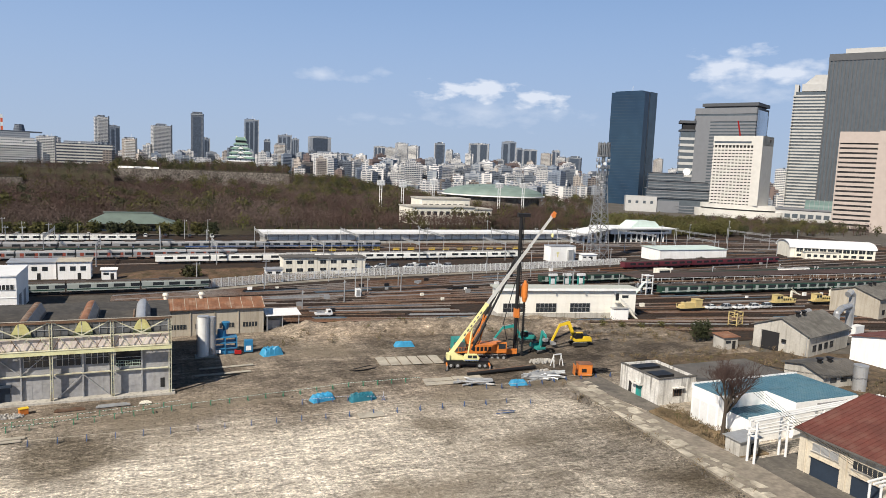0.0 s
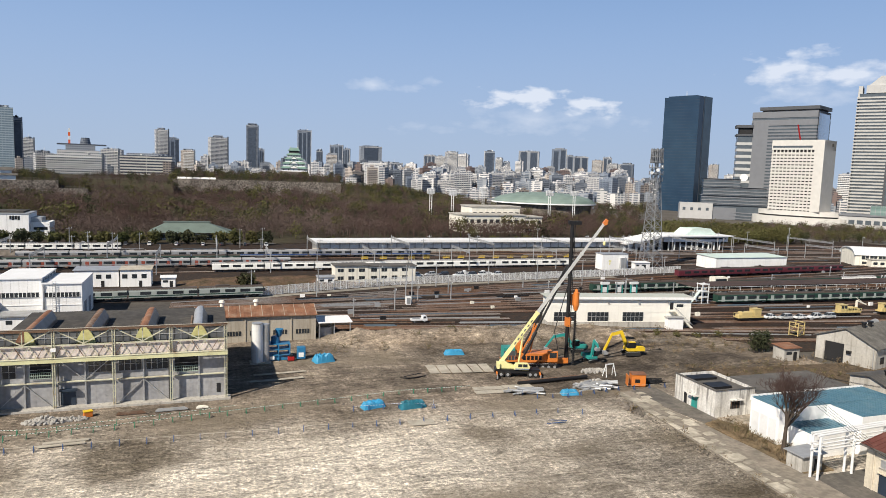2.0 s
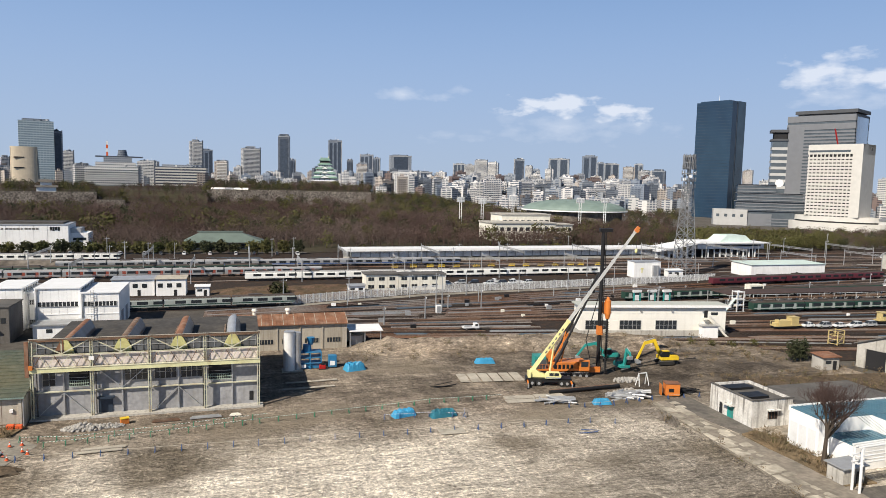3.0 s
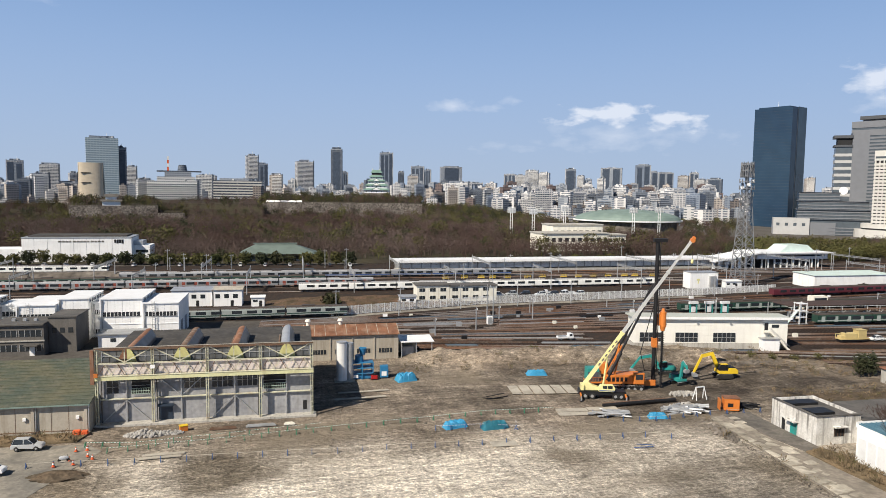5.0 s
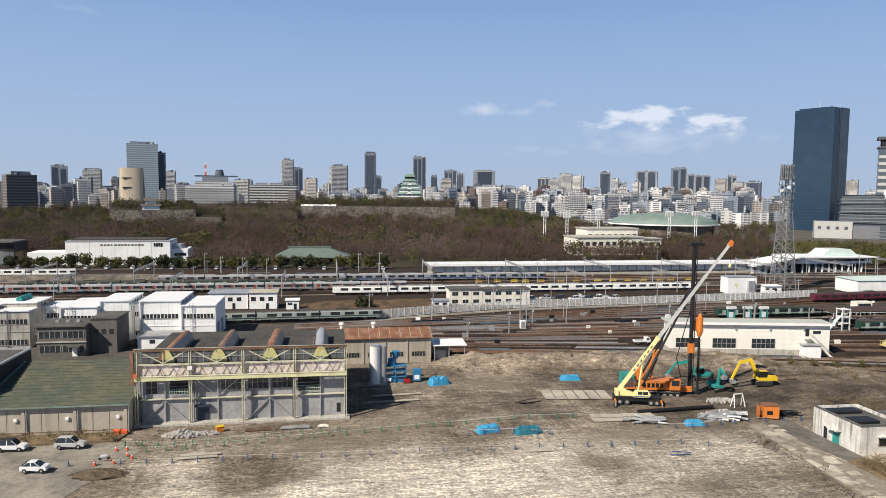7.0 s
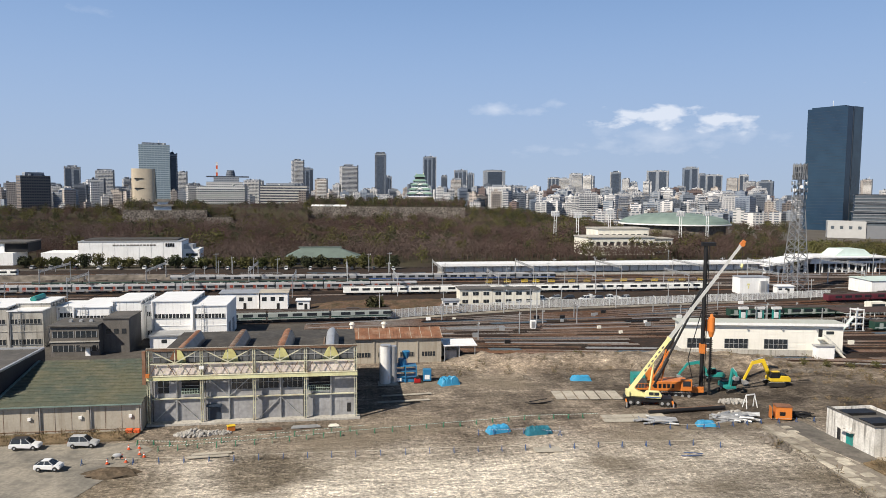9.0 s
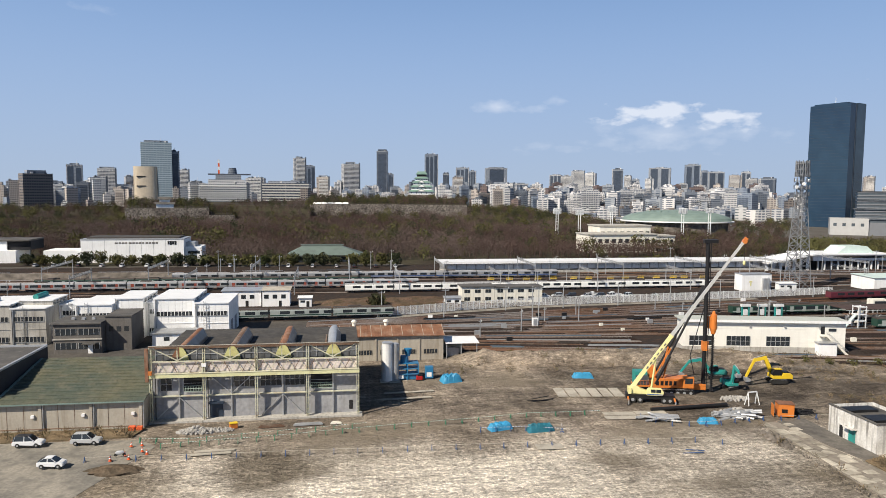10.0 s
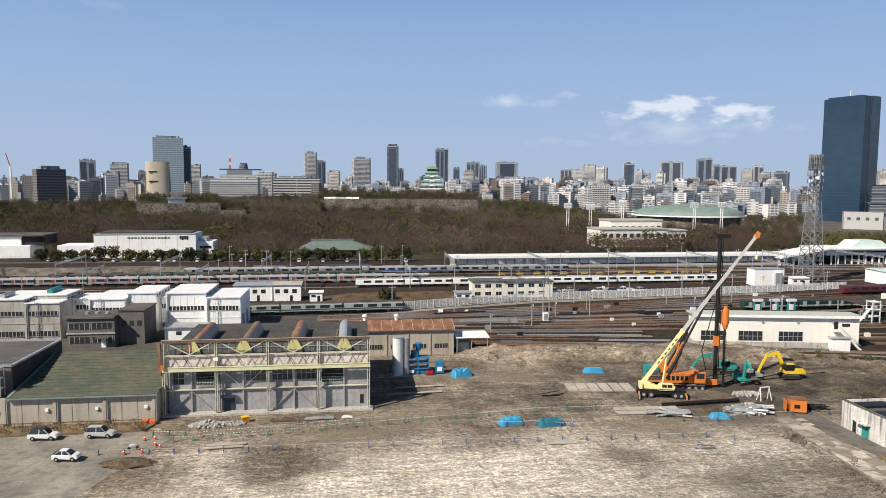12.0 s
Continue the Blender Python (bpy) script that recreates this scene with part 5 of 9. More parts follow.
def theatre():
    t = thing("theatre_building", -148, 285, 0, 2, "white windowless theatre building with a dark wall sign", "building")
    bar("wall", t, M_WHITE, 0, 55, 0, 22, 0, 13)
    bar("parapet", t, M_STEEL, -0.2, 55.2, -0.2, 22.2, 13.01, 13.5)
    bar("stage_house", t, M_TARROOF, 2, 52, 4, 21, 13.51, 14.3)
    bar("wing", t, M_WHITE, -20, -0.01, 2, 20, 0, 7)
    bar("wing", t, M_WHITE, 55.01, 64, 4, 20, 0, 8.5)
    bar("wing", t, M_STEEL, 55.01, 60, 6, 18, 8.51, 11)
    bar("lobby_window", t, M_GLASS, 56.5, 63, 3.94, 3.995, 4.5, 6)
    for k in range(7):
        bar("panel_joint", t, M_STEEL, 6 + k * 6.5, 6.12 + k * 6.5, -0.05, -0.005, 0, 13)
    x = 18.0
    for w in (1.6, 1.2, 1.4, 0.9, 0.0, 1.5, 1.3, 1.1, 1.5, 0.9, 0.0, 1.4, 1.1, 1.5, 1.2):
        if w:
            bar("sign_bar", t, M_BROWNCONC, x, x + w, -0.1, -0.006, 10.7, 11.6, "dark bar in place of lettering")
        x += w + 0.45
    for k in range(4):
        bar("sign_emblem", t, M_BLACK, 46.2 + k * 1.25, 47.2 + k * 1.25, -0.12, -0.006, 10.3 - 0.3 * (k % 2), 12.2, "black emblem shape")
    s = thing("theatre_building", -229, 286, 0, 2, "white park theatre with a dark grey roof", "building")
    bar("wall", s, M_WHITE, 0, 46, 0, 20, 0, 7)
    bar("wall", s, M_WHITE, 0, 40, 4, 24, 7.01, 12)
    bar("roof", s, M_DARKROOF, -0.5, 52, 3, 25, 12.01, 12.8)
    # near-black block that paints the shade below the overhanging roof
    bar("wall", s, M_DARK, 40.01, 52, 5, 24, 7.01, 12)


arch_hall()
rest_house()
theatre()


# ---- trees ----
def leaf_cloud(rng, n, rx, rz, cz, size, slim, up=0.0):
    """Many small faces filling a crown: arrays of triangle corners."""
    p = rng.normal(size=(n, 3))
    p /= np.linalg.norm(p, axis=1)[:, None]
    p *= (rng.random((n, 1)) ** 0.4)
    lump = 1 + 0.25 * np.sin(p[:, :1] * 5 + rng.random() * 6) * np.cos(p[:, 1:2] * 4 + rng.random() * 6)
    p = p * lump * np.array([rx, rx, rz]) + np.array([0, 0, cz])
    a, b = rng.normal(size=(n, 3)), rng.normal(size=(n, 3))
    a /= np.linalg.norm(a, axis=1)[:, None]
    b /= np.linalg.norm(b, axis=1)[:, None]
    if up:
        out = p - np.array([0, 0, cz - rz])
        out /= np.linalg.norm(out, axis=1)[:, None]
        a = a * (1 - up) + out * up
    s = size * (0.6 + 0.8 * rng.random((n, 1)))
    return np.stack([p - a * s, p + a * s, p + b * s * slim], axis=1)


def trunk_tris(h, r):
    t = []
    for k in range(4):
        a, b = k * math.pi / 2, (k + 1) * math.pi / 2
        A, Bp = (r * math.cos(a), r * math.sin(a), -1), (r * math.cos(b), r * math.sin(b), -1)
        t.append((A, Bp, (0, 0, h)))
    return np.array(t)


def wood(name, spots, templates, material, label, seed=1):
    """A far wood as one mesh: spots are (x, y, z, scale)."""
    rng = np.random.default_rng(seed)
    out = []
    for x, y, z, s in spots:
        tri = templates[rng.integers(len(templates))]
        a = rng.random() * 6.283
        c, d = math.cos(a) * s, math.sin(a) * s
        hz = s * (0.85 + 0.3 * rng.random())
        q = np.empty_like(tri)
        q[..., 0] = tri[..., 0] * c - tri[..., 1] * d + x
        q[..., 1] = tri[..., 0] * d + tri[..., 1] * c + y
        q[..., 2] = tri[..., 2] * hz + z
        out.append(q.reshape(-1, 3))
    v = np.concatenate(out)
    me = bpy.data.meshes.new(name)
    n = len(v) // 3
    me.vertices.add(len(v))
    me.vertices.foreach_set("co", v.ravel())
    me.loops.add(len(v))
    me.loops.foreach_set("vertex_index", np.arange(len(v), dtype=np.int32))
    me.polygons.add(n)
    me.polygons.foreach_set("loop_start", np.arange(0, len(v), 3, dtype=np.int32))
    me.update(calc_edges=True)
    me.materials.append(material)
    return tagged(new(name, me), label, "trees", "", "stuff")


RNG = np.random.default_rng(7)
BARE = [np.concatenate([leaf_cloud(RNG, 250, q, 4.0, 5.9, 0.5, 0.6, 0.2), leaf_cloud(RNG, 14, 1.6, 2.6, 3.4, 1.3, 0.12, 0.9), trunk_tris(7, 0.3)]) for q in (4.0, 4.5, 4.9, 4.3, 3.8)]
GREEN = [np.concatenate([leaf_cloud(RNG, 230, q, 3.9, 5.6, 0.62, 1.0), trunk_tris(5, 0.35)]) for q in (4.2, 4.8, 5.2, 4.5)]


def hill(h, d):
    """Height of the park's ground by heading and distance from the viewpoint: walled castle terraces rise behind the wood."""
    def between(a, b, w=0.2):
        return smooth(a - w, a, h) * (1 - smooth(b, b + w, h))
    z = 20.0 * between(-16.3, -10.4) * smooth(829, 833, d)
    z = max(z, 12.5 * between(-10.4, -8.6) * smooth(815, 818, d))
    z = max(z, 20.0 * between(-10.4, -2.5) * smooth(880, 990, d))
    z = max(z, 22.0 * between(-2.7, 10.0) * smooth(979, 983, d) + 4.0 * between(-2.7, 10.0) * smooth(1050, 1110, d))
    z = max(z, 12.0 * (1 - smooth(-16.6, -16.3, h)) * smooth(840, 960, d))
    z = max(z, 11.0 * smooth(9.6, 10.2, h) * (1 - smooth(13, 19, h)) * smooth(880, 990, d))
    return z


def spot(h, d, z=None, s=1.0):
    x, y = EX + d * math.sin(radians(h)), EY + d * math.cos(radians(h))
    return (x, y, hill(h, d) if z is None else z, s)


def castle_terrace():
    hs = [-60 + k * 0.3 for k in range(264)]
    ds = (812, 816, 820, 828, 834, 850, 880, 910, 940, 976, 984, 992, 1020, 1060, 1110, 1200, 1300)
    verts = [spot(h, d)[:2] + (hill(h, d) - 0.1,) for d in ds for h in hs]
    n = len(hs)
    faces = [(j * n + i, j * n + i + 1, (j + 1) * n + i + 1, (j + 1) * n + i) for j in range(len(ds) - 1) for i in range(n - 1)]
    raw("castle_terrace", verts, faces, M_LITTER, "stone-walled castle terrace above the park", "terrace", "structure")


castle_terrace()
slab("park_ground", [(-460, 268), (30, 268), (32, 262), (290, 256), (290, 300), (430, 420), (300, 720), (-560, 700)], -0.1, 0.02, M_LITTER, "dark leaf litter under the park's wood", "ground")


def clear(x, y, h, d):
    if y < 283 or -175 < x < -80 and y < 309 or -245 < x < -172 and y < 314 or -38 < x < 12 and y < 302:
        return False
    if 150 < x < 235 and 318 < y < 380 or 30 < x < 300 and y < 268:
        return False
    if math.hypot(x - 335, y - 546) < 78:
        return False
    return True


bare, grey, green, olive = [], [], [], []


def plant(h0, h1, d0, d1, cell, most=1.0, size=1.0, evergreen=0.2):
    """Trees on a jittered grid, so that each crown stands free of the next."""
    d = d0
    while d < d1:
        step = math.degrees(cell / d)
        h = h0 + random.random() * step
        while h < h1:
            hh, dd = h + random.uniform(-0.36, 0.36) * step, d + random.uniform(-0.36, 0.36) * cell
            x, y, z, _ = spot(hh, dd)
            h += step
            if random.random() > most or not clear(x, y, hh, dd):
                continue
            s = size * random.choice((0.72, 0.85, 1.0, 1.1, 1.25)) * random.uniform(0.88, 1.12)
            patch = noise.noise(Vector((x * 0.014, y * 0.014, 0)))
            if random.random() < evergreen + 0.75 * max(0, patch) + (0.2 if hh < -24 else 0):
                (olive if random.random() < 0.42 else green).append((x, y, z, s))
            else:
                (grey if noise.noise(Vector((x * 0.011, y * 0.011, 4))) + random.uniform(-0.15, 0.15) > 0.05 else bare).append((x, y, z, s))
        d += cell


plant(-47, 34, 396, 560, 7.4, 0.98, 1.0, 0.06)
plant(-47, 21, 560, 812, 7.8, 0.97, 1.0, 0.06)
plant(21, 34, 560, 700, 9.0, 0.9, 0.95, 0.2)
plant(-47, -16.4, 812, 1010, 10.5, 0.95, 1.05, 0.35)
plant(-16.3, -8.6, 838, 960, 9.5, 0.95, 0.95, 0.45)
plant(-8.6, -2.6, 820, 1060, 10.5, 0.95, 0.85, 0.15)
plant(-2.7, 10.0, 820, 972, 9.4, 0.97, 0.82, 0.05)
plant(-2.7, 10.0, 986, 1110, 9.5, 0.92, 0.95, 0.45)
plant(19.5, 34.5, 702, 1010, 10.5, 0.7, 0.9, 0.4)
plant(-16.4, -10.5, 812, 822, 6.5, 0.75, 1.35, 0.05)
plant(-2.7, 10.0, 952, 971, 7.5, 0.6, 1.45, 0.1)
plant(10.1, 20, 812, 1090, 10.5, 0.95, 1.0, 0.45)
for k in range(260):
    h, d = random.uniform(34, 52), random.uniform(440, 560)
    x, y, z, s = spot(h, d)
    if y < 262:
        continue
    (green if random.random() < 0.6 else bare).append((x, y, 0, random.uniform(0.7, 1.1)))
for k in range(650):
    x, y = random.uniform(285, 535), random.uniform(250, 360)
    random.choice((green, olive, bare, grey)).append((x, y, 0, random.uniform(0.55, 0.95)))
for k in range(420):
    h, d = random.uniform(35, 45.5), random.uniform(455, 590)
    x, y, _, _ = spot(h, d)
    if y < 246:
        continue
    olive.append((x, y, 0, random.uniform(0.8, 1.15)))
for k in range(46):
    (grey if k % 3 else bare).append((random.uniform(140, 234), random.uniform(294, 314), 0, random.uniform(0.75, 1.05)))
for k in range(90):
    x, y, z, s = spot(random.uniform(-40, 28), random.uniform(470, 800))
    if clear(x, y, 0, 0):
        olive.append((x, y, z, random.uniform(1.25, 1.6)))
wood("park_wood", bare, BARE, M_TWIG, "wide wood of bare brown winter trees", 1)
wood("park_wood", grey, BARE, M_TWIGGREY, "bare grey winter trees of the park", 2)
wood("park_evergreens", green, GREEN, M_LEAFDARK, "dark evergreen trees among the bare wood", 3)
wood("park_evergreens", olive, GREEN, M_OLIVE, "olive green trees among the bare wood", 4)


# ---- castle, hall, towers ----
def castle():
    h, d = 6.35, 1150
    x, y, z, s = spot(h, d, 26)
    t = thing("castle_keep", x, y, z, -h, "white Japanese castle keep with green tiled gabled roofs", "castle")
    part("stone_base", prism(B(), [(-25, -2), (25, -2), (20.5, 9), (-20.5, 9)], -20, 20, "y"), M_STONE, t, "battered stone base")
    w, zz = 15.0, 9.0
    for k, (w, fh) in enumerate(((20.0, 5.4), (17.0, 4.8), (13.6, 4.6), (10.2, 4.4), (7.6, 4.2))):
        bar("storey", t, M_WHITE if k < 4 else M_DARKROOF, -w, w, -w, w, zz, zz + fh)
        for j in range(5):
            q = -w * 0.8 + j * w * 0.4
            bar("window", t, M_DARK, q - 0.7, q + 0.7, -w - 0.15, -w - 0.01, zz + fh * 0.35, zz + fh * 0.65)
        zz += fh
        e, tp = w + 2.0, (w - 2.6 if k < 4 else 1.0)
        rise = 2.5 if k < 4 else 4.4
        bm = B()
        a = [bm.verts.new(v) for v in ((-e, -e, zz - 0.6), (e, -e, zz - 0.6), (e, e, zz - 0.6), (-e, e, zz - 0.6))]
        ty = tp if k < 4 else 6.0
        b = [bm.verts.new(v) for v in ((-ty, -tp, zz + rise), (ty, -tp, zz + rise), (ty, tp, zz + rise), (-ty, tp, zz + rise))]
        for i in range(4):
            bm.faces.new((a[i], a[(i + 1) % 4], b[(i + 1) % 4], b[i]))
        bm.faces.new(a[::-1])
        bm.faces.new(b)
        part("roof", bm, M_TILE, t, "green tiled roof")
        if k in (0, 1, 2):
            g = part("gable", prism(B(), [(-w * 0.45, zz - 0.4), (w * 0.45, zz - 0.4), (0, zz + 4.6)], -e - 0.1, -w + 1, "y"), M_COPPER, t, "green triangular gable")
            part("gable_face", prism(B(), [(-w * 0.32, zz - 0.2), (w * 0.32, zz - 0.2), (0, zz + 3.4)], -e - 0.25, -e - 0.11, "y"), M_WHITE, g)
        zz += 2.5 if k < 4 else 0
    for s in (-1, 1):
        part("ridge_ornament", tube(B(), (s * 5.8, 0, zz + 4.4), (s * 6.6, 0, zz + 6.4), 0.6, 0.15, 6), M_CRANE, t)
    return t


def turret(h, d, z):
    x, y, _, s = spot(h, d, z)
    t = thing("castle_turret", x, y, z, -h, "small white castle turret with grey roofs", "turret")
    bar("storey", t, M_WHITE, -9, 9, -5, 5, 0, 5)
    part("roof", prism(B(), [(-6.5, 5), (6.5, 5), (3.5, 7), (-3.5, 7)], -10.5, 10.5, "x"), M_DARKROOF, t)
    bar("storey", t, M_WHITE, -5.5, 5.5, -3.2, 3.2, 7, 10)
    part("roof", prism(B(), [(-4.6, 10), (4.6, 10), (0, 13)], -7, 7, "x"), M_DARKROOF, t)


def long_wall(h0, h1, d, z0, z1, material, label):
    """A straight castle wall between two headings, leaning back."""
    a, b = Vector(spot(h0, d, z0)[:3]), Vector(spot(h1, d, z0)[:3])
    L = (b - a).length
    solid("castle_wall", prism(B(), [(-3, 0), (4, 0), (4, z1 - z0), (1.5, z1 - z0)], 0, L, "x"), material, label, "wall", a.x, a.y, z0, math.degrees(math.atan2(b.y - a.y, b.x - a.x)), kind="structure")


castle()
turret(-13.6, 838, 19.9)
long_wall(-16.4, -10.4, 826, 0, 20.6, M_ASHLAR, "long grey stone castle wall")
long_wall(-10.4, -8.5, 812, 0, 13.0, M_ASHLAR, "grey stone castle wall corner")
long_wall(-2.75, 4.6, 976, 0, 22.4, M_ASHLAR, "grey stone wall of the castle's inner terrace")
long_wall(4.62, 10.1, 975, 0, 22.0, M_ASHLAR, "grey stone wall of the castle's inner terrace")
long_wall(-2.4, 0.4, 990, 22, 24.6, M_WHITE, "low white parapet wall on the terrace")


def dome_hall():
    t = thing("dome_hall", 335, 546, 0, -27, "large sports hall with a shallow green copper dome", "arena")
    bm = B()
    n, rings = 48, 7
    R, z0, rise = 54, 13.5, 10.5
    rows = []
    for k in range(rings):
        f = k / (rings - 1)
        r = R * math.cos(f * math.pi / 2) if k < rings - 1 else 0.5
        z = z0 + rise * math.sin(f * math.pi / 2) ** 1.0
        rows.append([bm.verts.new((r * math.cos(2 * math.pi * i / n), 0.8 * r * math.sin(2 * math.pi * i / n), z)) for i in range(n)])
    for p, q in zip(rows, rows[1:]):
        for i in range(n):
            bm.faces.new((p[i], p[(i + 1) % n], q[(i + 1) % n], q[i]))
    part("dome", bm, M_COPPER, t, "shallow verdigris dome")
    for f, r0, z, m, label in ((1, 55.5, 12.2, M_WHITE, "white eaves ring"), (2, 50, 0, M_STONE, "")):
        ring = [(r0 * math.cos(2 * math.pi * i / n), 0.8 * r0 * math.sin(2 * math.pi * i / n)) for i in range(n)]
        part("eave" if f == 1 else "drum", prism(B(), ring, z, 13.4 if f == 1 else 12.19, "z"), m, t, label)
    for k in range(24):
        a = 2 * math.pi * k / 24
        part("dome_rib", beam(B(), (54 * math.cos(a), 43.2 * math.sin(a), 13.7), (28 * math.cos(a), 22.4 * math.sin(a), 22.8), 0.5), M_COPPER, t)
    for q in ((165, 330, 50, 24, 12), (180, 352, 40, 20, 17), (205, 345, 30, 15, 10)):
        b = thing("park_hall", q[0], q[1], 0, 4, "cream concrete park hall with terraces", "building")
        bar("wall", b, M_CREAM, 0, q[2], 0, q[3], 0, q[4])
        bar("roof", b, M_CONC, -0.6, q[2] + 0.6, -0.6, q[3] + 0.6, q[4] + 0.01, q[4] + 0.8)
        for k in range(int(q[2] / 5)):
            bar("window", b, M_GLASS, 1 + k * 5, 4 + k * 5, -0.06, -0.005, q[4] * 0.55, q[4] * 0.78)


def floodlight(x, y, h):
    t = thing("floodlight_mast", x, y, 0, -20, "white floodlight mast with a lamp frame", "mast", "floodlights of the sports ground")
    for s in (-0.9, 0.9):
        part("leg", tube(B(), (s, 0, 0), (s, 0, h), 0.3, n=8), M_WHITESTEEL, t)
    for k in range(int(h / 3)):
        part("rung", beam(B(), (-0.9, 0, k * 3 + 1.5), (0.9, 0, k * 3 + 1.5), 0.2), M_WHITESTEEL, t)
    f = bar("lamp_frame", t, M_WHITESTEEL, -3.4, 3.4, -0.2, 0.2, h - 1, h + 3.5)
    for i in range(5):
        for j in range(3):
            bar("lamp", f, M_STEEL, -3 + i * 1.3, -2.2 + i * 1.3, -0.6, -0.21, h - 0.6 + j * 1.4, h + 0.3 + j * 1.4)


dome_hall()
for x, y, h in ((177, 444, 24), (195, 439, 23), (238, 476, 25), (280, 424, 25), (313, 440, 25)):
    floodlight(x, y, h)

# distance haze is mixed into these facade colours: paler, greyer and bluer
F = {
    "brown": facade("far_brown", (0.20, 0.175, 0.16), (0.05, 0.05, 0.06), 4, 3), "grey": facade("far_grey", (0.32, 0.345, 0.38), (0.14, 0.17, 0.22)),
    "white": facade("far_white", (0.72, 0.71, 0.70), (0.15, 0.165, 0.20), 3.2, 4.0, 0.5, 0.25), "pale": facade("far_pale", (0.52, 0.52, 0.52), (0.11, 0.125, 0.16), 3.3, 3.2, 0.45, 0.3),
    "glass": facade("far_glass", (0.42, 0.50, 0.54), (0.20, 0.27, 0.32), 4.2, 5, 0.4, 0.1, 0.12), "dark": facade("far_dark", (0.13, 0.15, 0.185), (0.05, 0.062, 0.085), 3.4, 2.5),
    "office": facade("far_office", (0.56, 0.56, 0.56), (0.12, 0.14, 0.16), 4.2, 3.0, 0.62, 0.3), "band": facade("far_band", (0.48, 0.47, 0.45), (0.05, 0.06, 0.08), 5.0, 60, 0.5, 0.01),
    "blue": facade("far_blue", (0.24, 0.28, 0.34), (0.12, 0.15, 0.21), 3.6, 2.6), "tan": facade("far_tan", (0.48, 0.43, 0.385), (0.13, 0.12, 0.125), 3.2, 3.4), "red": facade("far_red", (0.19, 0.14, 0.13), (0.08, 0.07, 0.075), 3.3, 3.2),
}


def tower(x, y, w, z, style):
    """A far tower block, squared to the view, with a plant room."""
    turn = -math.degrees(math.atan2(x - EX, y - EY)) + random.uniform(-14, 14)
    t = thing("tower_block", x, y, 0, turn, {"brown": "dark brown", "grey": "grey", "white": "white", "pale": "pale grey", "glass": "blue-grey glass", "dark": "dark", "office": "white and grey", "band": "dark banded", "blue": "blue-grey", "tan": "tan"}[style] + " tower block in the distant city", "tower block", "distant city")
    d = min(w, 30) * 0.9
    bar("wall", t, F[style], -w / 2, w / 2, 0, d, 0, z)
    p = w * random.uniform(0.4, 0.8)
    bar("plant_room", t, F["grey" if style != "dark" else "dark"], -p / 2, p / 2, d * 0.2, d * 0.8, z + 0.01, z + random.uniform(2, 5))
    if z < 45:
        return t
    if style in ("white", "pale", "tan", "office"):      # balcony slabs, storey by storey
        bm = B()
        k = 12.0
        a, b = (-w / 2 - 0.3, w * random.uniform(0.15, 0.5)) if random.random() < 0.6 else (-w / 2 + w * 0.2, w / 2 + 0.3)
        while k < z - 4:
            box(bm, a, b, -1.5, -0.01, k, k + 1.25)
            k += 3.4
        part("balcony_front", bm, M_FARWHITE, t)["kind"] = "stuff"
        part("stair_core", box(B(), b + 0.02, b + 3.2, -0.9, -0.01, 0, z + 2.5), F["dark"], t)
    elif style in ("dark", "blue", "grey"):               # glazed bays between piers
        n = random.choice((1, 2, 3, max(2, int(w / 7))))
        for i in range(n):
            q = -w / 2 + w * (i + 0.5) / n
            bar("glazed_bay", t, M_FARGLASS, q - w / n * 0.34, q + w / n * 0.34, -0.3, -0.01, 6, z - random.choice((3, 5, 9)))
        bar("crown_band", t, F["grey" if style != "grey" else "pale"], -w / 2 - 0.5, w / 2 + 0.5, -0.6, -0.31, z - 4.5, z - 1.5)
        for e in random.choice(((-1, 1), (-1,), (), (1,))):
            bar("corner_pier", t, F["pale"], e * w / 2 - 1.2, e * w / 2 + 1.2, -0.8, -0.01, 0, z + 1.0)
    for i in range(3):
        q = random.uniform(-0.35, 0.35) * w
        bar("roof_plant", t, M_FARWHITE if i % 2 else M_FARGLASS, q - 1.6, q + 1.6, d * 0.15, d * 0.19, z + 0.01, z + random.uniform(1.5, 4.5))
    part("roof_mast", tube(B(), (p * 0.2, d / 2, z), (p * 0.2, d / 2, z + random.uniform(6, 13)), 0.35, 0.15, 5), M_FARWHITE, t)
    return t


M_FARWHITE = mat("far_white_paint", (0.70, 0.69, 0.67), 0.7, var=0.1, fine=0.2)
M_FARGLASS = mat("far_window_glass", (0.07, 0.09, 0.125), 0.3, var=0.3, fine=0.2)
tower(-432, 939, 38, 62, "brown")
tower(-674, 1756, 35, 101, "grey")
tower(-639, 1555, 20, 51, "white")
tower(-500, 1392, 29, 64, "white")
tower(-575, 1684, 41, 90, "pale")
tower(-539, 1695, 41, 49, "grey")
tower(-609, 1987, 21, 76, "pale")
tower(-368, 1327, 57, 133, "glass")
tower(-341, 1354, 18, 117, "dark")
tower(-427, 1826, 27, 92, "pale")
tower(-257, 1147, 22, 53, "pale")
tower(-202, 1106, 86, 51, "office")
tower(-110, 1218, 87, 54, "band")
tower(-117, 1769, 28, 125, "pale")
tower(-102, 1970, 35, 111, "blue")
tower(-52, 1571, 28, 72, "tan")
tower(20, 1772, 44, 112, "pale")
tower(112, 1969, 32, 158, "dark")
tower(162, 2367, 24, 99, "blue")
tower(272, 2055, 39, 155, "blue")
tower(331, 2147, 19, 98, "dark")
tower(435, 2435, 46, 127, "blue")
tower(324, 1845, 32, 80, "tan")
tower(488, 2527, 26, 118, "blue")
tower(538, 2313, 76, 123, "grey")
tower(490, 1810, 55, 63, "grey")
tower(827, 2547, 45, 106, "grey")
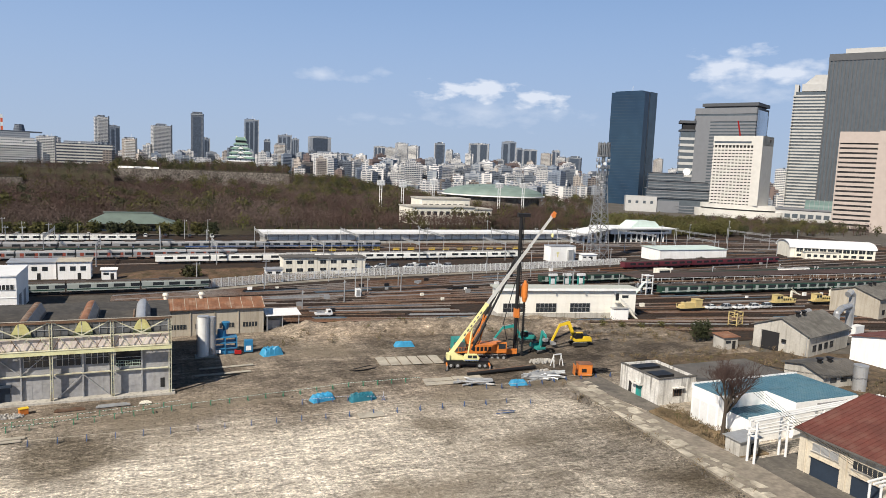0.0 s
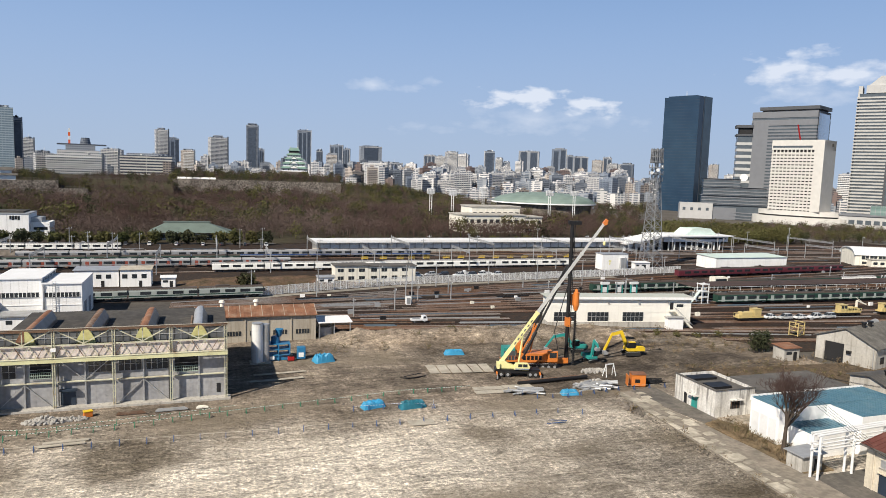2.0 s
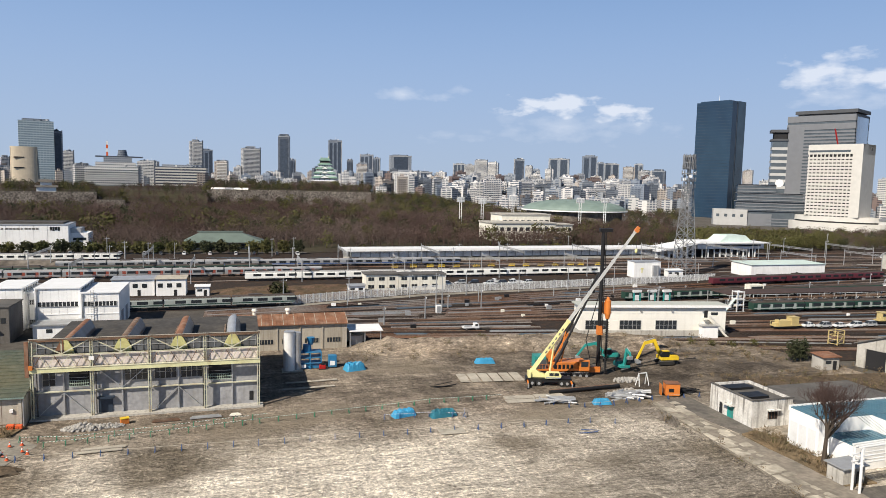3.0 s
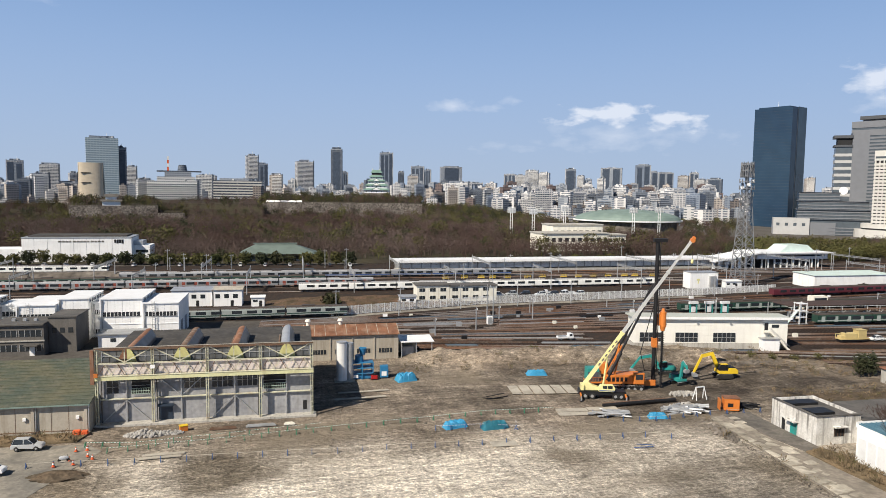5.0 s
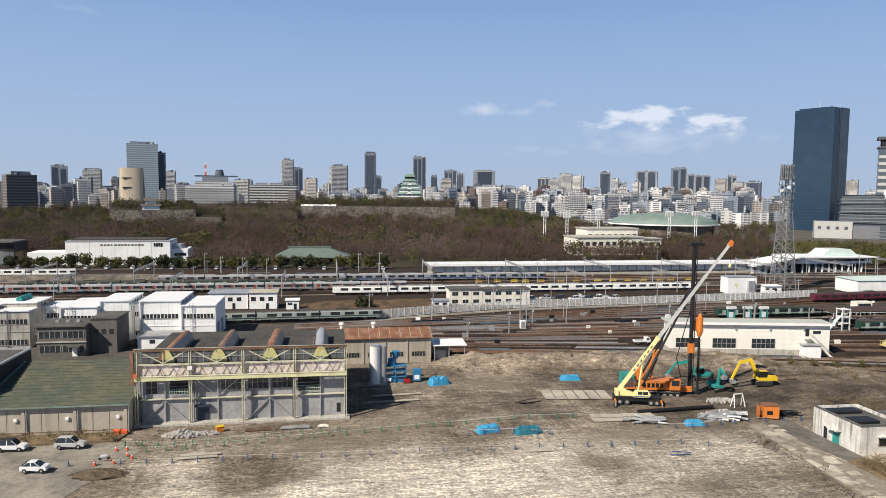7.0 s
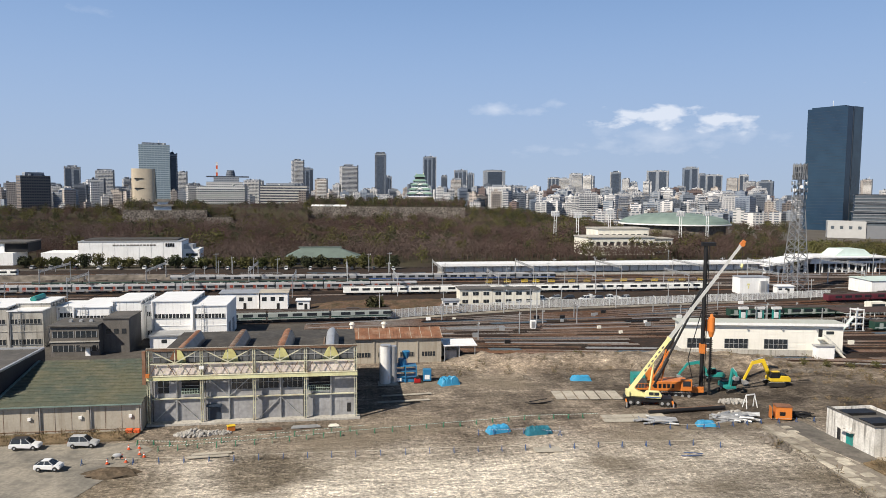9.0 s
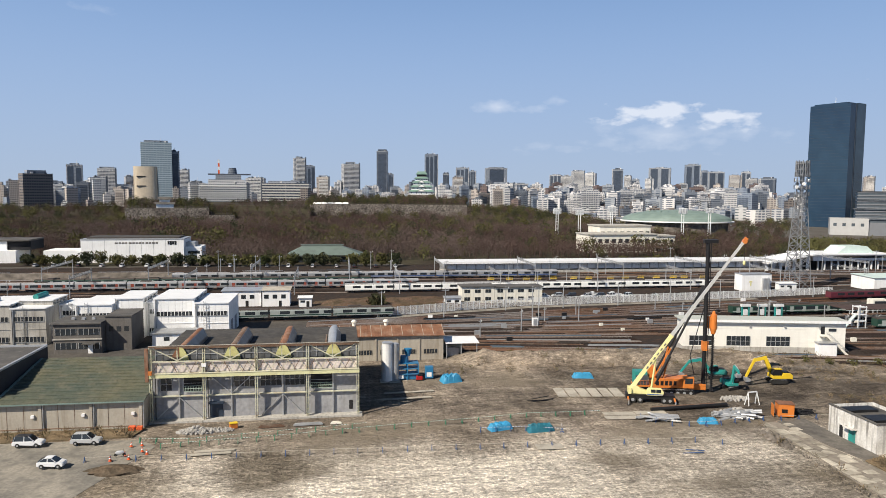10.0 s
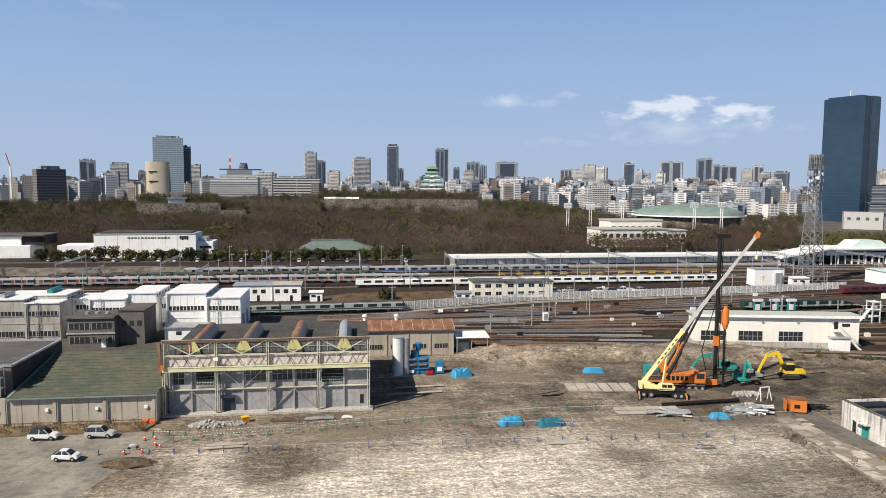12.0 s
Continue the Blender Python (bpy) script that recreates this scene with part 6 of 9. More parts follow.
tower(835, 2438, 39, 101, "pale")
tower(843, 2331, 45, 116, "pale")
tower(917, 2410, 43, 111, "white")
tower(750, 1725, 28, 104, "dark")
tower(1007, 2268, 25, 97, "pale")
tower(1072, 2349, 25, 88, "blue")
tower(1235, 2494, 81, 137, "grey")
tower(828, 1692, 23, 78, "white")
tower(1300, 2351, 54, 145, "blue")
tower(1433, 2506, 27, 125, "blue")
tower(1521, 2572, 63, 125, "grey")
tower(1482, 2363, 44, 107, "tan")
tower(1617, 2515, 35, 125, "grey")
tower(1484, 2245, 48, 92, "pale")
tower(1522, 2221, 50, 94, "dark")
tower(1648, 1881, 27, 93, "tan")
tower(1652, 1877, 18, 95, "tan")
tower(1118, 869, 30, 61, "pale")
tower(1302, 1389, 34, 57, "pale")
tower(-208, 1559, 42, 68, "pale")
tower(332, 1334, 48, 57, "white")
tower(527, 1168, 33, 14, "tan")
tower(580, 1255, 24, 41, "pale")
tower(744, 1115, 27, 39, "white")
tower(632, 1231, 47, 34, "dark")


# ---- business district ----
M_NAVYGLASS = mat("dark_blue_glass", (0.022, 0.045, 0.085), 0.15, var=0.15, fine=0.08, c2=(0.03, 0.06, 0.10), coarse=0.01, spec=0.3)
M_NAVYTRIM = mat("navy_trim", (0.05, 0.065, 0.09), 0.4, var=0.15, fine=0.1)
M_TEALGLASS = mat("teal_glass", (0.045, 0.085, 0.115), 0.12, var=0.3, fine=0.06, c2=(0.02, 0.04, 0.06), coarse=0.02, spec=0.5)
M_HOTEL = mat("white_hotel_wall", (0.62, 0.605, 0.57), 0.7, var=0.06, fine=0.2)
M_GREYGLASS = mat("grey_glass", (0.10, 0.12, 0.14), 0.2, var=0.15, fine=0.1, spec=0.5)
M_LIGHTSTONE = mat("light_cladding", (0.47, 0.47, 0.465), 0.7, var=0.06, fine=0.2)
M_GREYCLAD = mat("grey_cladding", (0.185, 0.195, 0.215), 0.6, var=0.06, fine=0.2)
M_DARKCLAD = mat("dark_cladding", (0.085, 0.09, 0.10), 0.5, var=0.08, fine=0.2)
M_MIRROR = mat("pale_mirror_glass", (0.55, 0.60, 0.66), 0.18, 0.9, var=0.08, fine=0.1)
M_PINK = mat("pink_stone", (0.46, 0.395, 0.36), 0.7, var=0.06, fine=0.2)
M_BEIGE = mat("beige_stone", (0.68, 0.58, 0.44), 0.7, var=0.08, fine=0.2)


def storeys(t, w, d, z0, z1, floor, high, proud, material, name="spandrel"):
    """Horizontal bands round a block, one for each storey."""
    first = None
    n = int((z1 - z0) / floor)
    for k in range(n):
        m = pose(0, 0, z0 + k * floor)
        if first is None:
            first = bar(name, t, material, -w / 2 - proud, w / 2 + proud, -d / 2 - proud, d / 2 + proud, 0, high)
            first.matrix_basis = m
        else:
            again(first, m)


def piers(t, w, d, z0, z1, step, wide, proud, material, name="pier"):
    n = int(w / step)
    for k in range(n + 1):
        x = -w / 2 + k * w / n
        bar(name, t, material, x - wide / 2, x + wide / 2, -d / 2 - proud, -d / 2 - 0.01, z0, z1)
    n = int(d / step)
    for k in range(n + 1):
        y = -d / 2 + k * d / n
        bar(name, t, material, w / 2 + 0.01, w / 2 + proud, y - wide / 2, y + wide / 2, z0, z1)


def business_district():
    t = thing("office_tower", 605, 667, 0, -37.3 - 28, "dark blue mirror-glass office tower", "skyscraper")
    bar("body", t, M_NAVYGLASS, -23, 26, -24, 10, 0, 149)
    bar("body", t, M_TEALGLASS, 26.01, 26.5, -10, 10, 12, 150, "lighter teal glass flank")
    n = 36
    for k in range(n):
        bar("spandrel", t, M_NAVYTRIM, -23.1, 26.1, -24.14, -24.01, 8 + k * 3.9, 8.25 + k * 3.9)
    bar("recess", t, M_NAVYTRIM, 26.02, 26.5, -12.0, -10.5, 0, 149)
    bar("roof_screen", t, M_NAVYGLASS, -20, 20, -20, 8, 149.01, 151)
    part("mast", tube(B(), (-5, 0, 152), (-5, 0, 160), 0.4, 0.2), M_WHITESTEEL, t)

    t = thing("office_tower", 566, 517, 0, -36, "slim glass studio tower with a dark slab", "skyscraper")
    bar("body", t, M_GREYGLASS, -7.5, 7.5, -9, 9, 0, 92)
    storeys(t, 15, 18, 40, 92, 7.0, 3.0, 0.3, M_LIGHTSTONE)
    bar("slab", t, M_GREYCLAD, 7.6, 23, -9, 9, 0, 107, "dark grey slab")
    bar("deck", t, M_DARKCLAD, -9, 8, -10, 10, 92.01, 94)
    bar("crown", t, M_DARK, -6, 7, -8, 8, 94.01, 101)
    bar("crown_roof", t, M_DARKCLAD, -9.5, 8, -10, 10, 101.01, 104)
    part("clock_disc", tube(B(), (2, -9.6, 46), (2, -9.35, 46), 4.2, n=24), M_WHITE, t, "round pale disc on the front")

    t = thing("office_block", 535, 488, 0, -36, "stepped low block of dark glass with pale bands", "building")
    for k, (a, b, z0, z1) in enumerate(((-36, 36, 0, 16), (-34, 34, 16.1, 26), (-33, 30, 26.1, 35), (-33, 4, 35.1, 44))):
        bar("storey_block", t, M_GREYGLASS, a, b, 0, 40, z0, z1)
        bar("ledge", t, M_GREYCLAD, a - 1.2, b + 1.2, -1.5, 41, z1 + 0.01, z1 + 0.09)
        for j in range(3):
            bar("band", t, M_GREYCLAD, a - 0.4, b + 0.4, -0.4, -0.01, z0 + 1 + j * 3.2, z0 + 2 + j * 3.2)

    t = thing("office_tower", 690, 578, 0, -43 - 20, "grey banded office tower with a glazed end", "skyscraper")
    bar("body", t, M_GREYGLASS, -38, 38, -24, 24, 0, 128)
    storeys(t, 76, 48, 4, 112, 4.0, 2.1, 0.4, M_GREYCLAD)
    bar("crown_band", t, M_GREYCLAD, -38.5, 38.5, -24.5, 24.5, 112, 119)
    bar("crown_band", t, M_GREYCLAD, -38.5, 38.5, -24.5, 24.5, 121.5, 129)
    bar("glazed_end", t, M_MIRROR, 38.6, 39.4, -22, 18, 0, 126, "pale glazed end wall")
    bar("roof_deck", t, M_DARKCLAD, -30, 39.5, -24, 24, 131, 135)
    bar("plant_room", t, M_GREYCLAD, -28, 36, -20, 20, 129.01, 130.99)

    t = thing("hotel_tower", 568, 434, 0, -45.5 - 20, "white hotel tower with rows of balconies", "hotel")
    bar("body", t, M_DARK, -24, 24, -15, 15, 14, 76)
    storeys(t, 48, 30, 15, 74, 3.25, 2.15, 0.9, M_HOTEL, "balcony_band")
    piers(t, 48, 30, 14, 75, 3.6, 1.0, 0.6, M_HOTEL)
    bar("top_storey", t, M_HOTEL, -25, 25, -16, 16, 75, 84.5)
    bar("corner_wall", t, M_HOTEL, 16, 25, -16.2, 16, 14, 84.6)
    bar("sky_lounge_window", t, M_GREYGLASS, -24, 14, -16.1, -16.01, 77.0, 79.0)
    bar("emblem", t, M_BROWNCONC, 25.02, 25.2, 4, 8, 79, 81.5, "small dark emblem shape")
    for z0, z1, r in ((0, 8, 46), (9.5, 14, 40)):
        ring = [(r * math.cos(radians(a)), 0.45 * r * math.sin(radians(a))) for a in range(0, 360, 12)]
        part("podium", prism(B(), ring, z0, z1, "z"), M_HOTEL, t, "rounded white podium")
    part("podium_window", prism(B(), [(39 * math.cos(radians(a)), 17.6 * math.sin(radians(a))) for a in range(0, 360, 12)], 8.01, 9.49, "z"), M_DARK, t)

    t = thing("conference_hall", 614, 380, 0, -52, "low grey hall with a glazed green vault", "building")
    bar("wall", t, M_LIGHTSTONE, -34, 40, -15, 15, 0, 12)
    bar("cornice", t, M_GREYCLAD, -35, 41, -16, 16, 12.01, 13.5)
    arc = [(13 * math.cos(radians(a)), 13.5 + 9 * math.sin(radians(a))) for a in range(0, 181, 15)]
    part("vault", prism(B(), arc, -8, 30, "x"), mat("green_glass", (0.14, 0.21, 0.20), 0.25, var=0.1), t, "green glazed barrel vault")
    for k in range(10):
        part("vault_rib", prism(B(), [(13.2 * math.cos(radians(a)), 13.5 + 9.2 * math.sin(radians(a))) for a in range(0, 181, 15)], -8 + k * 4.2, -7.6 + k * 4.2, "x"), M_GREYCLAD, t)
    for k in range(9):
        bar("window", t, M_GREYGLASS, -32 + k * 7, -27 + k * 7, -15.1, -15.01, 4, 8)

    t = thing("office_tower", 763, 515, 0, -50 - 3, "pale banded office tower with a stepped crown", "skyscraper")
    bar("body", t, M_GREYGLASS, -22, 26, -20, 20, 0, 150)
    storeys(t, 48, 40, 4, 150, 3.9, 1.9, 0.5, M_LIGHTSTONE)
    bar("stair_tower", t, M_LIGHTSTONE, -24.5, -20, -12, 12, 0, 160)
    bar("crown", t, M_LIGHTSTONE, -16, 24, -17, 17, 151, 160)
    part("crown_cap", prism(B(), [(-14, 160.01), (24, 160.01), (20, 171), (-2, 171)], -14, 14, "y"), M_LIGHTSTONE, t)

    t = thing("office_tower", 700, 398, 0, -53 - 4, "tall dark tower with vertical grey piers", "skyscraper")
    bar("body", t, M_GREYGLASS, -37, 37, -25, 25, 0, 168)
    piers(t, 74, 50, 0, 168, 3.4, 1.6, 0.7, M_DARKCLAD)
    bar("top_band", t, M_DARKCLAD, -38, 38, -26, 26, 168.01, 175)
    bar("plant_room", t, M_LIGHTSTONE, -24, 34, -18, 18, 175.01, 181)

    t = thing("office_block", 575, 293, 0, -54, "pink stone office block with dark window rows", "building")
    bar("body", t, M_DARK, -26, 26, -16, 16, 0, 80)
    storeys(t, 52, 32, 2, 79, 4.1, 2.5, 0.4, M_PINK)
    bar("side_wall", t, M_PINK, 2, 27, -16.6, 16, 0, 86, "plain pink stone bay")
    bar("end_wall", t, M_PINK, -27.2, -26.3, -16.6, 16, 0, 82)
    bar("top_storey", t, M_PINK, -27, 27, -16.7, 16.5, 75.5, 85)

    t = thing("low_hall", 505, 505, 0, -33, "low cream hall beside the towers", "building")
    bar("wall", t, M_LIGHTSTONE, -22, 12, 0, 20, 0, 17)
    bar("wall", t, M_GREYCLAD, 12.01, 40, 2, 22, 0, 13)
    for k in range(4):
        bar("window", t, M_GREYGLASS, -19 + k * 8, -16 + k * 8, -0.08, -0.01, 9, 12)


def history_museum():
    t = thing("museum_tower", -309, 1032, 0, 14.8, "beige rounded museum tower with a curved side", "tower")
    prof = [(-19, 0), (23, 0), (17, 30), (14, 60), (13, 76), (-19, 76)]
    part("body", prism(B(), prof, 0, 30, "y"), M_BEIGE, t)
    drum = tube(B(), (0, 0, 0), (0, 0, 76.5), 17.5, n=32)
    for v in drum.verts:
        v.co.y = v.co.y * 0.3 + 2
        v.co.x -= 2
    part("drum", drum, M_BEIGE, t)
    part("glass_flank", prism(B(), [(15.6, 4), (23.4, 4), (17.4, 30), (14.6, 60), (15.6, 74)], -1.5, -0.2, "y"), M_GREYGLASS, t)
    for z in (45, 60):
        bar("window_slot", t, M_DARK, -15, -2, -3.6, -1.0, z, z + 1.5)


def crane_mast(x, y, h, turn):
    t = thing("tower_crane", x, y, 0, turn, "red and white tower crane far off", "crane")
    part("mast", beam(B(), (0, 0, 0), (0, 0, h), 2.4), M_WHITESTEEL, t)
    part("jib", beam(B(), (0, 0, h), (-6, 0, h + 20), 1.0), M_LAMPRED, t)


def antenna_block():
    t = thing("radio_building", -200, 1110, 0, 9, "grey hall with red and white antenna mast", "building")
    bar("wall", t, F["office"], -30, 30, 0, 20, 0, 58)
    bar("wall", t, F["grey"], -18, 24, 0, 20, 58.01, 66)
    bar("deck", t, F["dark"], -30, 40, 0, 20, 66.01, 68)
    for k in range(4):
        bar("mast", t, M_REDCONE if k % 2 == 0 else M_WHITESTEEL, -14, -11, 8, 11, 68.02 + k * 6, 74 + k * 6)
    part("dome", tube(B(), (10, 10, 68), (10, 10, 78), 8, 6, 12), F["dark"], t)


business_district()
history_museum()
antenna_block()
crane_mast(-560, 1100, 70, 0)
crane_mast(600, 470, 84, 0)


def low_city(style, n, seed):
    """The low houses of the far town, joined."""
    rng = random.Random(seed)
    verts, faces = [], []
    while n:
        h = rng.uniform(-48, 58)
        d = math.sqrt(rng.uniform(1130 ** 2, 3300 ** 2)) if h < 20 else math.sqrt(rng.uniform(900 ** 2, 2600 ** 2))
        if h < 13 and d < 1330 or h > 33 and d < 1050:
            continue
        n -= 1
        x, y = EX + d * math.sin(radians(h)), EY + d * math.cos(radians(h))
        w, e, z = rng.uniform(8, 20), rng.uniform(8, 16), rng.choice((8, 11, 14, 18, 24, 30, 38)) * rng.uniform(0.8, 1.15)
        if h < 13:
            z *= 1.35
        if h > 20 and d < 1200:
            z = min(z, 20)
        a = radians(-h + rng.uniform(-25, 25))
        c, s = math.cos(a), math.sin(a)

        def put(w, e, z0, z1):
            k = len(verts)
            for zz in (z0, z1):
                for p, q in ((-w, -e), (w, -e), (w, e), (-w, e)):
                    verts.append((x + (p * c - q * s) / 2, y + (p * s + q * c) / 2, zz))
            faces.extend([(k + 4, k + 5, k + 6, k + 7), (k, k + 1, k + 5, k + 4), (k + 1, k + 2, k + 6, k + 5), (k + 2, k + 3, k + 7, k + 6), (k + 3, k, k + 4, k + 7)])
        put(w, e, 0, z)
        if rng.random() < 0.6:
            put(w * 0.35, e * 0.5, z, z + rng.uniform(2, 4.5))
    raw("far_town", verts, faces, F[style], "close-packed houses and flats of the far city", "city", "stuff")


def mid_city(style, n, seed):
    """Flats and offices that stand out of the low town, joined: body, plant room and balcony slabs."""
    rng = random.Random(seed)
    verts, faces = [], []
    for _ in range(n):
        h = rng.choice((rng.uniform(11, 33), rng.uniform(11, 33), rng.uniform(-45, 12)))
        d = rng.uniform(1250, 2500) if h > 12 else rng.uniform(1500, 2400)
        z = rng.uniform(26, 46) + (d - 1250) * rng.uniform(0.0, 0.03)
        w, e = rng.uniform(12, 34), rng.uniform(12, 20)
        x, y = EX + d * math.sin(radians(h)), EY + d * math.cos(radians(h))
        a = radians(-h + rng.uniform(-40, 40))
        c, q = math.cos(a), math.sin(a)

        def put(x0, x1, y0, y1, z0, z1):
            k = len(verts)
            for zz in (z0, z1):
                for u, v in ((x0, y0), (x1, y0), (x1, y1), (x0, y1)):
                    verts.append((x + u * c - v * q, y + u * q + v * c, zz))
            faces.extend([(k + 4, k + 5, k + 6, k + 7), (k, k + 1, k + 5, k + 4), (k + 1, k + 2, k + 6, k + 5), (k + 2, k + 3, k + 7, k + 6), (k + 3, k, k + 4, k + 7)])
        put(-w / 2, w / 2, -e / 2, e / 2, 0, z)
        put(-w * 0.2, w * 0.15, -e * 0.2, e * 0.3, z, z + rng.uniform(2, 5))
        if rng.random() < 0.5:
            put(w * 0.2, w * 0.42, -e * 0.3, e * 0.2, z, z + rng.uniform(1, 3))
        for k in range(int(z / 3.4) - 2):
            put(-w / 2, w * 0.3, -e / 2 - 1.2, -e / 2, 6 + k * 3.4, 7.1 + k * 3.4)
    raw("far_flats", verts, faces, F[style], "flats and office blocks rising out of the far city", "city", "stuff")


for k, (style, n) in enumerate((("white", 90), ("pale", 70), ("tan", 40), ("dark", 40), ("blue", 36), ("grey", 36), ("red", 22))):
    mid_city(style, n, 60 + k)
for k, (style, n) in enumerate((("red", 160), ("white", 620), ("pale", 560), ("grey", 380), ("tan", 460), ("dark", 220), ("blue", 220), ("office", 200), ("brown", 160))):
    low_city(style, n, 20 + k)


# ---- the works beside the site ----
M_WEED = mat("brown_verge", (0.15, 0.112, 0.078), 0.95, var=0.6, fine=2.0, c2=(0.085, 0.07, 0.052), coarse=0.4, bump=0.8, spec=0.1)


def paving():
    slab("works_path", [(69, -90), (72.5, -14), (76, -13), (83, -90)], -0.1, 0.17, M_LANE, "cracked tan concrete lane along the site")
    slab("works_yard", [(76.2, -13), (77.6, -26), (79.2, -34), (82.2, -34), (82.2, -12)], -0.1, 0.185, M_ASPHALT, "dark asphalt strip beside the derelict block")
    slab("works_yard", [(76.5, -92), (79.5, -54), (150, -54), (150, -92)], -0.1, 0.19, M_ASPHALT, "dark asphalt yard beside the red-roofed works")
    for k in range(22):
        a = -88 + k * 3.4
        w = random.uniform(1.2, 2.6)
        q = 69.3 + (a + 90) * 0.045
        solid("kerb_slab", prism(B(), [(q, a), (q + w, a + 0.3), (q + w - 0.2, a + 3.0), (q + 0.2, a + 3.1)], 0.0, 0.24 + random.uniform(0, 0.08), "z"), M_PATH, "broken pale concrete slab along the lane", "slab", kind="structure")
    rng = random.Random(31)
    for k in range(34):
        a = -88 + k * 2.2 + rng.uniform(-0.6, 0.6)
        q = 69.6 + (a + 90) * 0.05 + rng.uniform(0.4, 3.2)
        w, d = rng.uniform(0.7, 2.2), rng.uniform(0.8, 2.4)
        pts = [(q + rng.uniform(-0.2, 0.2), a), (q + w, a + rng.uniform(-0.3, 0.3)), (q + w + rng.uniform(-0.4, 0.2), a + d), (q + w * 0.4, a + d + rng.uniform(0, 0.4)), (q + rng.uniform(-0.3, 0.1), a + d * 0.8)]
        solid("paving_slab", prism(B(), pts, 0.0, 0.18 + rng.uniform(0.012, 0.06), "z"), M_PATH, "cracked pale concrete slab in the lane", "slab", kind="structure")
    slab("grass_strip", [(78.9, -53), (78.6, -32), (82.2, -31), (84.5, -36), (84.5, -53)], 0.0, 0.23, M_GRASS, "dry yellow winter grass beside the lane", "grass")
    slab("grass_strip", [(92, -30), (92, -2), (140, -6), (170, -20), (170, -54), (108, -54), (108, -32)], 0.0, 0.18, M_WEED, "dry weeds between the old works sheds", "grass")
    slab("parking_lane", [(-90, -40), (-40, -33), (-33, -12), (-36, -8.5), (-90, -6)], -0.3, 0.05, M_DUSTY, "worn asphalt parking lane with dust", "road")
    slab("verge", [(-80, -8.2), (-38, -7.2), (-37, -2.8), (-80, -2.8)], 0.0, 0.26, M_GRASS, "dry grass verge along the shed wall", "grass")


def ruin():
    t = thing("derelict_building", 82.3, -29.7, 0, 0, "derelict white concrete block with stained walls and broken roof", "building")
    W, D, h = 8.6, 11.2, 4.9
    for a in ((0, W, 0, 0.3), (0, W, D - 0.3, D), (0, 0.3, 0.31, D - 0.31), (W - 0.3, W, 0.31, D - 0.31)):
        bar("wall", t, M_RUIN, *a, 0, h, "rain-stained white concrete wall")
    bar("roof", t, M_DARKROOF, 0.31, W - 0.31, 0.31, D - 0.31, h - 0.7, h - 0.5)
    # black blocks for the open roof recesses; their shade is put into the colour
    bar("roof_recess", t, M_BLACK, 1, 5.2, 2, 4.8, h - 0.49, h + 0.02)
    bar("roof_recess", t, M_BLACK, 1, 6.5, 7.5, 9.8, h - 0.49, h - 0.05)
    bar("coping", t, M_DARKROOF, -0.15, W + 0.15, -0.15, 0.28, h + 0.01, h + 0.2)
    bar("coping", t, M_DARKROOF, -0.15, 0.28, 0.29, D + 0.1, h + 0.01, h + 0.2)
    bar("rear_block", t, M_RUIN, W + 0.01, 30, -3, 9, 0, 3.9, "lower rear block")
    bar("rear_roof", t, M_DARKROOF, W + 0.02, 30.3, -3.4, 9.4, 3.91, 4.15, "dark flat roof")
    w = bar("window", t, M_DARK, 3.4, 5.4, -0.05, -0.005, 1.4, 2.9)
    for k in range(4):
        bar("window_bar", w, M_RUSTSTEEL, 3.5 + k * 0.6, 3.58 + k * 0.6, -0.1, -0.055, 1.4, 2.9)
    bar("hood", t, M_RUIN, 3.1, 5.7, -0.7, -0.01, 3.0, 3.2)
    bar("door", t, M_TEAL, -0.06, -0.005, 4.6, 6.2, 0.1, 2.3, "faded teal door")
    bar("hood", t, M_RUIN, -1.0, -0.01, 4.2, 6.6, 2.5, 2.7)
    bar("door", t, M_DARK, -0.05, -0.005, 7.6, 8.4, 0.1, 2.2)


def blue_roofed():
    t = thing("white_building", 83.4, -49.4, 0, 0, "white clad building with flat blue sheet roofs", "building")
    for a, h in (((0, 24.6, 6.2, 12.4), 6.1), ((10.2, 24.6, 0, 6.19), 6.1), ((1.4, 10.19, 0.8, 6.19), 3.7)):
        bar("wall", t, M_WHITE, *a, 0, h, "white clad wall")
        bar("roof", t, M_BLUEROOF, a[0] + 0.1, a[1] - 0.1, a[2] + 0.1, a[3] - 0.1, h + 0.01, h + 0.16, "blue sheet roof")
        for k in range(int((a[1] - a[0]) / 0.9)):
            bar("roof_seam", t, M_BLUEROOF, a[0] + 0.5 + k * 0.9, a[0] + 0.58 + k * 0.9, a[2] + 0.1, a[3] - 0.1, h + 0.165, h + 0.25)
    for k in range(3):
        bar("shutter", t, M_WHITESTEEL, -0.06, -0.005, 6.6 + k * 1.9, 8.2 + k * 1.9, 0.1, 4.2)
    bar("panel", t, M_GREYPANEL, 15, 22, -0.05, -0.005, 4.4, 5.6)
    bar("parapet", t, M_WHITE, -0.1, 24.7, 12.41, 12.55, 5.6, 6.5)


def gate_hut():
    t = thing("hut", 78.8, -52.6, 0, 0, "small concrete hut with a grey sheet roof", "hut")
    bar("wall", t, M_CONC, 0, 3.8, 0, 2.9, 0, 2.5)
    part("roof", prism(B(), [(-0.3, 2.5), (4.2, 2.75), (4.2, 2.9), (-0.3, 2.65)], -0.4, 3.3, "y"), M_STEEL, t)
    bar("door", t, M_DARK, 2.3, 3.2, -0.05, -0.005, 0, 2)


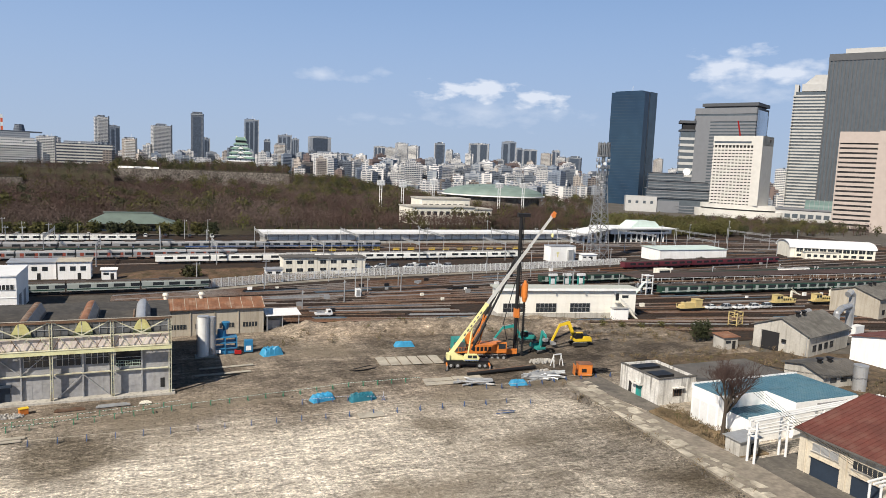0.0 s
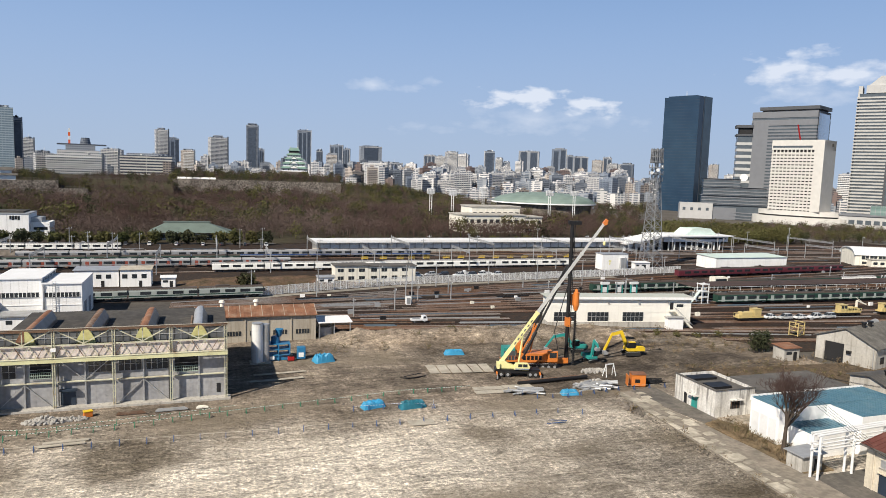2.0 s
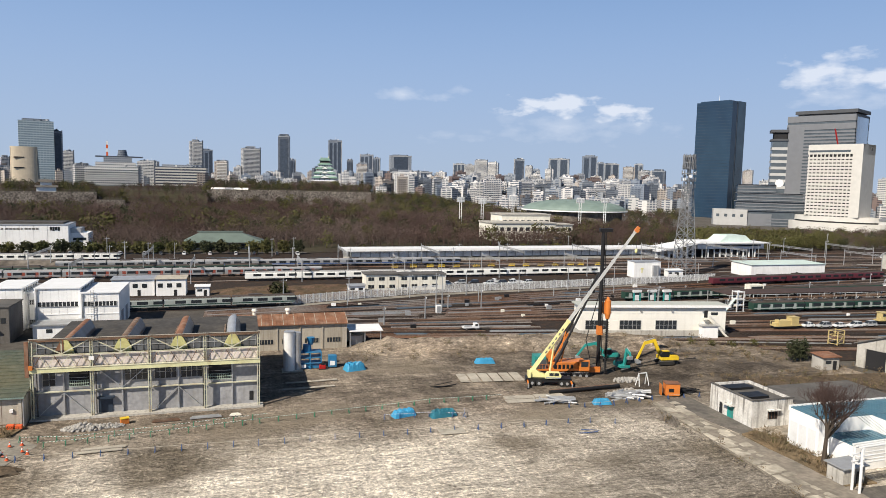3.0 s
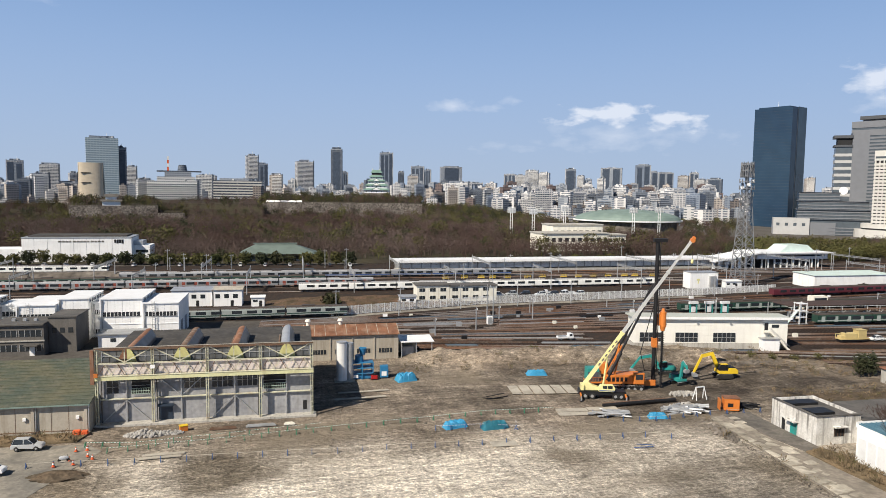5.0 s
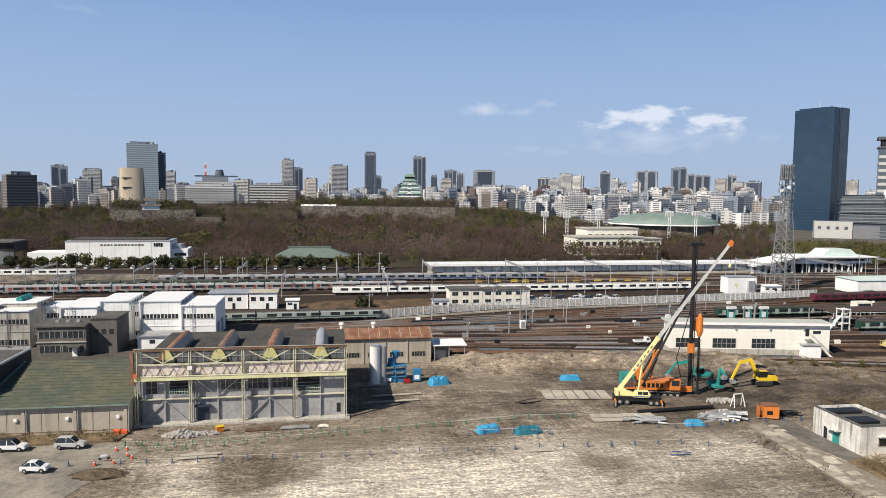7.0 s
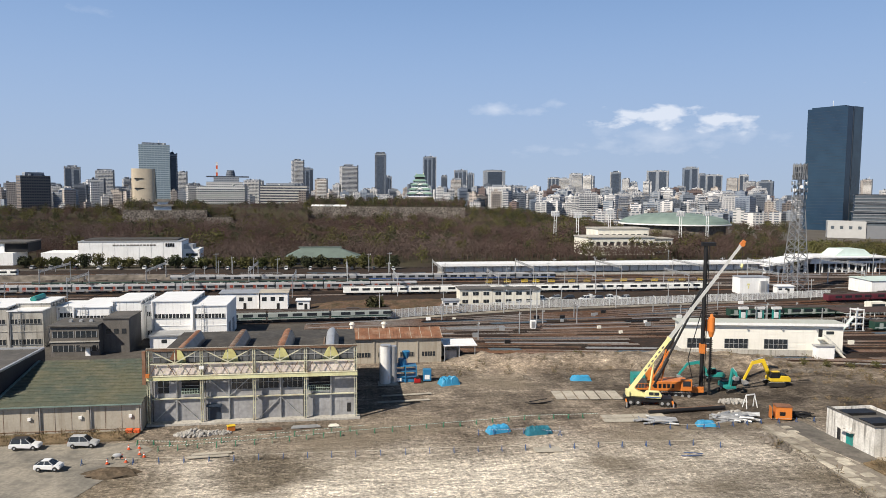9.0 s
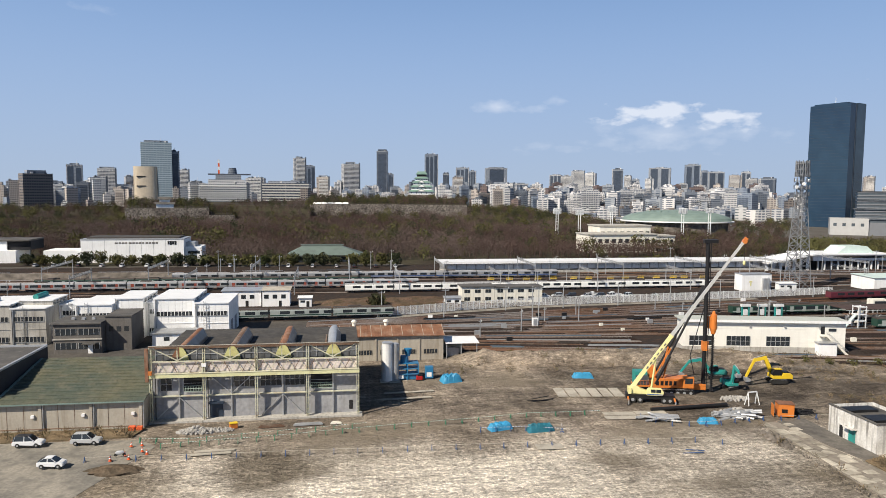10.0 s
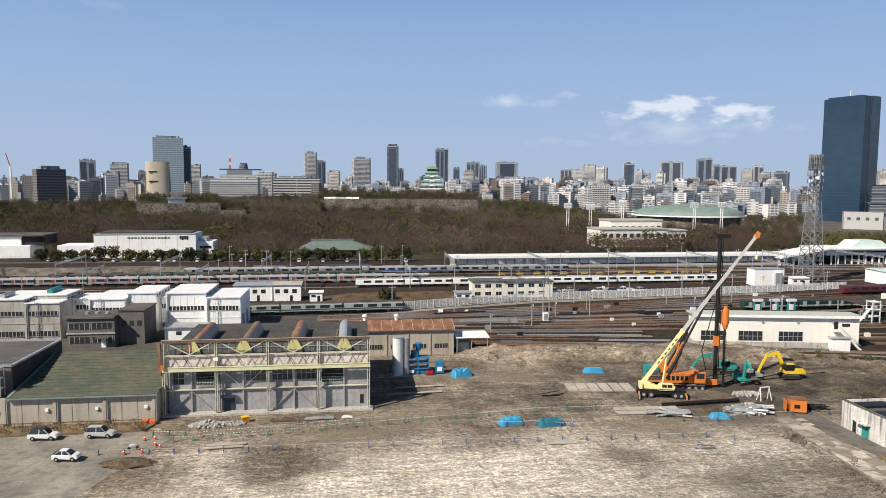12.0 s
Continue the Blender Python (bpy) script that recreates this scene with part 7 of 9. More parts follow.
def pipe_rack():
    t = thing("pipe_rack", 79, -55.2, 0, 4, "white steel pipe rack on frame posts", "pipe rack")
    for x in (0, 6.9, 15, 23):
        for y in (0, 1.2):
            part("post", tube(B(), (x, y, 0), (x, y, 6.6), 0.2, n=10), M_WHITESTEEL, t)
        for z in (4.2, 5.2, 6.5):
            part("crossbar", beam(B(), (x, -0.3, z), (x, 1.5, z), 0.22), M_WHITESTEEL, t)
    for y, z in ((0, 6.75), (0.6, 6.75), (1.2, 6.75), (0.1, 5.4), (1.1, 5.4), (0.2, 4.4), (1.0, 4.4)):
        part("pipe", tube(B(), (-0.4, y, z), (31, y, z), 0.17 if z > 6 else 0.12, n=8), M_WHITESTEEL, t)
    s = thing("pipe_rack", 79.5, -74, 0, 4, "white pipe trestle beside the red-roofed works", "pipe rack")
    for x in (0, 5):
        for y in (0, 1.4):
            part("post", tube(B(), (x, y, 0), (x, y, 5.2), 0.16, n=8), M_WHITESTEEL, s)
    for y in (0, 0.7, 1.4):
        part("pipe", tube(B(), (-0.4, y, 5.3), (9, y, 5.3), 0.16, n=8), M_WHITESTEEL, s)


def red_works():
    t = thing("works_building", 84, -58.4, 0, 0, "cream works building with a red-brown sheet roof", "building")
    L, D, h, r = 34, 28, 6.3, 10.0
    bar("wall", t, M_WORKSCREAM, 0, 0.3, -L, 0, 0, h, "cream rendered side wall")
    bar("wall", t, M_WORKSCREAM, D - 0.3, D, -L, 0, 0, h)
    part("gable_wall", prism(B(), [(0.31, 0), (D - 0.31, 0), (D - 0.31, h), (D / 2, r - 0.2), (0.31, h)], -0.3, 0, "y"), M_WORKSCREAM, t)
    part("roof", prism(B(), [(-0.7, h - 0.1), (D / 2, r), (D + 0.7, h - 0.1), (D + 0.7, h + 0.1), (D / 2, r + 0.2), (-0.7, h + 0.1)], -L, 0.5, "y"), M_REDROOF, t, "red-brown corrugated roof")
    for k in range(40):
        y = 0.3 - k * 0.85
        part("roof_rib", beam(B(), (-0.7, y, h + 0.13), (D / 2, y, r + 0.23), 0.1), M_REDROOF, t)
    bar("gutter", t, M_DARKROOF, -0.9, -0.71, -L, 0.5, h - 0.2, h + 0.02)
    for k in range(5):
        y = -2.2 - k * 6.3
        w = bar("window", t, M_GLASS if k else M_STEEL, -0.06, -0.005, y - 4.2, y, 3.9, 5.0)
        for j in range(7 if k else 4):
            bar("mullion", w, M_WORKSCREAM, -0.1, -0.062, y - 4.2 + j * (0.7 if k else 1.4) - 0.035, y - 4.2 + j * (0.7 if k else 1.4) + 0.035, 3.9, 5.0)
        bar("roller_door", t, M_NAVY, -0.08, -0.005, y - 4.4, y, 0, 3.0, "dark navy roller door")
        bar("door_hood", t, M_WORKSCREAM, -0.35, -0.09, y - 4.6, y + 0.2, 3.02, 3.16)
        bar("window_sill", w, M_CONC, -0.2, -0.062, y - 4.3, y + 0.1, 3.78, 3.89)
        part("drainpipe", tube(B(), (-0.15, y + 0.9, 0), (-0.15, y + 0.9, h - 0.2), 0.08, n=8), M_WORKSCREAM, t)


def gable_shed(x, y, turn, L, W, h, r, wall, roof, label, opening=True):
    """A gabled shed: its gable front runs along local y at x = 0, its ridge along local x."""
    t = thing("workshop_shed", x, y, 0, turn, label, "shed")
    part("gable_wall", prism(B(), [(0, 0), (W, 0), (W, h + 0.6), (W / 2, r), (0, h)], 0, 0.3, "x"), wall, t)
    part("gable_wall", prism(B(), [(0, 0), (W, 0), (W, h + 0.6), (W / 2, r), (0, h)], L - 0.3, L, "x"), wall, t)
    bar("wall", t, wall, 0.31, L - 0.31, 0, 0.3, 0, h)
    bar("wall", t, wall, 0.31, L - 0.31, W - 0.3, W, 0, h + 0.6)
    part("roof", prism(B(), [(-0.6, h - 0.15), (W / 2, r + 0.05), (W + 0.6, h + 0.4), (W + 0.6, h + 0.6), (W / 2, r + 0.28), (-0.6, h + 0.08)], -0.5, L + 0.4, "x"), roof, t, "grey corrugated roof")
    for k in range(int(L / 0.9)):
        part("roof_rib", beam(B(), (k * 0.9, -0.6, h + 0.1), (k * 0.9, W / 2, r + 0.3), 0.09), roof, t)
    if opening:
        bar("doorway", t, M_DARK, -0.05, -0.005, W - 6.6, W - 2.2, 0, 4.6, "dark open doorway")
        bar("door_leaf", t, wall, -0.25, -0.06, W - 2.1, W - 0.4, 0, 4.7)
        bar("side_door", t, wall, -0.08, -0.005, 1.5, 4.4, 0, 2.8)
        bar("wall_box", t, M_BLACK, -0.5, -0.01, 5.4, 6.4, 2.6, 3.3)
        for q in range(1, 6):
            bar("wall_joint", t, M_CONC, -0.03, -0.004, q * W / 6 - 0.03, q * W / 6 + 0.03, 4.9, 5.1)
        bar("gable_band", t, M_CONC, -0.06, -0.004, 0.2, W - 0.2, 4.72, 4.84)
        part("drainpipe", tube(B(), (-0.2, 0.5, 0), (-0.2, 0.5, h), 0.09, n=8), M_STEEL, t)
    for k in range(2):
        v = part("roof_vent", tube(B(), (L * 0.3 + k * 3, W * 0.45, r - 0.3), (L * 0.3 + k * 3, W * 0.45, r + 0.9), 0.45, n=12), M_BLACK, t)
        part("vent_cap", tube(B(), (L * 0.3 + k * 3, W * 0.45, r + 0.9), (L * 0.3 + k * 3, W * 0.45, r + 1.2), 0.7, n=12), M_BLACK, v)
    for k in range(4):
        bar("window", t, M_GLASS, 2 + k * 3, 3.8 + k * 3, -0.05, -0.005, 1.2, 2.8)
    bar("skylight", t, M_WHITEROOF, 3, 7, W * 0.2, W * 0.2 + 0.9, h + (r - h) * 0.46, h + (r - h) * 0.5)
    return t


def ducts():
    t = thing("dust_extractor", 156, -6, 0, 10, "silver dust extraction ducts with a chimney", "plant")
    def run(pts, r):
        for k, (a, b) in enumerate(zip(pts, pts[1:])):
            part("duct", tube(B(), a, b, r, n=12), M_STEEL, t)
            if k:
                part("elbow", blob(B(), Matrix.Translation(a) @ Matrix.Scale(r * 1.02, 4), 2, 0.0), M_STEEL, t)
    run([(0, 8, 4), (0, 8, 7.0), (3.5, 8, 7.6), (4, 8, 4)], 0.75)
    run([(8, 3, 4), (8, 3, 7.6), (11, 3.5, 8.6), (17, 4.5, 8.6), (17.5, 4.6, 2)], 0.85)
    run([(21, 6, 0), (21, 6, 11), (19.8, 6, 12), (18.4, 6, 11.4)], 0.85)
    bm = B()
    for k in range(4):
        for j in range(3):
            box(bm, 6 + j * 1.5, 6.12 + j * 1.5, 1 + 0.9 * k, 1.12 + 0.9 * k, 0, 4.8)
    part("frame", bm, M_WHITESTEEL, t)
    for z in (1.2, 2.4, 3.6, 4.7):
        bar("deck", t, M_WHITESTEEL, 5.9, 9.3, 0.9, 4, z, z + 0.1)
    bar("fan_box", t, M_WHITESTEEL, 18.5, 23, 3, 5, 0, 3)


paving()
ruin()
blue_roofed()
gate_hut()
pipe_rack()
red_works()
gable_shed(141, -12.4, 15, 21, 13.8, 5.0, 8.3, M_CONC, M_CORRUGATED, "old grey-beige workshop with a dark open doorway")
gable_shed(205, 16, 12, 26, 15, 6.4, 9.0, M_TANWALL, M_CORRUGATED, "beige gabled rail shed", False)
gable_shed(122.5, -31.4, 0, 12.5, 9.5, 2.7, 4.0, M_CONC, M_DARKROOF, "low grey shed with a dark roof", False)
gable_shed(152, -40, 4, 22, 24, 5.4, 8.0, M_WHITE, M_REDROOF, "white works hall with a brown door and red roof", False)
ducts()
chim = thing("flue_pipe", 129.6, -34, 0, 0, "short silver flue cylinder", "flue")
part("flue", tube(B(), (0, 0, 0), (0, 0, 5.2), 1.3, n=20), M_STEEL, chim)
part("rim", tube(B(), (0, 0, 5.2), (0, 0, 5.4), 1.4, n=20), M_STEEL, chim)


def bare_tree(x, y, h, seed, label):
    """A leafless tree: trunk, limbs, branches and fine twigs."""
    rng = random.Random(seed)
    t = thing("bare_tree", x, y, 0, 0, label, "tree")
    trunk, limbs, twigs = B(), B(), B()

    def grow(p, d, length, r, depth):
        q = p + d * length
        bm = trunk if depth == 0 else limbs if depth < 3 else twigs
        tube(bm, p, q, r, r * 0.62, 7 if depth < 2 else 3)
        if depth == 6:
            return
        for _ in range((7, 4, 3, 3, 3, 2)[depth]):
            side = Vector((rng.uniform(-1, 1), rng.uniform(-1, 1), rng.uniform(-0.1, 0.9)))
            nd = (d * 0.85 + side * (0.8 if depth else 0.6)).normalized()
            at = p + d * length * rng.uniform(0.55, 1.0) if depth else q
            grow(at, nd, length * rng.uniform(0.62, 0.82), max(0.013, r * 0.52), depth + 1)
    grow(Vector((0, 0, 0)), Vector((0.03, 0, 1)).normalized(), h * 0.22, h * 0.02, 0)
    part("trunk", trunk, M_BARK, t)
    part("limb_work", limbs, M_BARK, t)
    part("twig_work", twigs, M_TWIG, t)["kind"] = "stuff"
    return t


def leafy_tree(x, y, h, r, seed, material, label, category="tree", group="", low=0.3, n=420):
    rng = np.random.default_rng(seed)
    t = thing("tree", x, y, 0, 0, label, category, group)
    part("trunk", tube(B(), (0, 0, -0.2), (0, 0, h * 0.6), r * 0.12, r * 0.05, 7), M_BARK, t)
    tri = leaf_cloud(rng, n, r, h * (1 - low) / 2, h * (1 + low) / 2, r * 0.2, 1.0)
    v = tri.reshape(-1, 3)
    raw("crown", [tuple(p) for p in v], [(i, i + 1, i + 2) for i in range(0, len(v), 3)], material, parent=t)
    return t


bare_tree(81.4, -46.5, 20.5, 5, "large leafless tree beside the white building")
for k, (x, y, h) in enumerate(((93.5, -33.5, 12),)):
    bare_tree(x, y, h, 30 + k, "slender leafless tree among the weeds")
for k in range(4):
    leafy_tree(124.5 + k * 1.3, 7.0 + 0.3 * (k % 2), 5.9 - 0.3 * (k % 2), 1.5, 50 + k, M_LEAFDARK, "dense clipped evergreen beside the tracks", low=0.05)
small_hut(126, -1, 4.5, 3.5, 3.0, M_CONC, M_RUST, "small rusty hut beside the tracks")
for k in range(26):
    x = -172 + k * 7.9 + random.uniform(-1, 1)
    leafy_tree(x, 272.5 - (x + 146) * 0.1 + random.uniform(-1.5, 1.5), random.uniform(5.5, 8), random.uniform(3.2, 4.4), 70 + k, random.choice((M_LEAF, M_LEAFDARK, M_LEAF, M_OLIVE)), "round evergreen tree in the park's edge row", group="round trees along the park", low=0.1, n=520)
for k in range(16):
    x = 58 + k * 12 + random.uniform(-3, 3)
    leafy_tree(x, 246 + random.uniform(-2, 2), random.uniform(4, 6.5), random.uniform(2.6, 3.8), 170 + k, random.choice((M_LEAF, M_LEAFDARK, M_OLIVE)), "evergreen tree behind the station", low=0.08, n=420)
leafy_tree(9, 118, 5.5, 3.4, 99, M_LEAFDARK, "dark bush on the dry embankment", "bush", low=0.0)
for k, (x, y) in enumerate(((40, 40.8), (44, 40), (58, 42), (116, 24), (121, 22), (112, 27), (128, 22))):
    leafy_tree(x, y + 2, 1.6, 1.3, 210 + k, M_OLIVE, "low dry bush beside the tracks", "bush", low=0.0, n=120)


def embankment():
    nx, ny = 44, 10
    verts = []
    for j in range(ny + 1):
        for i in range(nx + 1):
            x, y = -14 + i * 2, 112 + j * 2.6 + max(0, (i - 10) * 0.25)
            edge = smooth(0, 2.5, j) * (1 - smooth(7.5, 10, j)) * smooth(0, 5, i) * (1 - smooth(20, 34, i))
            verts.append((x, y, 0.02 + edge * (1.7 + 0.7 * noise.noise(Vector((x * 0.25, y * 0.25, 0))))))
    faces = [(j * (nx + 1) + i, j * (nx + 1) + i + 1, (j + 1) * (nx + 1) + i + 1, (j + 1) * (nx + 1) + i) for j in range(ny) for i in range(nx)]
    raw("embankment", verts, faces, mat("brown_weeds", (0.155, 0.10, 0.068), 0.95, var=0.6, fine=1.5, c2=(0.09, 0.07, 0.045), coarse=0.2, bump=0.8, spec=0.1), "low embankment of dry brown weeds", "embankment", "structure")


embankment()
solid("retaining_wall", prism(B(), [(0, 0), (6, 0), (6, 2.6), (3, 2.6)], -330, -82, "x"), M_STONE, "sloped grey stone retaining wall beside the line", "wall", 0, 210, 0, kind="structure")


# ---- machines of the building site ----
def wheel(parent, x, y, z, r, w):
    ty = part("tyre", tube(B(), (x, y - w / 2, z), (x, y + w / 2, z), r, n=18), M_RUBBER, parent)
    part("rim", tube(B(), (x, y - w / 2 - 0.03, z), (x, y + w / 2 + 0.03, z), r * 0.5, n=12), M_STEEL, ty)
    return ty


def mobile_crane():
    """Telescopic mobile crane with a raised boom."""
    t = thing("mobile_crane", 58.2, 1.8, 0.0, -16, "cream yellow mobile crane with its telescopic boom raised", "crane")
    t.matrix_basis = pose(58.2, 1.8, 0.02, 0, 0, -16) @ Matrix.Scale(0.88, 4)
    bm = box(B(), -5.4, 5.4, -1.35, 1.35, 0.95, 1.75)
    part("chassis", bm, M_BLACK, t, "black carrier chassis", 0.06)
    for x in (-3.9, -2.3, 3.0, 4.3):
        for y in (-1.15, 1.15):
            wheel(t, x, y, 0.7, 0.7, 0.55)
    for x in (-5.0, 5.2):
        for s in (-1, 1):
            leg = part("outrigger", beam(B(), (x, s * 1.2, 1.3), (x, s * 3.3, 0.9), 0.32), M_ORANGE, t, "orange and black outrigger")
            part("jack", tube(B(), (x, s * 3.3, 0), (x, s * 3.3, 1.2), 0.14), M_STEEL, leg)
            part("pad", tube(B(), (x, s * 3.3, 0.0), (x, s * 3.3, 0.12), 0.45), M_BLACK, leg)
    up = part("superstructure", prism(B(), [(-4.2, 1.9), (1.2, 1.9), (1.2, 2.3), (-0.6, 2.5), (-2.0, 3.0), (-3.2, 3.9), (-4.2, 3.7)], -0.75, 0.75, "y"), M_CRANE, t, "cream yellow slewing superstructure", 0.05)
    bar("counterweight", up, M_CRANE, -4.9, -4.21, -1.25, 1.25, 1.95, 3.2)
    cab = part("cab", prism(B(), [(-0.9, 1.9), (2.6, 1.9), (2.9, 2.7), (2.3, 3.5), (-0.5, 3.5), (-0.9, 2.9)], -1.75, -0.8, "y"), M_CRANE, t, "cream yellow operator's cab", 0.04)
    bar("cab_window", cab, M_GLASS, 0.0, 1.0, -1.79, -1.755, 2.6, 3.3)
    bar("cab_window", cab, M_GLASS, 1.15, 2.2, -1.79, -1.755, 2.6, 3.3)
    part("windscreen", prism(B(), [(2.72, 2.75), (2.95, 2.75), (2.4, 3.45), (2.2, 3.45)], -1.7, -0.85, "y"), M_GLASS, cab)
    bar("side_stripe", cab, M_STRIPEBLUE, -0.8, 2.6, -1.785, -1.755, 2.05, 2.25)
    bar("deck", t, M_BLACK, -5.3, 5.3, -1.38, 1.38, 1.76, 1.88)
    # boom: three sections along one line
    inv = t.matrix_basis.inverted()
    a = inv @ Vector((54.9, 2.7, 3.0))
    b = inv @ Vector((73.1, -5.2, 33.0))
    d = b - a
    for k, (f0, f1, w, h, m, label) in enumerate(((-0.02, 0.36, 0.7, 0.85, M_CRANE, "cream yellow boom base section"), (0.36, 0.56, 0.6, 0.74, M_BOOM, "silver boom section"), (0.56, 0.78, 0.52, 0.64, M_BOOM, "silver boom section"), (0.78, 0.985, 0.44, 0.55, M_BOOM, "silver boom section"))):
        s = part("boom_section", beam(B(), a + d * f0, a + d * f1, w, h), m, t, label)
        part("boom_collar", beam(B(), a + d * (f1 - 0.008), a + d * (f1 + 0.004), w + 0.16, h + 0.16), m, s)
    n = Vector((0, -0.55, 0))
    for k in range(6):
        p = a + d * (0.13 + k * 0.032)
        part("sign_bar", beam(B(), p + n * 0.75, p + d * 0.016 + n * 0.75, 0.06, 0.26), M_BROWNCONC, t, "dark bar in place of lettering")
    head = part("boom_head", beam(B(), a + d * 0.985, a + d * 1.015, 0.65, 0.75), M_ORANGE, t, "orange boom head")
    sh = part("sheave", tube(B(), b + Vector((-0.1, -0.5, -0.3)), b + Vector((-0.1, 0.5, -0.3)), 0.5, n=14), M_ORANGE, head)
    part("hoist_rope", tube(B(), b, b + Vector((0, 0, -4.6)), 0.04, n=6), M_BLACK, head)
    part("hook_block", blob(B(), Matrix.Translation(b + Vector((0, 0, -5.0))) @ Matrix.Diagonal((0.35, 0.25, 0.6, 1)), 1, 0.0), M_CRANE, head, "yellow hook block")
    part("luffing_cylinder", tube(B(), Vector((0.2, 0, 2.2)), a + d * 0.2 + Vector((0.4, 0, -0.4)), 0.22), M_CRANE, t)
    return t


def piling_rig():
    """Crawler piling rig with a tall black leader, back stays and an earth auger."""
    t = thing("piling_rig", 66.0, 7.6, 0.0, -9, "orange crawler piling rig with a tall black leader mast", "piling rig")
    for s in (-1.9, 1.9):
        tr = part("crawler", prism(B(), [(-4.6, 0.5), (-4.1, 0.0), (3.4, 0.0), (3.9, 0.5), (3.4, 1.05), (-4.1, 1.05)], s - 0.4, s + 0.4, "y"), M_BLACK, t, "steel crawler track")
        for k in range(14):
            bar("track_shoe", tr, M_STEEL, -4.2 + k * 0.56, -3.8 + k * 0.56, s - 0.45, s + 0.45, 1.06, 1.12)
        for k in range(6):
            part("roller", tube(B(), (-3.7 + k * 1.35, s - 0.46, 0.42), (-3.7 + k * 1.35, s + 0.46, 0.42), 0.32, n=10), M_STEEL, tr)
    body = part("body", box(B(), -4.6, 3.4, -1.7, 1.7, 1.3, 3.3), M_ORANGE, t, "orange machine house", 0.08)
    cab = part("cab", box(B(), 1.4, 3.6, -2.5, -1.71, 1.5, 3.9), M_ORANGE, t, "orange operator's cab", 0.05)
    bar("cab_window", cab, M_GLASS, 1.7, 3.3, -2.54, -2.505, 2.5, 3.6)
    bar("cab_window", cab, M_GLASS, 3.61, 3.64, -2.4, -1.8, 2.3, 3.7)
    for k in range(5):
        bar("louvre", body, M_BLACK, -4.0 + k * 0.9, -3.4 + k * 0.9, -1.74, -1.705, 1.9, 2.8)
    deck = bar("rear_platform", t, M_ORANGE, -8.4, -4.61, -1.6, 1.6, 1.5, 1.8, "orange rear platform")
    bar("power_pack", t, M_TEAL, -8.3, -5.8, -1.4, 1.2, 1.81, 4.6, "teal power pack with dark front")
    bar("power_pack_front", t, M_DARKCLAD, -8.2, -5.9, -1.46, -1.405, 1.9, 3.9)
    for k in range(7):
        part("railing_post", beam(B(), (-8.4 + k * 0.62, -1.6, 1.8), (-8.4 + k * 0.62, -1.6, 2.8), 0.06), M_ORANGE, deck)
    part("railing", beam(B(), (-8.4, -1.6, 2.8), (-4.6, -1.6, 2.8), 0.07), M_ORANGE, deck)
    bar("winch_house", t, M_ORANGE, -5.2, -3.9, -0.9, 0.9, 3.31, 5.6)
    gan = part("gantry", beam(B(), (-2.4, -1.1, 3.3), (-1.0, -0.8, 9.5), 0.25), M_ORANGE, t, "orange A-frame gantry")
    part("gantry_leg", beam(B(), (-2.4, 1.1, 3.3), (-1.0, 0.8, 9.5), 0.25), M_ORANGE, gan)
    part("gantry_leg", beam(B(), (-4.4, -1.1, 3.3), (-1.0, -0.8, 9.5), 0.2), M_ORANGE, gan)
    # leader mast
    X = 6.3
    mast = part("leader", tube(B(), (X, 0, 0.6), (X, 0, 31.8), 0.42, n=14), M_BLACK, t, "black leader mast")
    for s in (-0.55, 0.55):
        part("guide_rail", tube(B(), (X + 0.45, s, 0.8), (X + 0.45, s, 31.6), 0.1, n=6), M_BLACK, mast)
    for k in range(20):
        part("rail_clamp", beam(B(), (X, -0.6, 1.5 + k * 1.55), (X + 0.5, 0.6, 1.5 + k * 1.55), 0.12), M_BLACK, mast)
    part("mast_head", box(B(), X - 0.9, X + 1.9, -0.5, 0.5, 31.5, 32.3), M_BLACK, mast)
    part("mast_foot", box(B(), 3.4, X + 0.4, -0.6, 0.6, 0.7, 1.9), M_ORANGE, mast)
    for s in (-1.5, 1.5):
        st = part("back_stay", tube(B(), (-4.2, s, 2.2), (X - 0.5, s * 0.35, 22.5), 0.24, n=10), M_BLACK, t, "black telescopic back stay")
        part("stay_sleeve", tube(B(), (-4.2, s, 2.2), (-1.2, s * 0.84, 8.0), 0.33, n=10), M_BLACK, st)
    # auger
    A = X + 1.7
    drive = part("auger_drive", tube(B(), (A, 0, 13.5), (A, 0, 16.6), 0.68, n=14), M_ORANGE, t, "orange auger drive head")
    part("drive_cap", tube(B(), (A, 0, 16.6), (A, 0, 17.3), 0.45, 0.25, n=12), M_ORANGE, drive)
    part("drive_collar", tube(B(), (A, 0, 12.5), (A, 0, 13.5), 0.4, 0.66, n=12), M_ORANGE, drive)
    bar("drive_slide", drive, M_ORANGE, X + 0.5, A - 0.5, -0.4, 0.4, 13.7, 16.2)
    rod = part("auger_rod", tube(B(), (A, 0, 0.2), (A, 0, 12.5), 0.22, n=10), M_BLACK, t, "dark auger rod with screw flights")
    for k in range(28):
        z = 0.4 + k * 0.42
        part("flight", tube(B(), (A, 0, z), (A + 0.05, 0, z + 0.1), 0.45, n=10), M_BLACK, rod)
    bar("lower_guide", t, M_ORANGE, X - 0.5, X + 0.6, -0.6, 0.6, 9.0, 11.0, "orange rod guide on the leader")
    part("hose", tube(B(), (X - 3.2, -0.8, 8), (X - 0.5, -0.3, 18), 0.09, n=6), M_BLACK, t)
    part("hose", tube(B(), (X - 3.2, -0.8, 8), (X - 2.2, -0.8, 4), 0.09, n=6), M_BLACK, t)
    return t


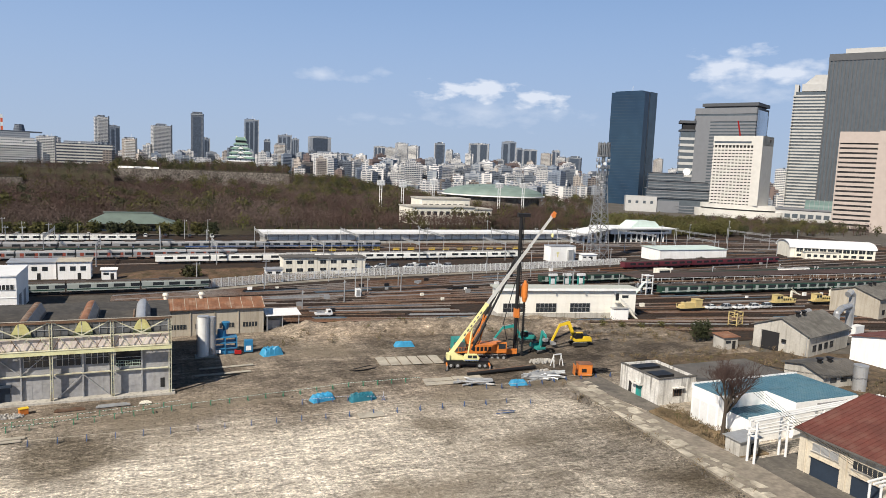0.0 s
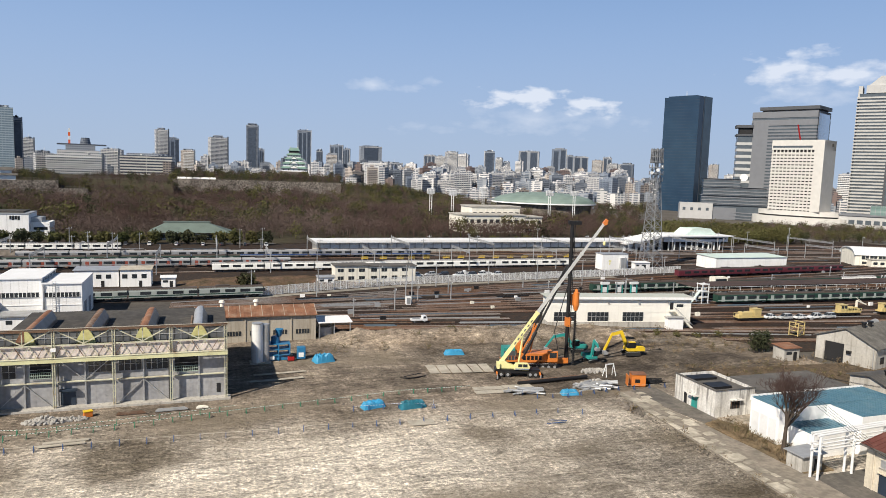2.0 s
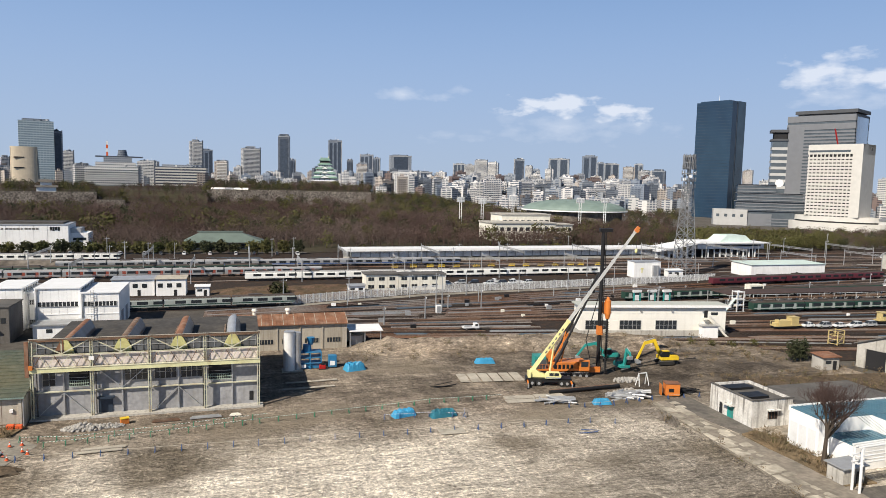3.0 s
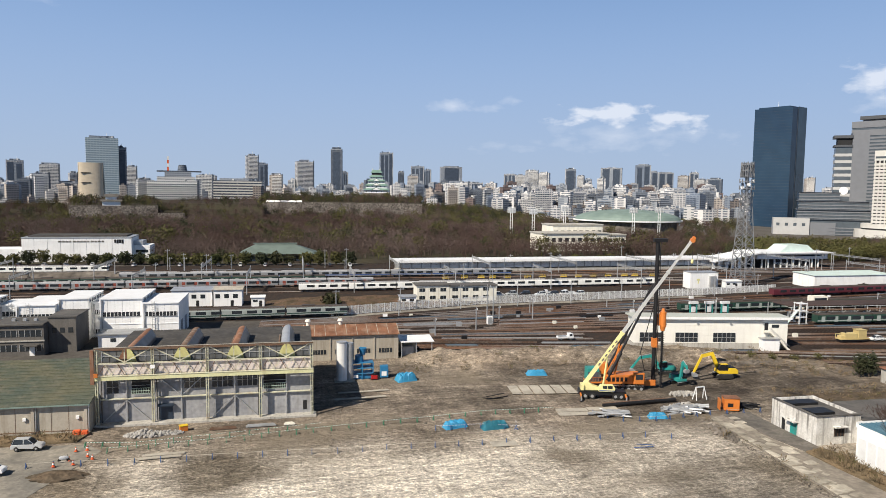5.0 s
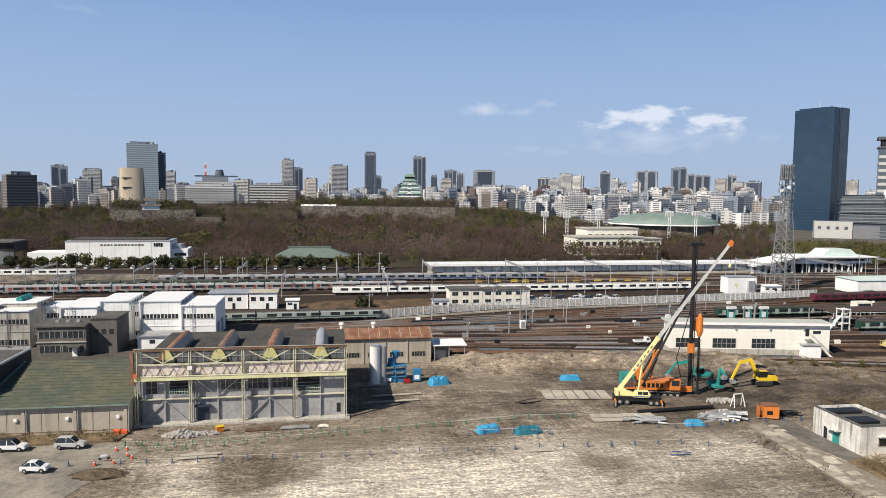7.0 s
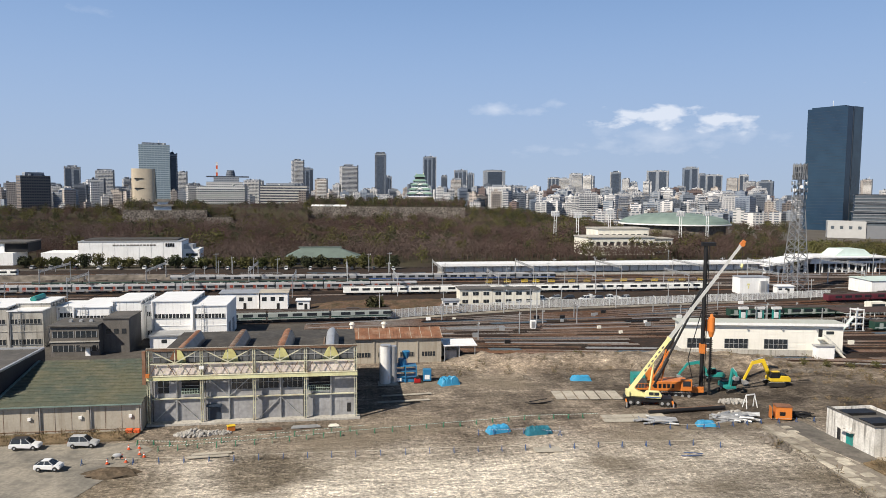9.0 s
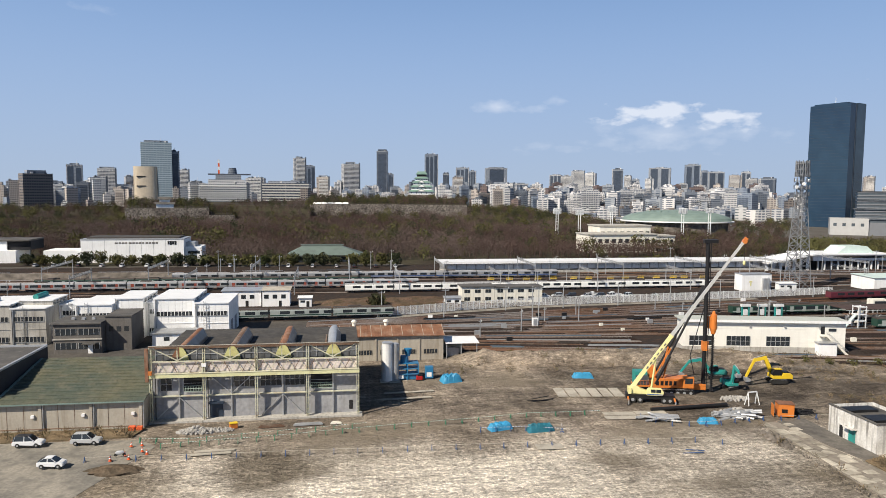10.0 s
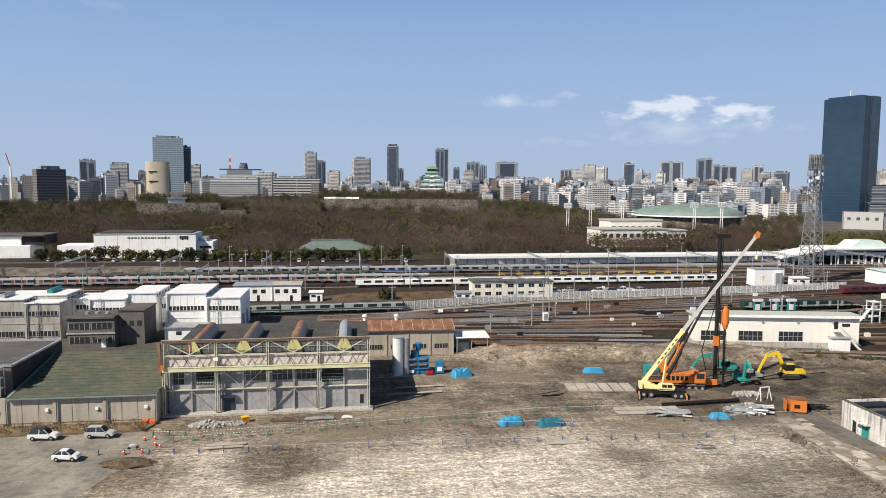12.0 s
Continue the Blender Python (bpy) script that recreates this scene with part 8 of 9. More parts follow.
def excavator(x, y, z, turn, paint, label, reach=(3.6, 4.6, 6.2, 0.9), cab_paint=None, slew=0.0, size=1.0):
    """A crawler excavator; reach: elbow height and distance, bucket distance and height."""
    t = thing("excavator", x, y, z, turn, label, "excavator", "machines on the site")
    t.scale = (size, size, size)
    for s in (-1.05, 1.05):
        tr = part("crawler", prism(B(), [(-1.9, 0.4), (-1.5, 0), (1.5, 0), (1.9, 0.4), (1.5, 0.8), (-1.5, 0.8)], s - 0.27, s + 0.27, "y"), M_RUBBER, t)
        for k in range(8):
            bar("track_shoe", tr, M_STEEL, -1.5 + k * 0.4, -1.2 + k * 0.4, s - 0.29, s + 0.29, 0.805, 0.84)
    house = thing("upper_works", 0, 0, 0, slew)
    house.parent = t
    part("house", prism(B(), [(-2.5, 1.0), (1.3, 1.0), (1.3, 1.7), (-0.6, 1.75), (-0.7, 2.15), (-2.3, 2.1), (-2.7, 1.7)], -1.3, 1.3, "y"), paint, house, "", 0.05)
    bar("counterweight", house, cab_paint or M_BLACK, -2.75, -2.4, -1.25, 1.25, 0.95, 1.7, bevel=0.04)
    bar("engine_deck", house, M_BLACK, -2.2, -1.0, -0.9, 0.9, 2.16, 2.3)
    cab = part("cab", prism(B(), [(-0.4, 1.7), (1.3, 1.7), (1.45, 2.2), (1.0, 2.95), (-0.4, 2.95)], 0.35, 1.3, "y"), M_BLACK, house, "dark glazed cab")
    bar("cab_roof", cab, paint, -0.45, 1.05, 0.3, 1.35, 2.96, 3.06)
    bar("cab_window", cab, M_GLASS, -0.2, 0.9, 0.31, 0.345, 2.0, 2.8)
    eh, ed, bd, bh = reach
    p0, p1, p2 = Vector((0.9, -0.2, 1.7)), Vector((ed * 0.55, -0.2, eh)), Vector((ed, -0.2, eh * 0.86))
    p3 = Vector((bd, -0.2, bh))
    boom = part("boom", beam(B(), p0, p1, 0.48, 0.7), paint, house)
    part("boom_elbow", beam(B(), p1 - (p1 - p0) * 0.05, p2, 0.44, 0.62), paint, boom)
    part("arm", beam(B(), p2 + (p2 - p3).normalized() * 0.5, p3, 0.32, 0.42), paint, house)
    part("boom_cylinder", tube(B(), (1.2, -0.2, 1.5), p1 + Vector((-0.2, 0, -0.35)), 0.09), M_STEEL, boom)
    part("arm_cylinder", tube(B(), p1 + Vector((0, 0, 0.4)), p2 + Vector((0.1, 0, 0.45)), 0.09), M_STEEL, boom)
    part("bucket", prism(B(), [(p3.x - 0.15, p3.z + 0.1), (p3.x + 0.3, p3.z - 0.1), (p3.x + 0.15, p3.z - 0.9), (p3.x - 0.75, p3.z - 0.8), (p3.x - 0.85, p3.z - 0.35)], -0.75, 0.35, "y"), M_STEEL, house, "worn steel bucket")
    return t


mobile_crane()
piling_rig()
excavator(79.4, 8.2, 0.05, 200, M_TEAL, "teal crawler excavator with its arm raised", (6.0, 3.4, 3.6, 4.6), M_TEAL, 70, 0.9)
excavator(80.8, 17.4, 0.05, 172, M_TEAL, "teal excavator working behind the piling rig", (4.4, 6.0, 8.0, 1.2), size=0.95)
excavator(91.8, 10.8, 0.4, 172, M_YELLOW, "yellow crawler excavator with its arm lowered", (5.2, 4.6, 6.2, 1.0), M_YELLOW, size=1.08)


# ---- clutter of the building site ----
def tarp_pile(x, y, w, d, h, seed, label="blue tarpaulin tied over a heap"):
    rng = random.Random(seed)
    bm = B()
    nx, ny = 16, 10
    g = []
    for j in range(ny + 1):
        row = []
        for i in range(nx + 1):
            a, b = i / nx * 2 - 1, j / ny * 2 - 1
            e = (1 - abs(a) ** 4) * (1 - abs(b) ** 4)
            row.append(bm.verts.new((a * w / 2, b * d / 2, h * min(1, e * 1.6) * rng.uniform(0.78, 1.1) - 0.02)))
        g.append(row)
    for j in range(ny):
        for i in range(nx):
            bm.faces.new((g[j][i], g[j][i + 1], g[j + 1][i + 1], g[j + 1][i]))
    return solid("tarpaulin", bm, M_TARPTEAL if "crates" in label else M_TARP, label, "tarpaulin", x, y, site_height(x, y), rng.uniform(-15, 15), "tarpaulins on the site")


def stone_heap(name, x, y, w, d, h, n, size, material, label, seed):
    """A heap of broken pieces, each its own lump."""
    rng = random.Random(seed)
    t = thing(name, x, y, site_height(x, y), 0, label, "heap")
    first = []
    for k in range(4):
        random.seed(seed + k)
        first.append(part("piece", blob(B(), Matrix.Scale(size, 4), 1, 0.35), material, t))
        first[-1].matrix_basis = pose(rng.uniform(-w, w) / 3, rng.uniform(-d, d) / 3, 0.1)
    for k in range(n):
        r = math.sqrt(rng.random())
        a = rng.uniform(0, 6.28)
        again(first[k % 4], pose(w / 2 * r * math.cos(a), d / 2 * r * math.sin(a), h * (1 - r) * rng.random() + 0.1, rng.uniform(0, 90), rng.uniform(0, 90), rng.uniform(0, 90)))
    random.seed(seed)
    return t


def pipe_heap(x, y, n, length, r, material, label, seed, spread=3.0):
    rng = random.Random(seed)
    t = thing("pipe_heap", x, y, site_height(x, y), 0, label, "pipes")
    first = None
    for k in range(n):
        m = pose(rng.uniform(-spread, spread) * 0.8, rng.uniform(-spread, spread) * 0.35, r + rng.random() * 0.7, rng.uniform(-8, 8), 90 + rng.uniform(-9, 9), rng.uniform(-45, 20))
        if first is None:
            first = part("pipe", tube(B(), (0, 0, -length / 2), (0, 0, length / 2), r, n=8), material, t)
            first.matrix_basis = m
        else:
            again(first, m)
    return t


def plates(x, y, n, w, d, gap, turn, label, dx=0.0):
    t = thing("road_plates", x, y, 0.16, turn, label, "plates")
    for k in range(n):
        m = pose(k * (w + gap), k * dx, 0)
        if k == 0:
            first = bar("plate", t, M_PALEPLANK, 0, w, 0, d, 0, 0.1)
        else:
            again(first, m)
    return t


def barrier_line(pts, step, paint, striped, label):
    """Low site barriers: posts with a rail between them."""
    t = thing("site_barrier", 0, 0, 0, 0, label, "barrier", "barriers on the site")
    post = rail = None
    for (xa, ya), (xb, yb) in zip(pts, pts[1:]):
        d = Vector((xb - xa, yb - ya, 0))
        n = max(1, round(d.length / step))
        for k in range(n):
            x, y = xa + d.x * k / n, ya + d.y * k / n
            m = pose(x, y, site_height(x, y), 0, 0, math.degrees(math.atan2(d.y, d.x)))
            if post is None:
                bm = B()
                beam(bm, (0, -0.3, 0), (0, 0, 0.95), 0.09)
                beam(bm, (0, 0.3, 0), (0, 0, 0.95), 0.09)
                beam(bm, (0, -0.3, 0.3), (0, 0.3, 0.3), 0.08)
                post = part("post", bm, paint, t)
                post.matrix_basis = m
                s = d.length / n
                if striped:
                    rail = bar("rail", t, M_WHITESTEEL, 0.05, s - 0.05, -0.03, 0.03, 0.82, 0.868)
                    dash = bar("stripe", t, paint, 0.1, 0.3, -0.035, 0.035, 0.815, 0.872)
                    dash.matrix_basis = m
                    for j in range(1, int(s / 0.5)):
                        again(dash, m @ pose(j * 0.5, 0, 0))
                else:
                    rail = part("rail", tube(B(), (0, 0, 0.85), (s, 0, 0.85), 0.03, n=5), M_PALEPLANK, t)
                rail.matrix_basis = m
            else:
                again(post, m)
                again(rail, m)
                for j in range(int(s / 0.5) if striped else 0):
                    again(dash, m @ pose(j * 0.5, 0, 0))


tarp_pile(24.8, -10.2, 4.4, 2.2, 1.1, 1)
tarp_pile(31.6, -12.0, 5.0, 2.2, 1.15, 2, "blue tarpaulin over stacked green crates")
tarp_pile(20.8, 21.3, 4.6, 3.0, 1.6, 3)
tarp_pile(51.0, 21.0, 4.8, 2.2, 0.95, 4)
tarp_pile(63.3, -11.7, 3.6, 1.9, 0.9, 5)
stone_heap("rubble_heap", -27.8, -5.6, 6.5, 2.6, 1.2, 110, 0.34, M_RUBBLE, "heap of broken pale concrete", 3)
stone_heap("rubble_heap", -23.8, -5.3, 4.2, 2.0, 0.6, 60, 0.22, M_RUBBLE, "low spread of white rubble", 5)
stone_heap("rubble_heap", 71.5, -7.0, 7, 3.0, 1.4, 60, 0.4, M_RUBBLE, "heap of concrete rubble beside the pipes", 7)
stone_heap("rubble_heap", 76, 1, 6, 3.0, 0.6, 40, 0.4, M_RUBBLE, "scattered lumps of pale concrete", 9)
stone_heap("rubble_heap", 107, 22, 14, 2.4, 0.6, 60, 0.5, M_STONE, "row of stones along the site's edge", 11)
for k in range(5):
    stone_heap("rubble_heap", 70.4 - k * 0.45, -33 - k * 9.5, 2.2, 11, 0.15, 24, 0.13, M_STONE, "scatter of small broken stones along the lane", 80 + k)
stone_heap("rubble_heap", 70.5, -22, 3, 9, 0.6, 50, 0.4, M_STONE, "stones along the edge of the lane", 12)
pipe_heap(70.5, -9.2, 34, 4.6, 0.24, M_STEEL, "heap of pale steel pipes", 21, 3.4)
pipe_heap(54.8, -9.4, 18, 4.2, 0.2, M_STEEL, "small heap of pale steel pipes", 22, 2.6)
pipe_heap(83, -9.2, 26, 3.6, 0.1, M_BLACK, "tangle of dark scrap steel", 23, 2.4)
pipe_heap(36.5, 4.6, 4, 4.6, 0.09, M_BLACK, "dark steel bars lying on the earth", 24, 0.8)
pipe_heap(53.5, -26, 2, 3.4, 0.07, M_POSTBLUE, "fallen blue trestle bars lying on the sand", 25, 0.6)
lp = thing("steel_pile", 55.6, -4.6, 0.1, 4, "long dark steel pile lying on sleepers", "pile")
part("pipe", tube(B(), (0, 0, 0.45), (16.2, 0, 0.45), 0.34, n=12), M_BLACK, lp)
part("pipe", tube(B(), (0.5, 0.8, 0.4), (15.5, 0.8, 0.4), 0.3, n=12), M_RUSTSTEEL, lp)
plates(40.8, 6.6, 6, 2.0, 6.0, 0.35, -6, "pale concrete road plates laid on the mud")
plates(45.4, -8.2, 2, 6.0, 1.8, 0.2, -4, "pale steel road plates", 0.3)
plates(45.8, -6.0, 2, 6.0, 1.8, 0.2, -4, "pale steel road plates", 0.3)
plates(4.6, 8.3, 2, 5.2, 0.9, 0.1, 5, "pale planks lying in the shade")
plates(5.6, 12.6, 2, 5.2, 0.9, 0.1, 5, "pale planks lying in the shade")
plates(-26.6, -17.2, 1, 6.2, 0.8, 0, 4, "pale steel sheet on the sand")
plates(-26.2, -16.0, 1, 6.2, 0.8, 0, 4, "pale steel sheet on the sand")
plates(28.6, -21.2, 1, 4.4, 2.2, 0, -2, "grey steel plate over a pit")
barrier_line([(-42, -17.5), (-0.4, -18.9), (27.3, -19.5), (56, -20.8), (64, -24)], 3.9, M_POSTBLUE, False, "blue trestles with a thin rail across the sand")
barrier_line([(-32, -12.8), (-17, -11.6), (0, -8.9), (31, -4.8), (45, -5.2)], 3.0, M_POSTGREEN, True, "green trestles with a striped rail")
barrier_line([(-36, -9.8), (-28, -11.0), (-17, -9.4), (2, -6.4)], 3.0, M_POSTGREEN, True, "green trestles with a striped rail")
barrier_line([(21, -11.5), (29, -11.9), (35, -13.8), (36, -10.5)], 2.4, M_POSTBLUE, True, "blue trestles round the covered heaps")
barrier_line([(52, -8.0), (56, -12.5), (62, -13.5), (74, -12.0), (88, -12.5)], 3.4, M_POSTBLUE, False, "blue trestles round the pipe heaps")


def silo():
    t = thing("silo", 6.9, 22.8, 0, 0, "pale grey upright silo with a smaller tank beside it", "silo")
    part("tank", tube(B(), (0, 0, 0), (0, 0, 8.6), 1.15, n=20), M_WHITESTEEL, t)
    part("tank", tube(B(), (1.7, 0.4, 0), (1.7, 0.4, 8.4), 0.85, n=18), M_STEEL, t)
    part("cap", tube(B(), (0, 0, 8.6), (0, 0, 8.75), 1.2, n=20), M_STEEL, t)
    bar("base", t, M_CONC, -1.6, 2.8, -1.4, 1.5, 0, 0.25)
    for k in range(4):
        part("pipe", tube(B(), (-1.25, -0.3 + 0.2 * k, 0), (-1.25, -0.3 + 0.2 * k, 8), 0.05, n=6), M_STEEL, t)


def slurry_plant():
    t = thing("mixing_plant", 11.4, 24.7, 0, 0, "blue slurry mixing plant on a steel frame", "machine")
    for x in (-2.4, 0, 2.4):
        for y in (-1.3, 1.3):
            part("post", beam(B(), (x, y, 0), (x, y, 3.6), 0.22), M_BLUE, t)
    for z in (1.2, 2.4, 3.6):
        bar("deck", t, M_BLUE, -2.5, 2.5, -1.4, 1.4, z, z + 0.15)
    part("drum", tube(B(), (-0.6, 0, 3.75), (-0.6, 0, 5.2), 1.0, 0.9, 14), M_BLUE, t)
    part("hopper", tube(B(), (0.2, 0, 5.2), (0.2, 0, 6.8), 0.5, 0.9, 14), M_BLUE, t)
    bar("control_box", t, M_WHITE, -1.9, -0.9, -1.5, -1.41, 0.4, 1.1)
    bar("tank", t, M_BLUE, -2.3, 2.3, -1.1, 1.1, 0.1, 1.1)
    g = thing("generator", 15.4, 23.4, 0, 0, "white and blue site generator", "machine")
    bar("case", g, M_BLUE, 0, 1.8, 0, 1.4, 0.2, 2.8, bevel=0.05)
    bar("panel", g, M_WHITE, 0.3, 1.4, -0.03, -0.005, 0.6, 1.6)
    bar("skid", g, M_BLACK, -0.1, 1.9, -0.1, 1.5, 0, 0.19)
    p = thing("pump", 13.3, 22.4, 0, 0, "small red slurry pump on a skid", "machine")
    bar("case", p, M_LAMPRED, 0, 1.4, 0, 0.9, 0.15, 1.0, bevel=0.06)
    bar("motor", p, M_BLACK, 0.3, 1.1, 0.1, 0.8, 1.01, 1.4, bevel=0.05)
    bar("skid", p, M_BLACK, -0.1, 1.5, 0, 0.9, 0, 0.14)


def orange_box():
    t = thing("equipment_box", 78.0, -10.6, 0.05, -18, "orange steel equipment box with an open door", "container")
    bar("case", t, M_ORANGE, 0, 2.8, 0, 2.2, 0.15, 2.5, bevel=0.05)
    bar("door", t, M_ORANGE, -0.9, -0.82, -0.2, 1.6, 0.2, 2.4)
    bar("roof_sheet", t, M_RUST, -0.1, 2.9, -0.1, 2.3, 2.51, 2.6)
    bar("panel", t, M_BLACK, 0.6, 1.6, -0.04, -0.005, 0.9, 1.6)
    s = thing("trestle_frame", 76.3, -3.0, 0.05, 10, "pale steel trestle frame", "frame")
    for x in (0, 2.6):
        part("leg", beam(B(), (x, -0.6, 0), (x * 0.8 + 0.25, 0, 2.6), 0.14), M_WHITESTEEL, s)
        part("leg", beam(B(), (x, 0.6, 0), (x * 0.8 + 0.25, 0, 2.6), 0.14), M_WHITESTEEL, s)
    part("crossbar", beam(B(), (0.2, 0, 2.6), (2.4, 0, 2.6), 0.2), M_WHITESTEEL, s)
    b = thing("orange_bin", -22.3, -5.0, 0.05, 20, "small orange bin beside the rubble", "bin")
    bar("case", b, M_ORANGE, 0, 1.3, 0, 0.9, 0, 0.9, bevel=0.05)
    bar("lid", b, M_YELLOW, -0.05, 1.35, -0.05, 0.95, 0.91, 1.0)
    for k, (x, y, w, m, label) in enumerate(((-17.5, -5.2, 4.5, M_RUSTSTEEL, "stack of rusty steel strips"), (-11.5, -4.8, 5.2, M_STEEL, "stack of blue-grey steel tubes"), (-5.0, -4.6, 2.0, M_CREAM, "pale sandbags and timber"))):
        q = thing("steel_stack", x, y, 0.06, 3, label, "steel stack")
        for j in range(5):
            bar("strip", q, m, 0.1 * j, w - 0.15 * j, j * 0.22, j * 0.22 + 0.18, 0.05 + 0.1 * (j % 2), 0.25 + 0.1 * (j % 2))


silo()
slurry_plant()
orange_box()


# ---- vehicles ----
def car(x, y, turn, paint, label, kind="car", z=0.22, group="parked cars"):
    """A small car or estate, 3.7 to 4.6 m long, with rounded shell, glazed cabin and roof."""
    t = thing("car", x, y, z, turn, label, "car", group)
    L, H = (4.6, 1.78) if kind == "suv" else (3.8, 1.52)
    k = L / 4
    low = [(-1.98 * k, 0.34), (-1.62 * k, 0.27)] + [(-1.25 * k + 0.37 * math.cos(radians(q)), 0.3 + 0.37 * math.sin(radians(q))) for q in (165, 125, 90, 55, 15)] + [(0.85 * k, 0.27)] + [(1.25 * k + 0.37 * math.cos(radians(q)), 0.3 + 0.37 * math.sin(radians(q))) for q in (165, 125, 90, 55, 15)] + [(1.9 * k, 0.28), (2.0 * k, 0.42)]
    top = [(1.98 * k, 0.66), (1.86 * k, 0.84), (1.5 * k, 0.93), (1.05 * k, 1.0), (-1.86 * k, 1.03), (-1.97 * k, 0.9), (-2.0 * k, 0.6)]
    part("body", prism(B(), low + top, -0.82, 0.82, "y"), paint, t, "", 0.035)
    if kind == "suv":
        cab = [(-1.9 * k, 1.0), (1.0 * k, 1.0), (0.42 * k, H - 0.06), (0.2 * k, H), (-1.55 * k, H), (-1.75 * k, H - 0.08)]
    else:
        cab = [(-1.88 * k, 1.0), (1.2 * k, 0.97), (0.55 * k, H - 0.1), (0.2 * k, H - 0.01), (-0.9 * k, H), (-1.55 * k, H - 0.14)]
    bm = prism(B(), cab, -0.76, 0.76, "y")
    for v in bm.verts:
        if v.co.z > 1.2:
            v.co.y *= 0.82
    part("cabin", bm, M_GLASS, t, "dark glazed cabin")
    part("roof", box(B(), cab[4][0], cab[3][0] + 0.1, -0.61, 0.61, H + 0.004, H + 0.06), M_CARDARK if "dark roof" in label else paint, t, "", 0.025)
    for px, qx in ((cab[0][0] + 0.12, cab[4][0]), (-0.35 * k, -0.35 * k), (1.02 * k, cab[3][0])):
        for e in (-1, 1):
            part("pillar", beam(B(), (px, e * 0.765, 1.0), (qx, e * 0.63, H), 0.1, 0.035), paint, t)
    for px in (-1.25 * k, 1.25 * k):
        for e in (-0.74, 0.74):
            wheel(t, px, e, 0.32, 0.32, 0.2)
    for e in (-0.6, 0.6):
        bar("headlight", t, M_WHITESTEEL, 1.97 * k, 1.97 * k + 0.04, e - 0.18, e + 0.18, 0.62, 0.76)
        bar("tail_light", t, M_LAMPRED, -2 * k - 0.03, -2 * k - 0.002, e - 0.1, e + 0.1, 0.65, 0.95)
    for e in (-0.9, 0.83):
        bar("mirror", t, paint, 0.82 * k, 0.95 * k, e, e + 0.07, 1.0, 1.14)
    bar("number_plate", t, M_WHITESTEEL, 2.0 * k + 0.001, 2.0 * k + 0.02, -0.2, 0.2, 0.42, 0.54)
    return t


def light_truck(x, y, turn, label, z=0.3):
    t = thing("light_truck", x, y, z, turn, label, "truck", "work trucks")
    part("cab", prism(B(), [(0.9, 0.5), (2.3, 0.5), (2.35, 1.1), (2.0, 1.9), (0.9, 1.9)], -0.8, 0.8, "y"), M_TYREWHITE, t, "white cab", 0.04)
    bar("side_window", t, M_GLASS, 1.1, 1.9, -0.83, -0.805, 1.2, 1.75)
    part("windscreen", prism(B(), [(2.3, 1.15), (2.38, 1.15), (2.06, 1.82), (1.98, 1.82)], -0.7, 0.7, "y"), M_GLASS, t)
    bar("bed", t, M_TYREWHITE, -2.3, 0.88, -0.82, 0.82, 0.62, 0.75)
    for s in (-0.8, 0.8):
        bar("bed_side", t, M_TYREWHITE, -2.3, 0.88, s - 0.03, s + 0.03, 0.76, 1.1)
    bar("tailgate", t, M_TYREWHITE, -2.34, -2.301, -0.82, 0.82, 0.62, 1.1)
    bar("load", t, M_STEEL, -1.8, 0.3, -0.5, 0.5, 0.76, 1.25)
    for px in (-1.4, 1.5):
        for s in (-0.68, 0.68):
            wheel(t, px, s, 0.3, 0.3, 0.18)
    return t


car(-46.0, -19.2, -4, M_TYREWHITE, "white hatchback parked on the dusty lane")
car(-44.4, -9.6, -2, M_CARGREY, "silver off-road estate car parked by the shed", "suv")
car(-53.2, -9.6, -2, M_TYREWHITE, "white car with a dark roof parked by the shed", "suv")
moving_truck = light_truck(39.6, 54.2, 0, "small white pick-up truck driving along the yard")
for k, (x, y, m, s) in enumerate(((160.5, 40, M_TYREWHITE, "car"), (165.0, 38.6, M_CARGREY, "suv"), (170.2, 38.0, M_TYREWHITE, "car"), (175.5, 37.5, M_TYREWHITE, "suv"), (181, 37.5, M_CARGREY, "suv"))):
    car(x, y, 176, m, ("white" if m is M_TYREWHITE else "grey") + " car parked among the tracks", s)
for k in range(18):
    car(-165 + k * 11.2 + random.uniform(-2, 2), 266.5 - (k * 11.2 - 19) * 0.1, random.choice((88, 272, 90)), random.choice((M_TYREWHITE, M_TYREWHITE, M_CARGREY, M_CARDARK)), "car parked along the park's edge", "suv", 0.02)
for k in range(7):
    car(76 + k * 5.6, 136 + random.uniform(-2, 2), random.choice((8, 186)), random.choice((M_TYREWHITE, M_CARGREY, M_CARDARK)), "car parked behind the yard fence", "suv", 0.05)
light_truck(98, 139, 185, "white works truck parked behind the yard fence", 0.05)
light_truck(106, 138, 185, "white works truck parked behind the yard fence", 0.05)


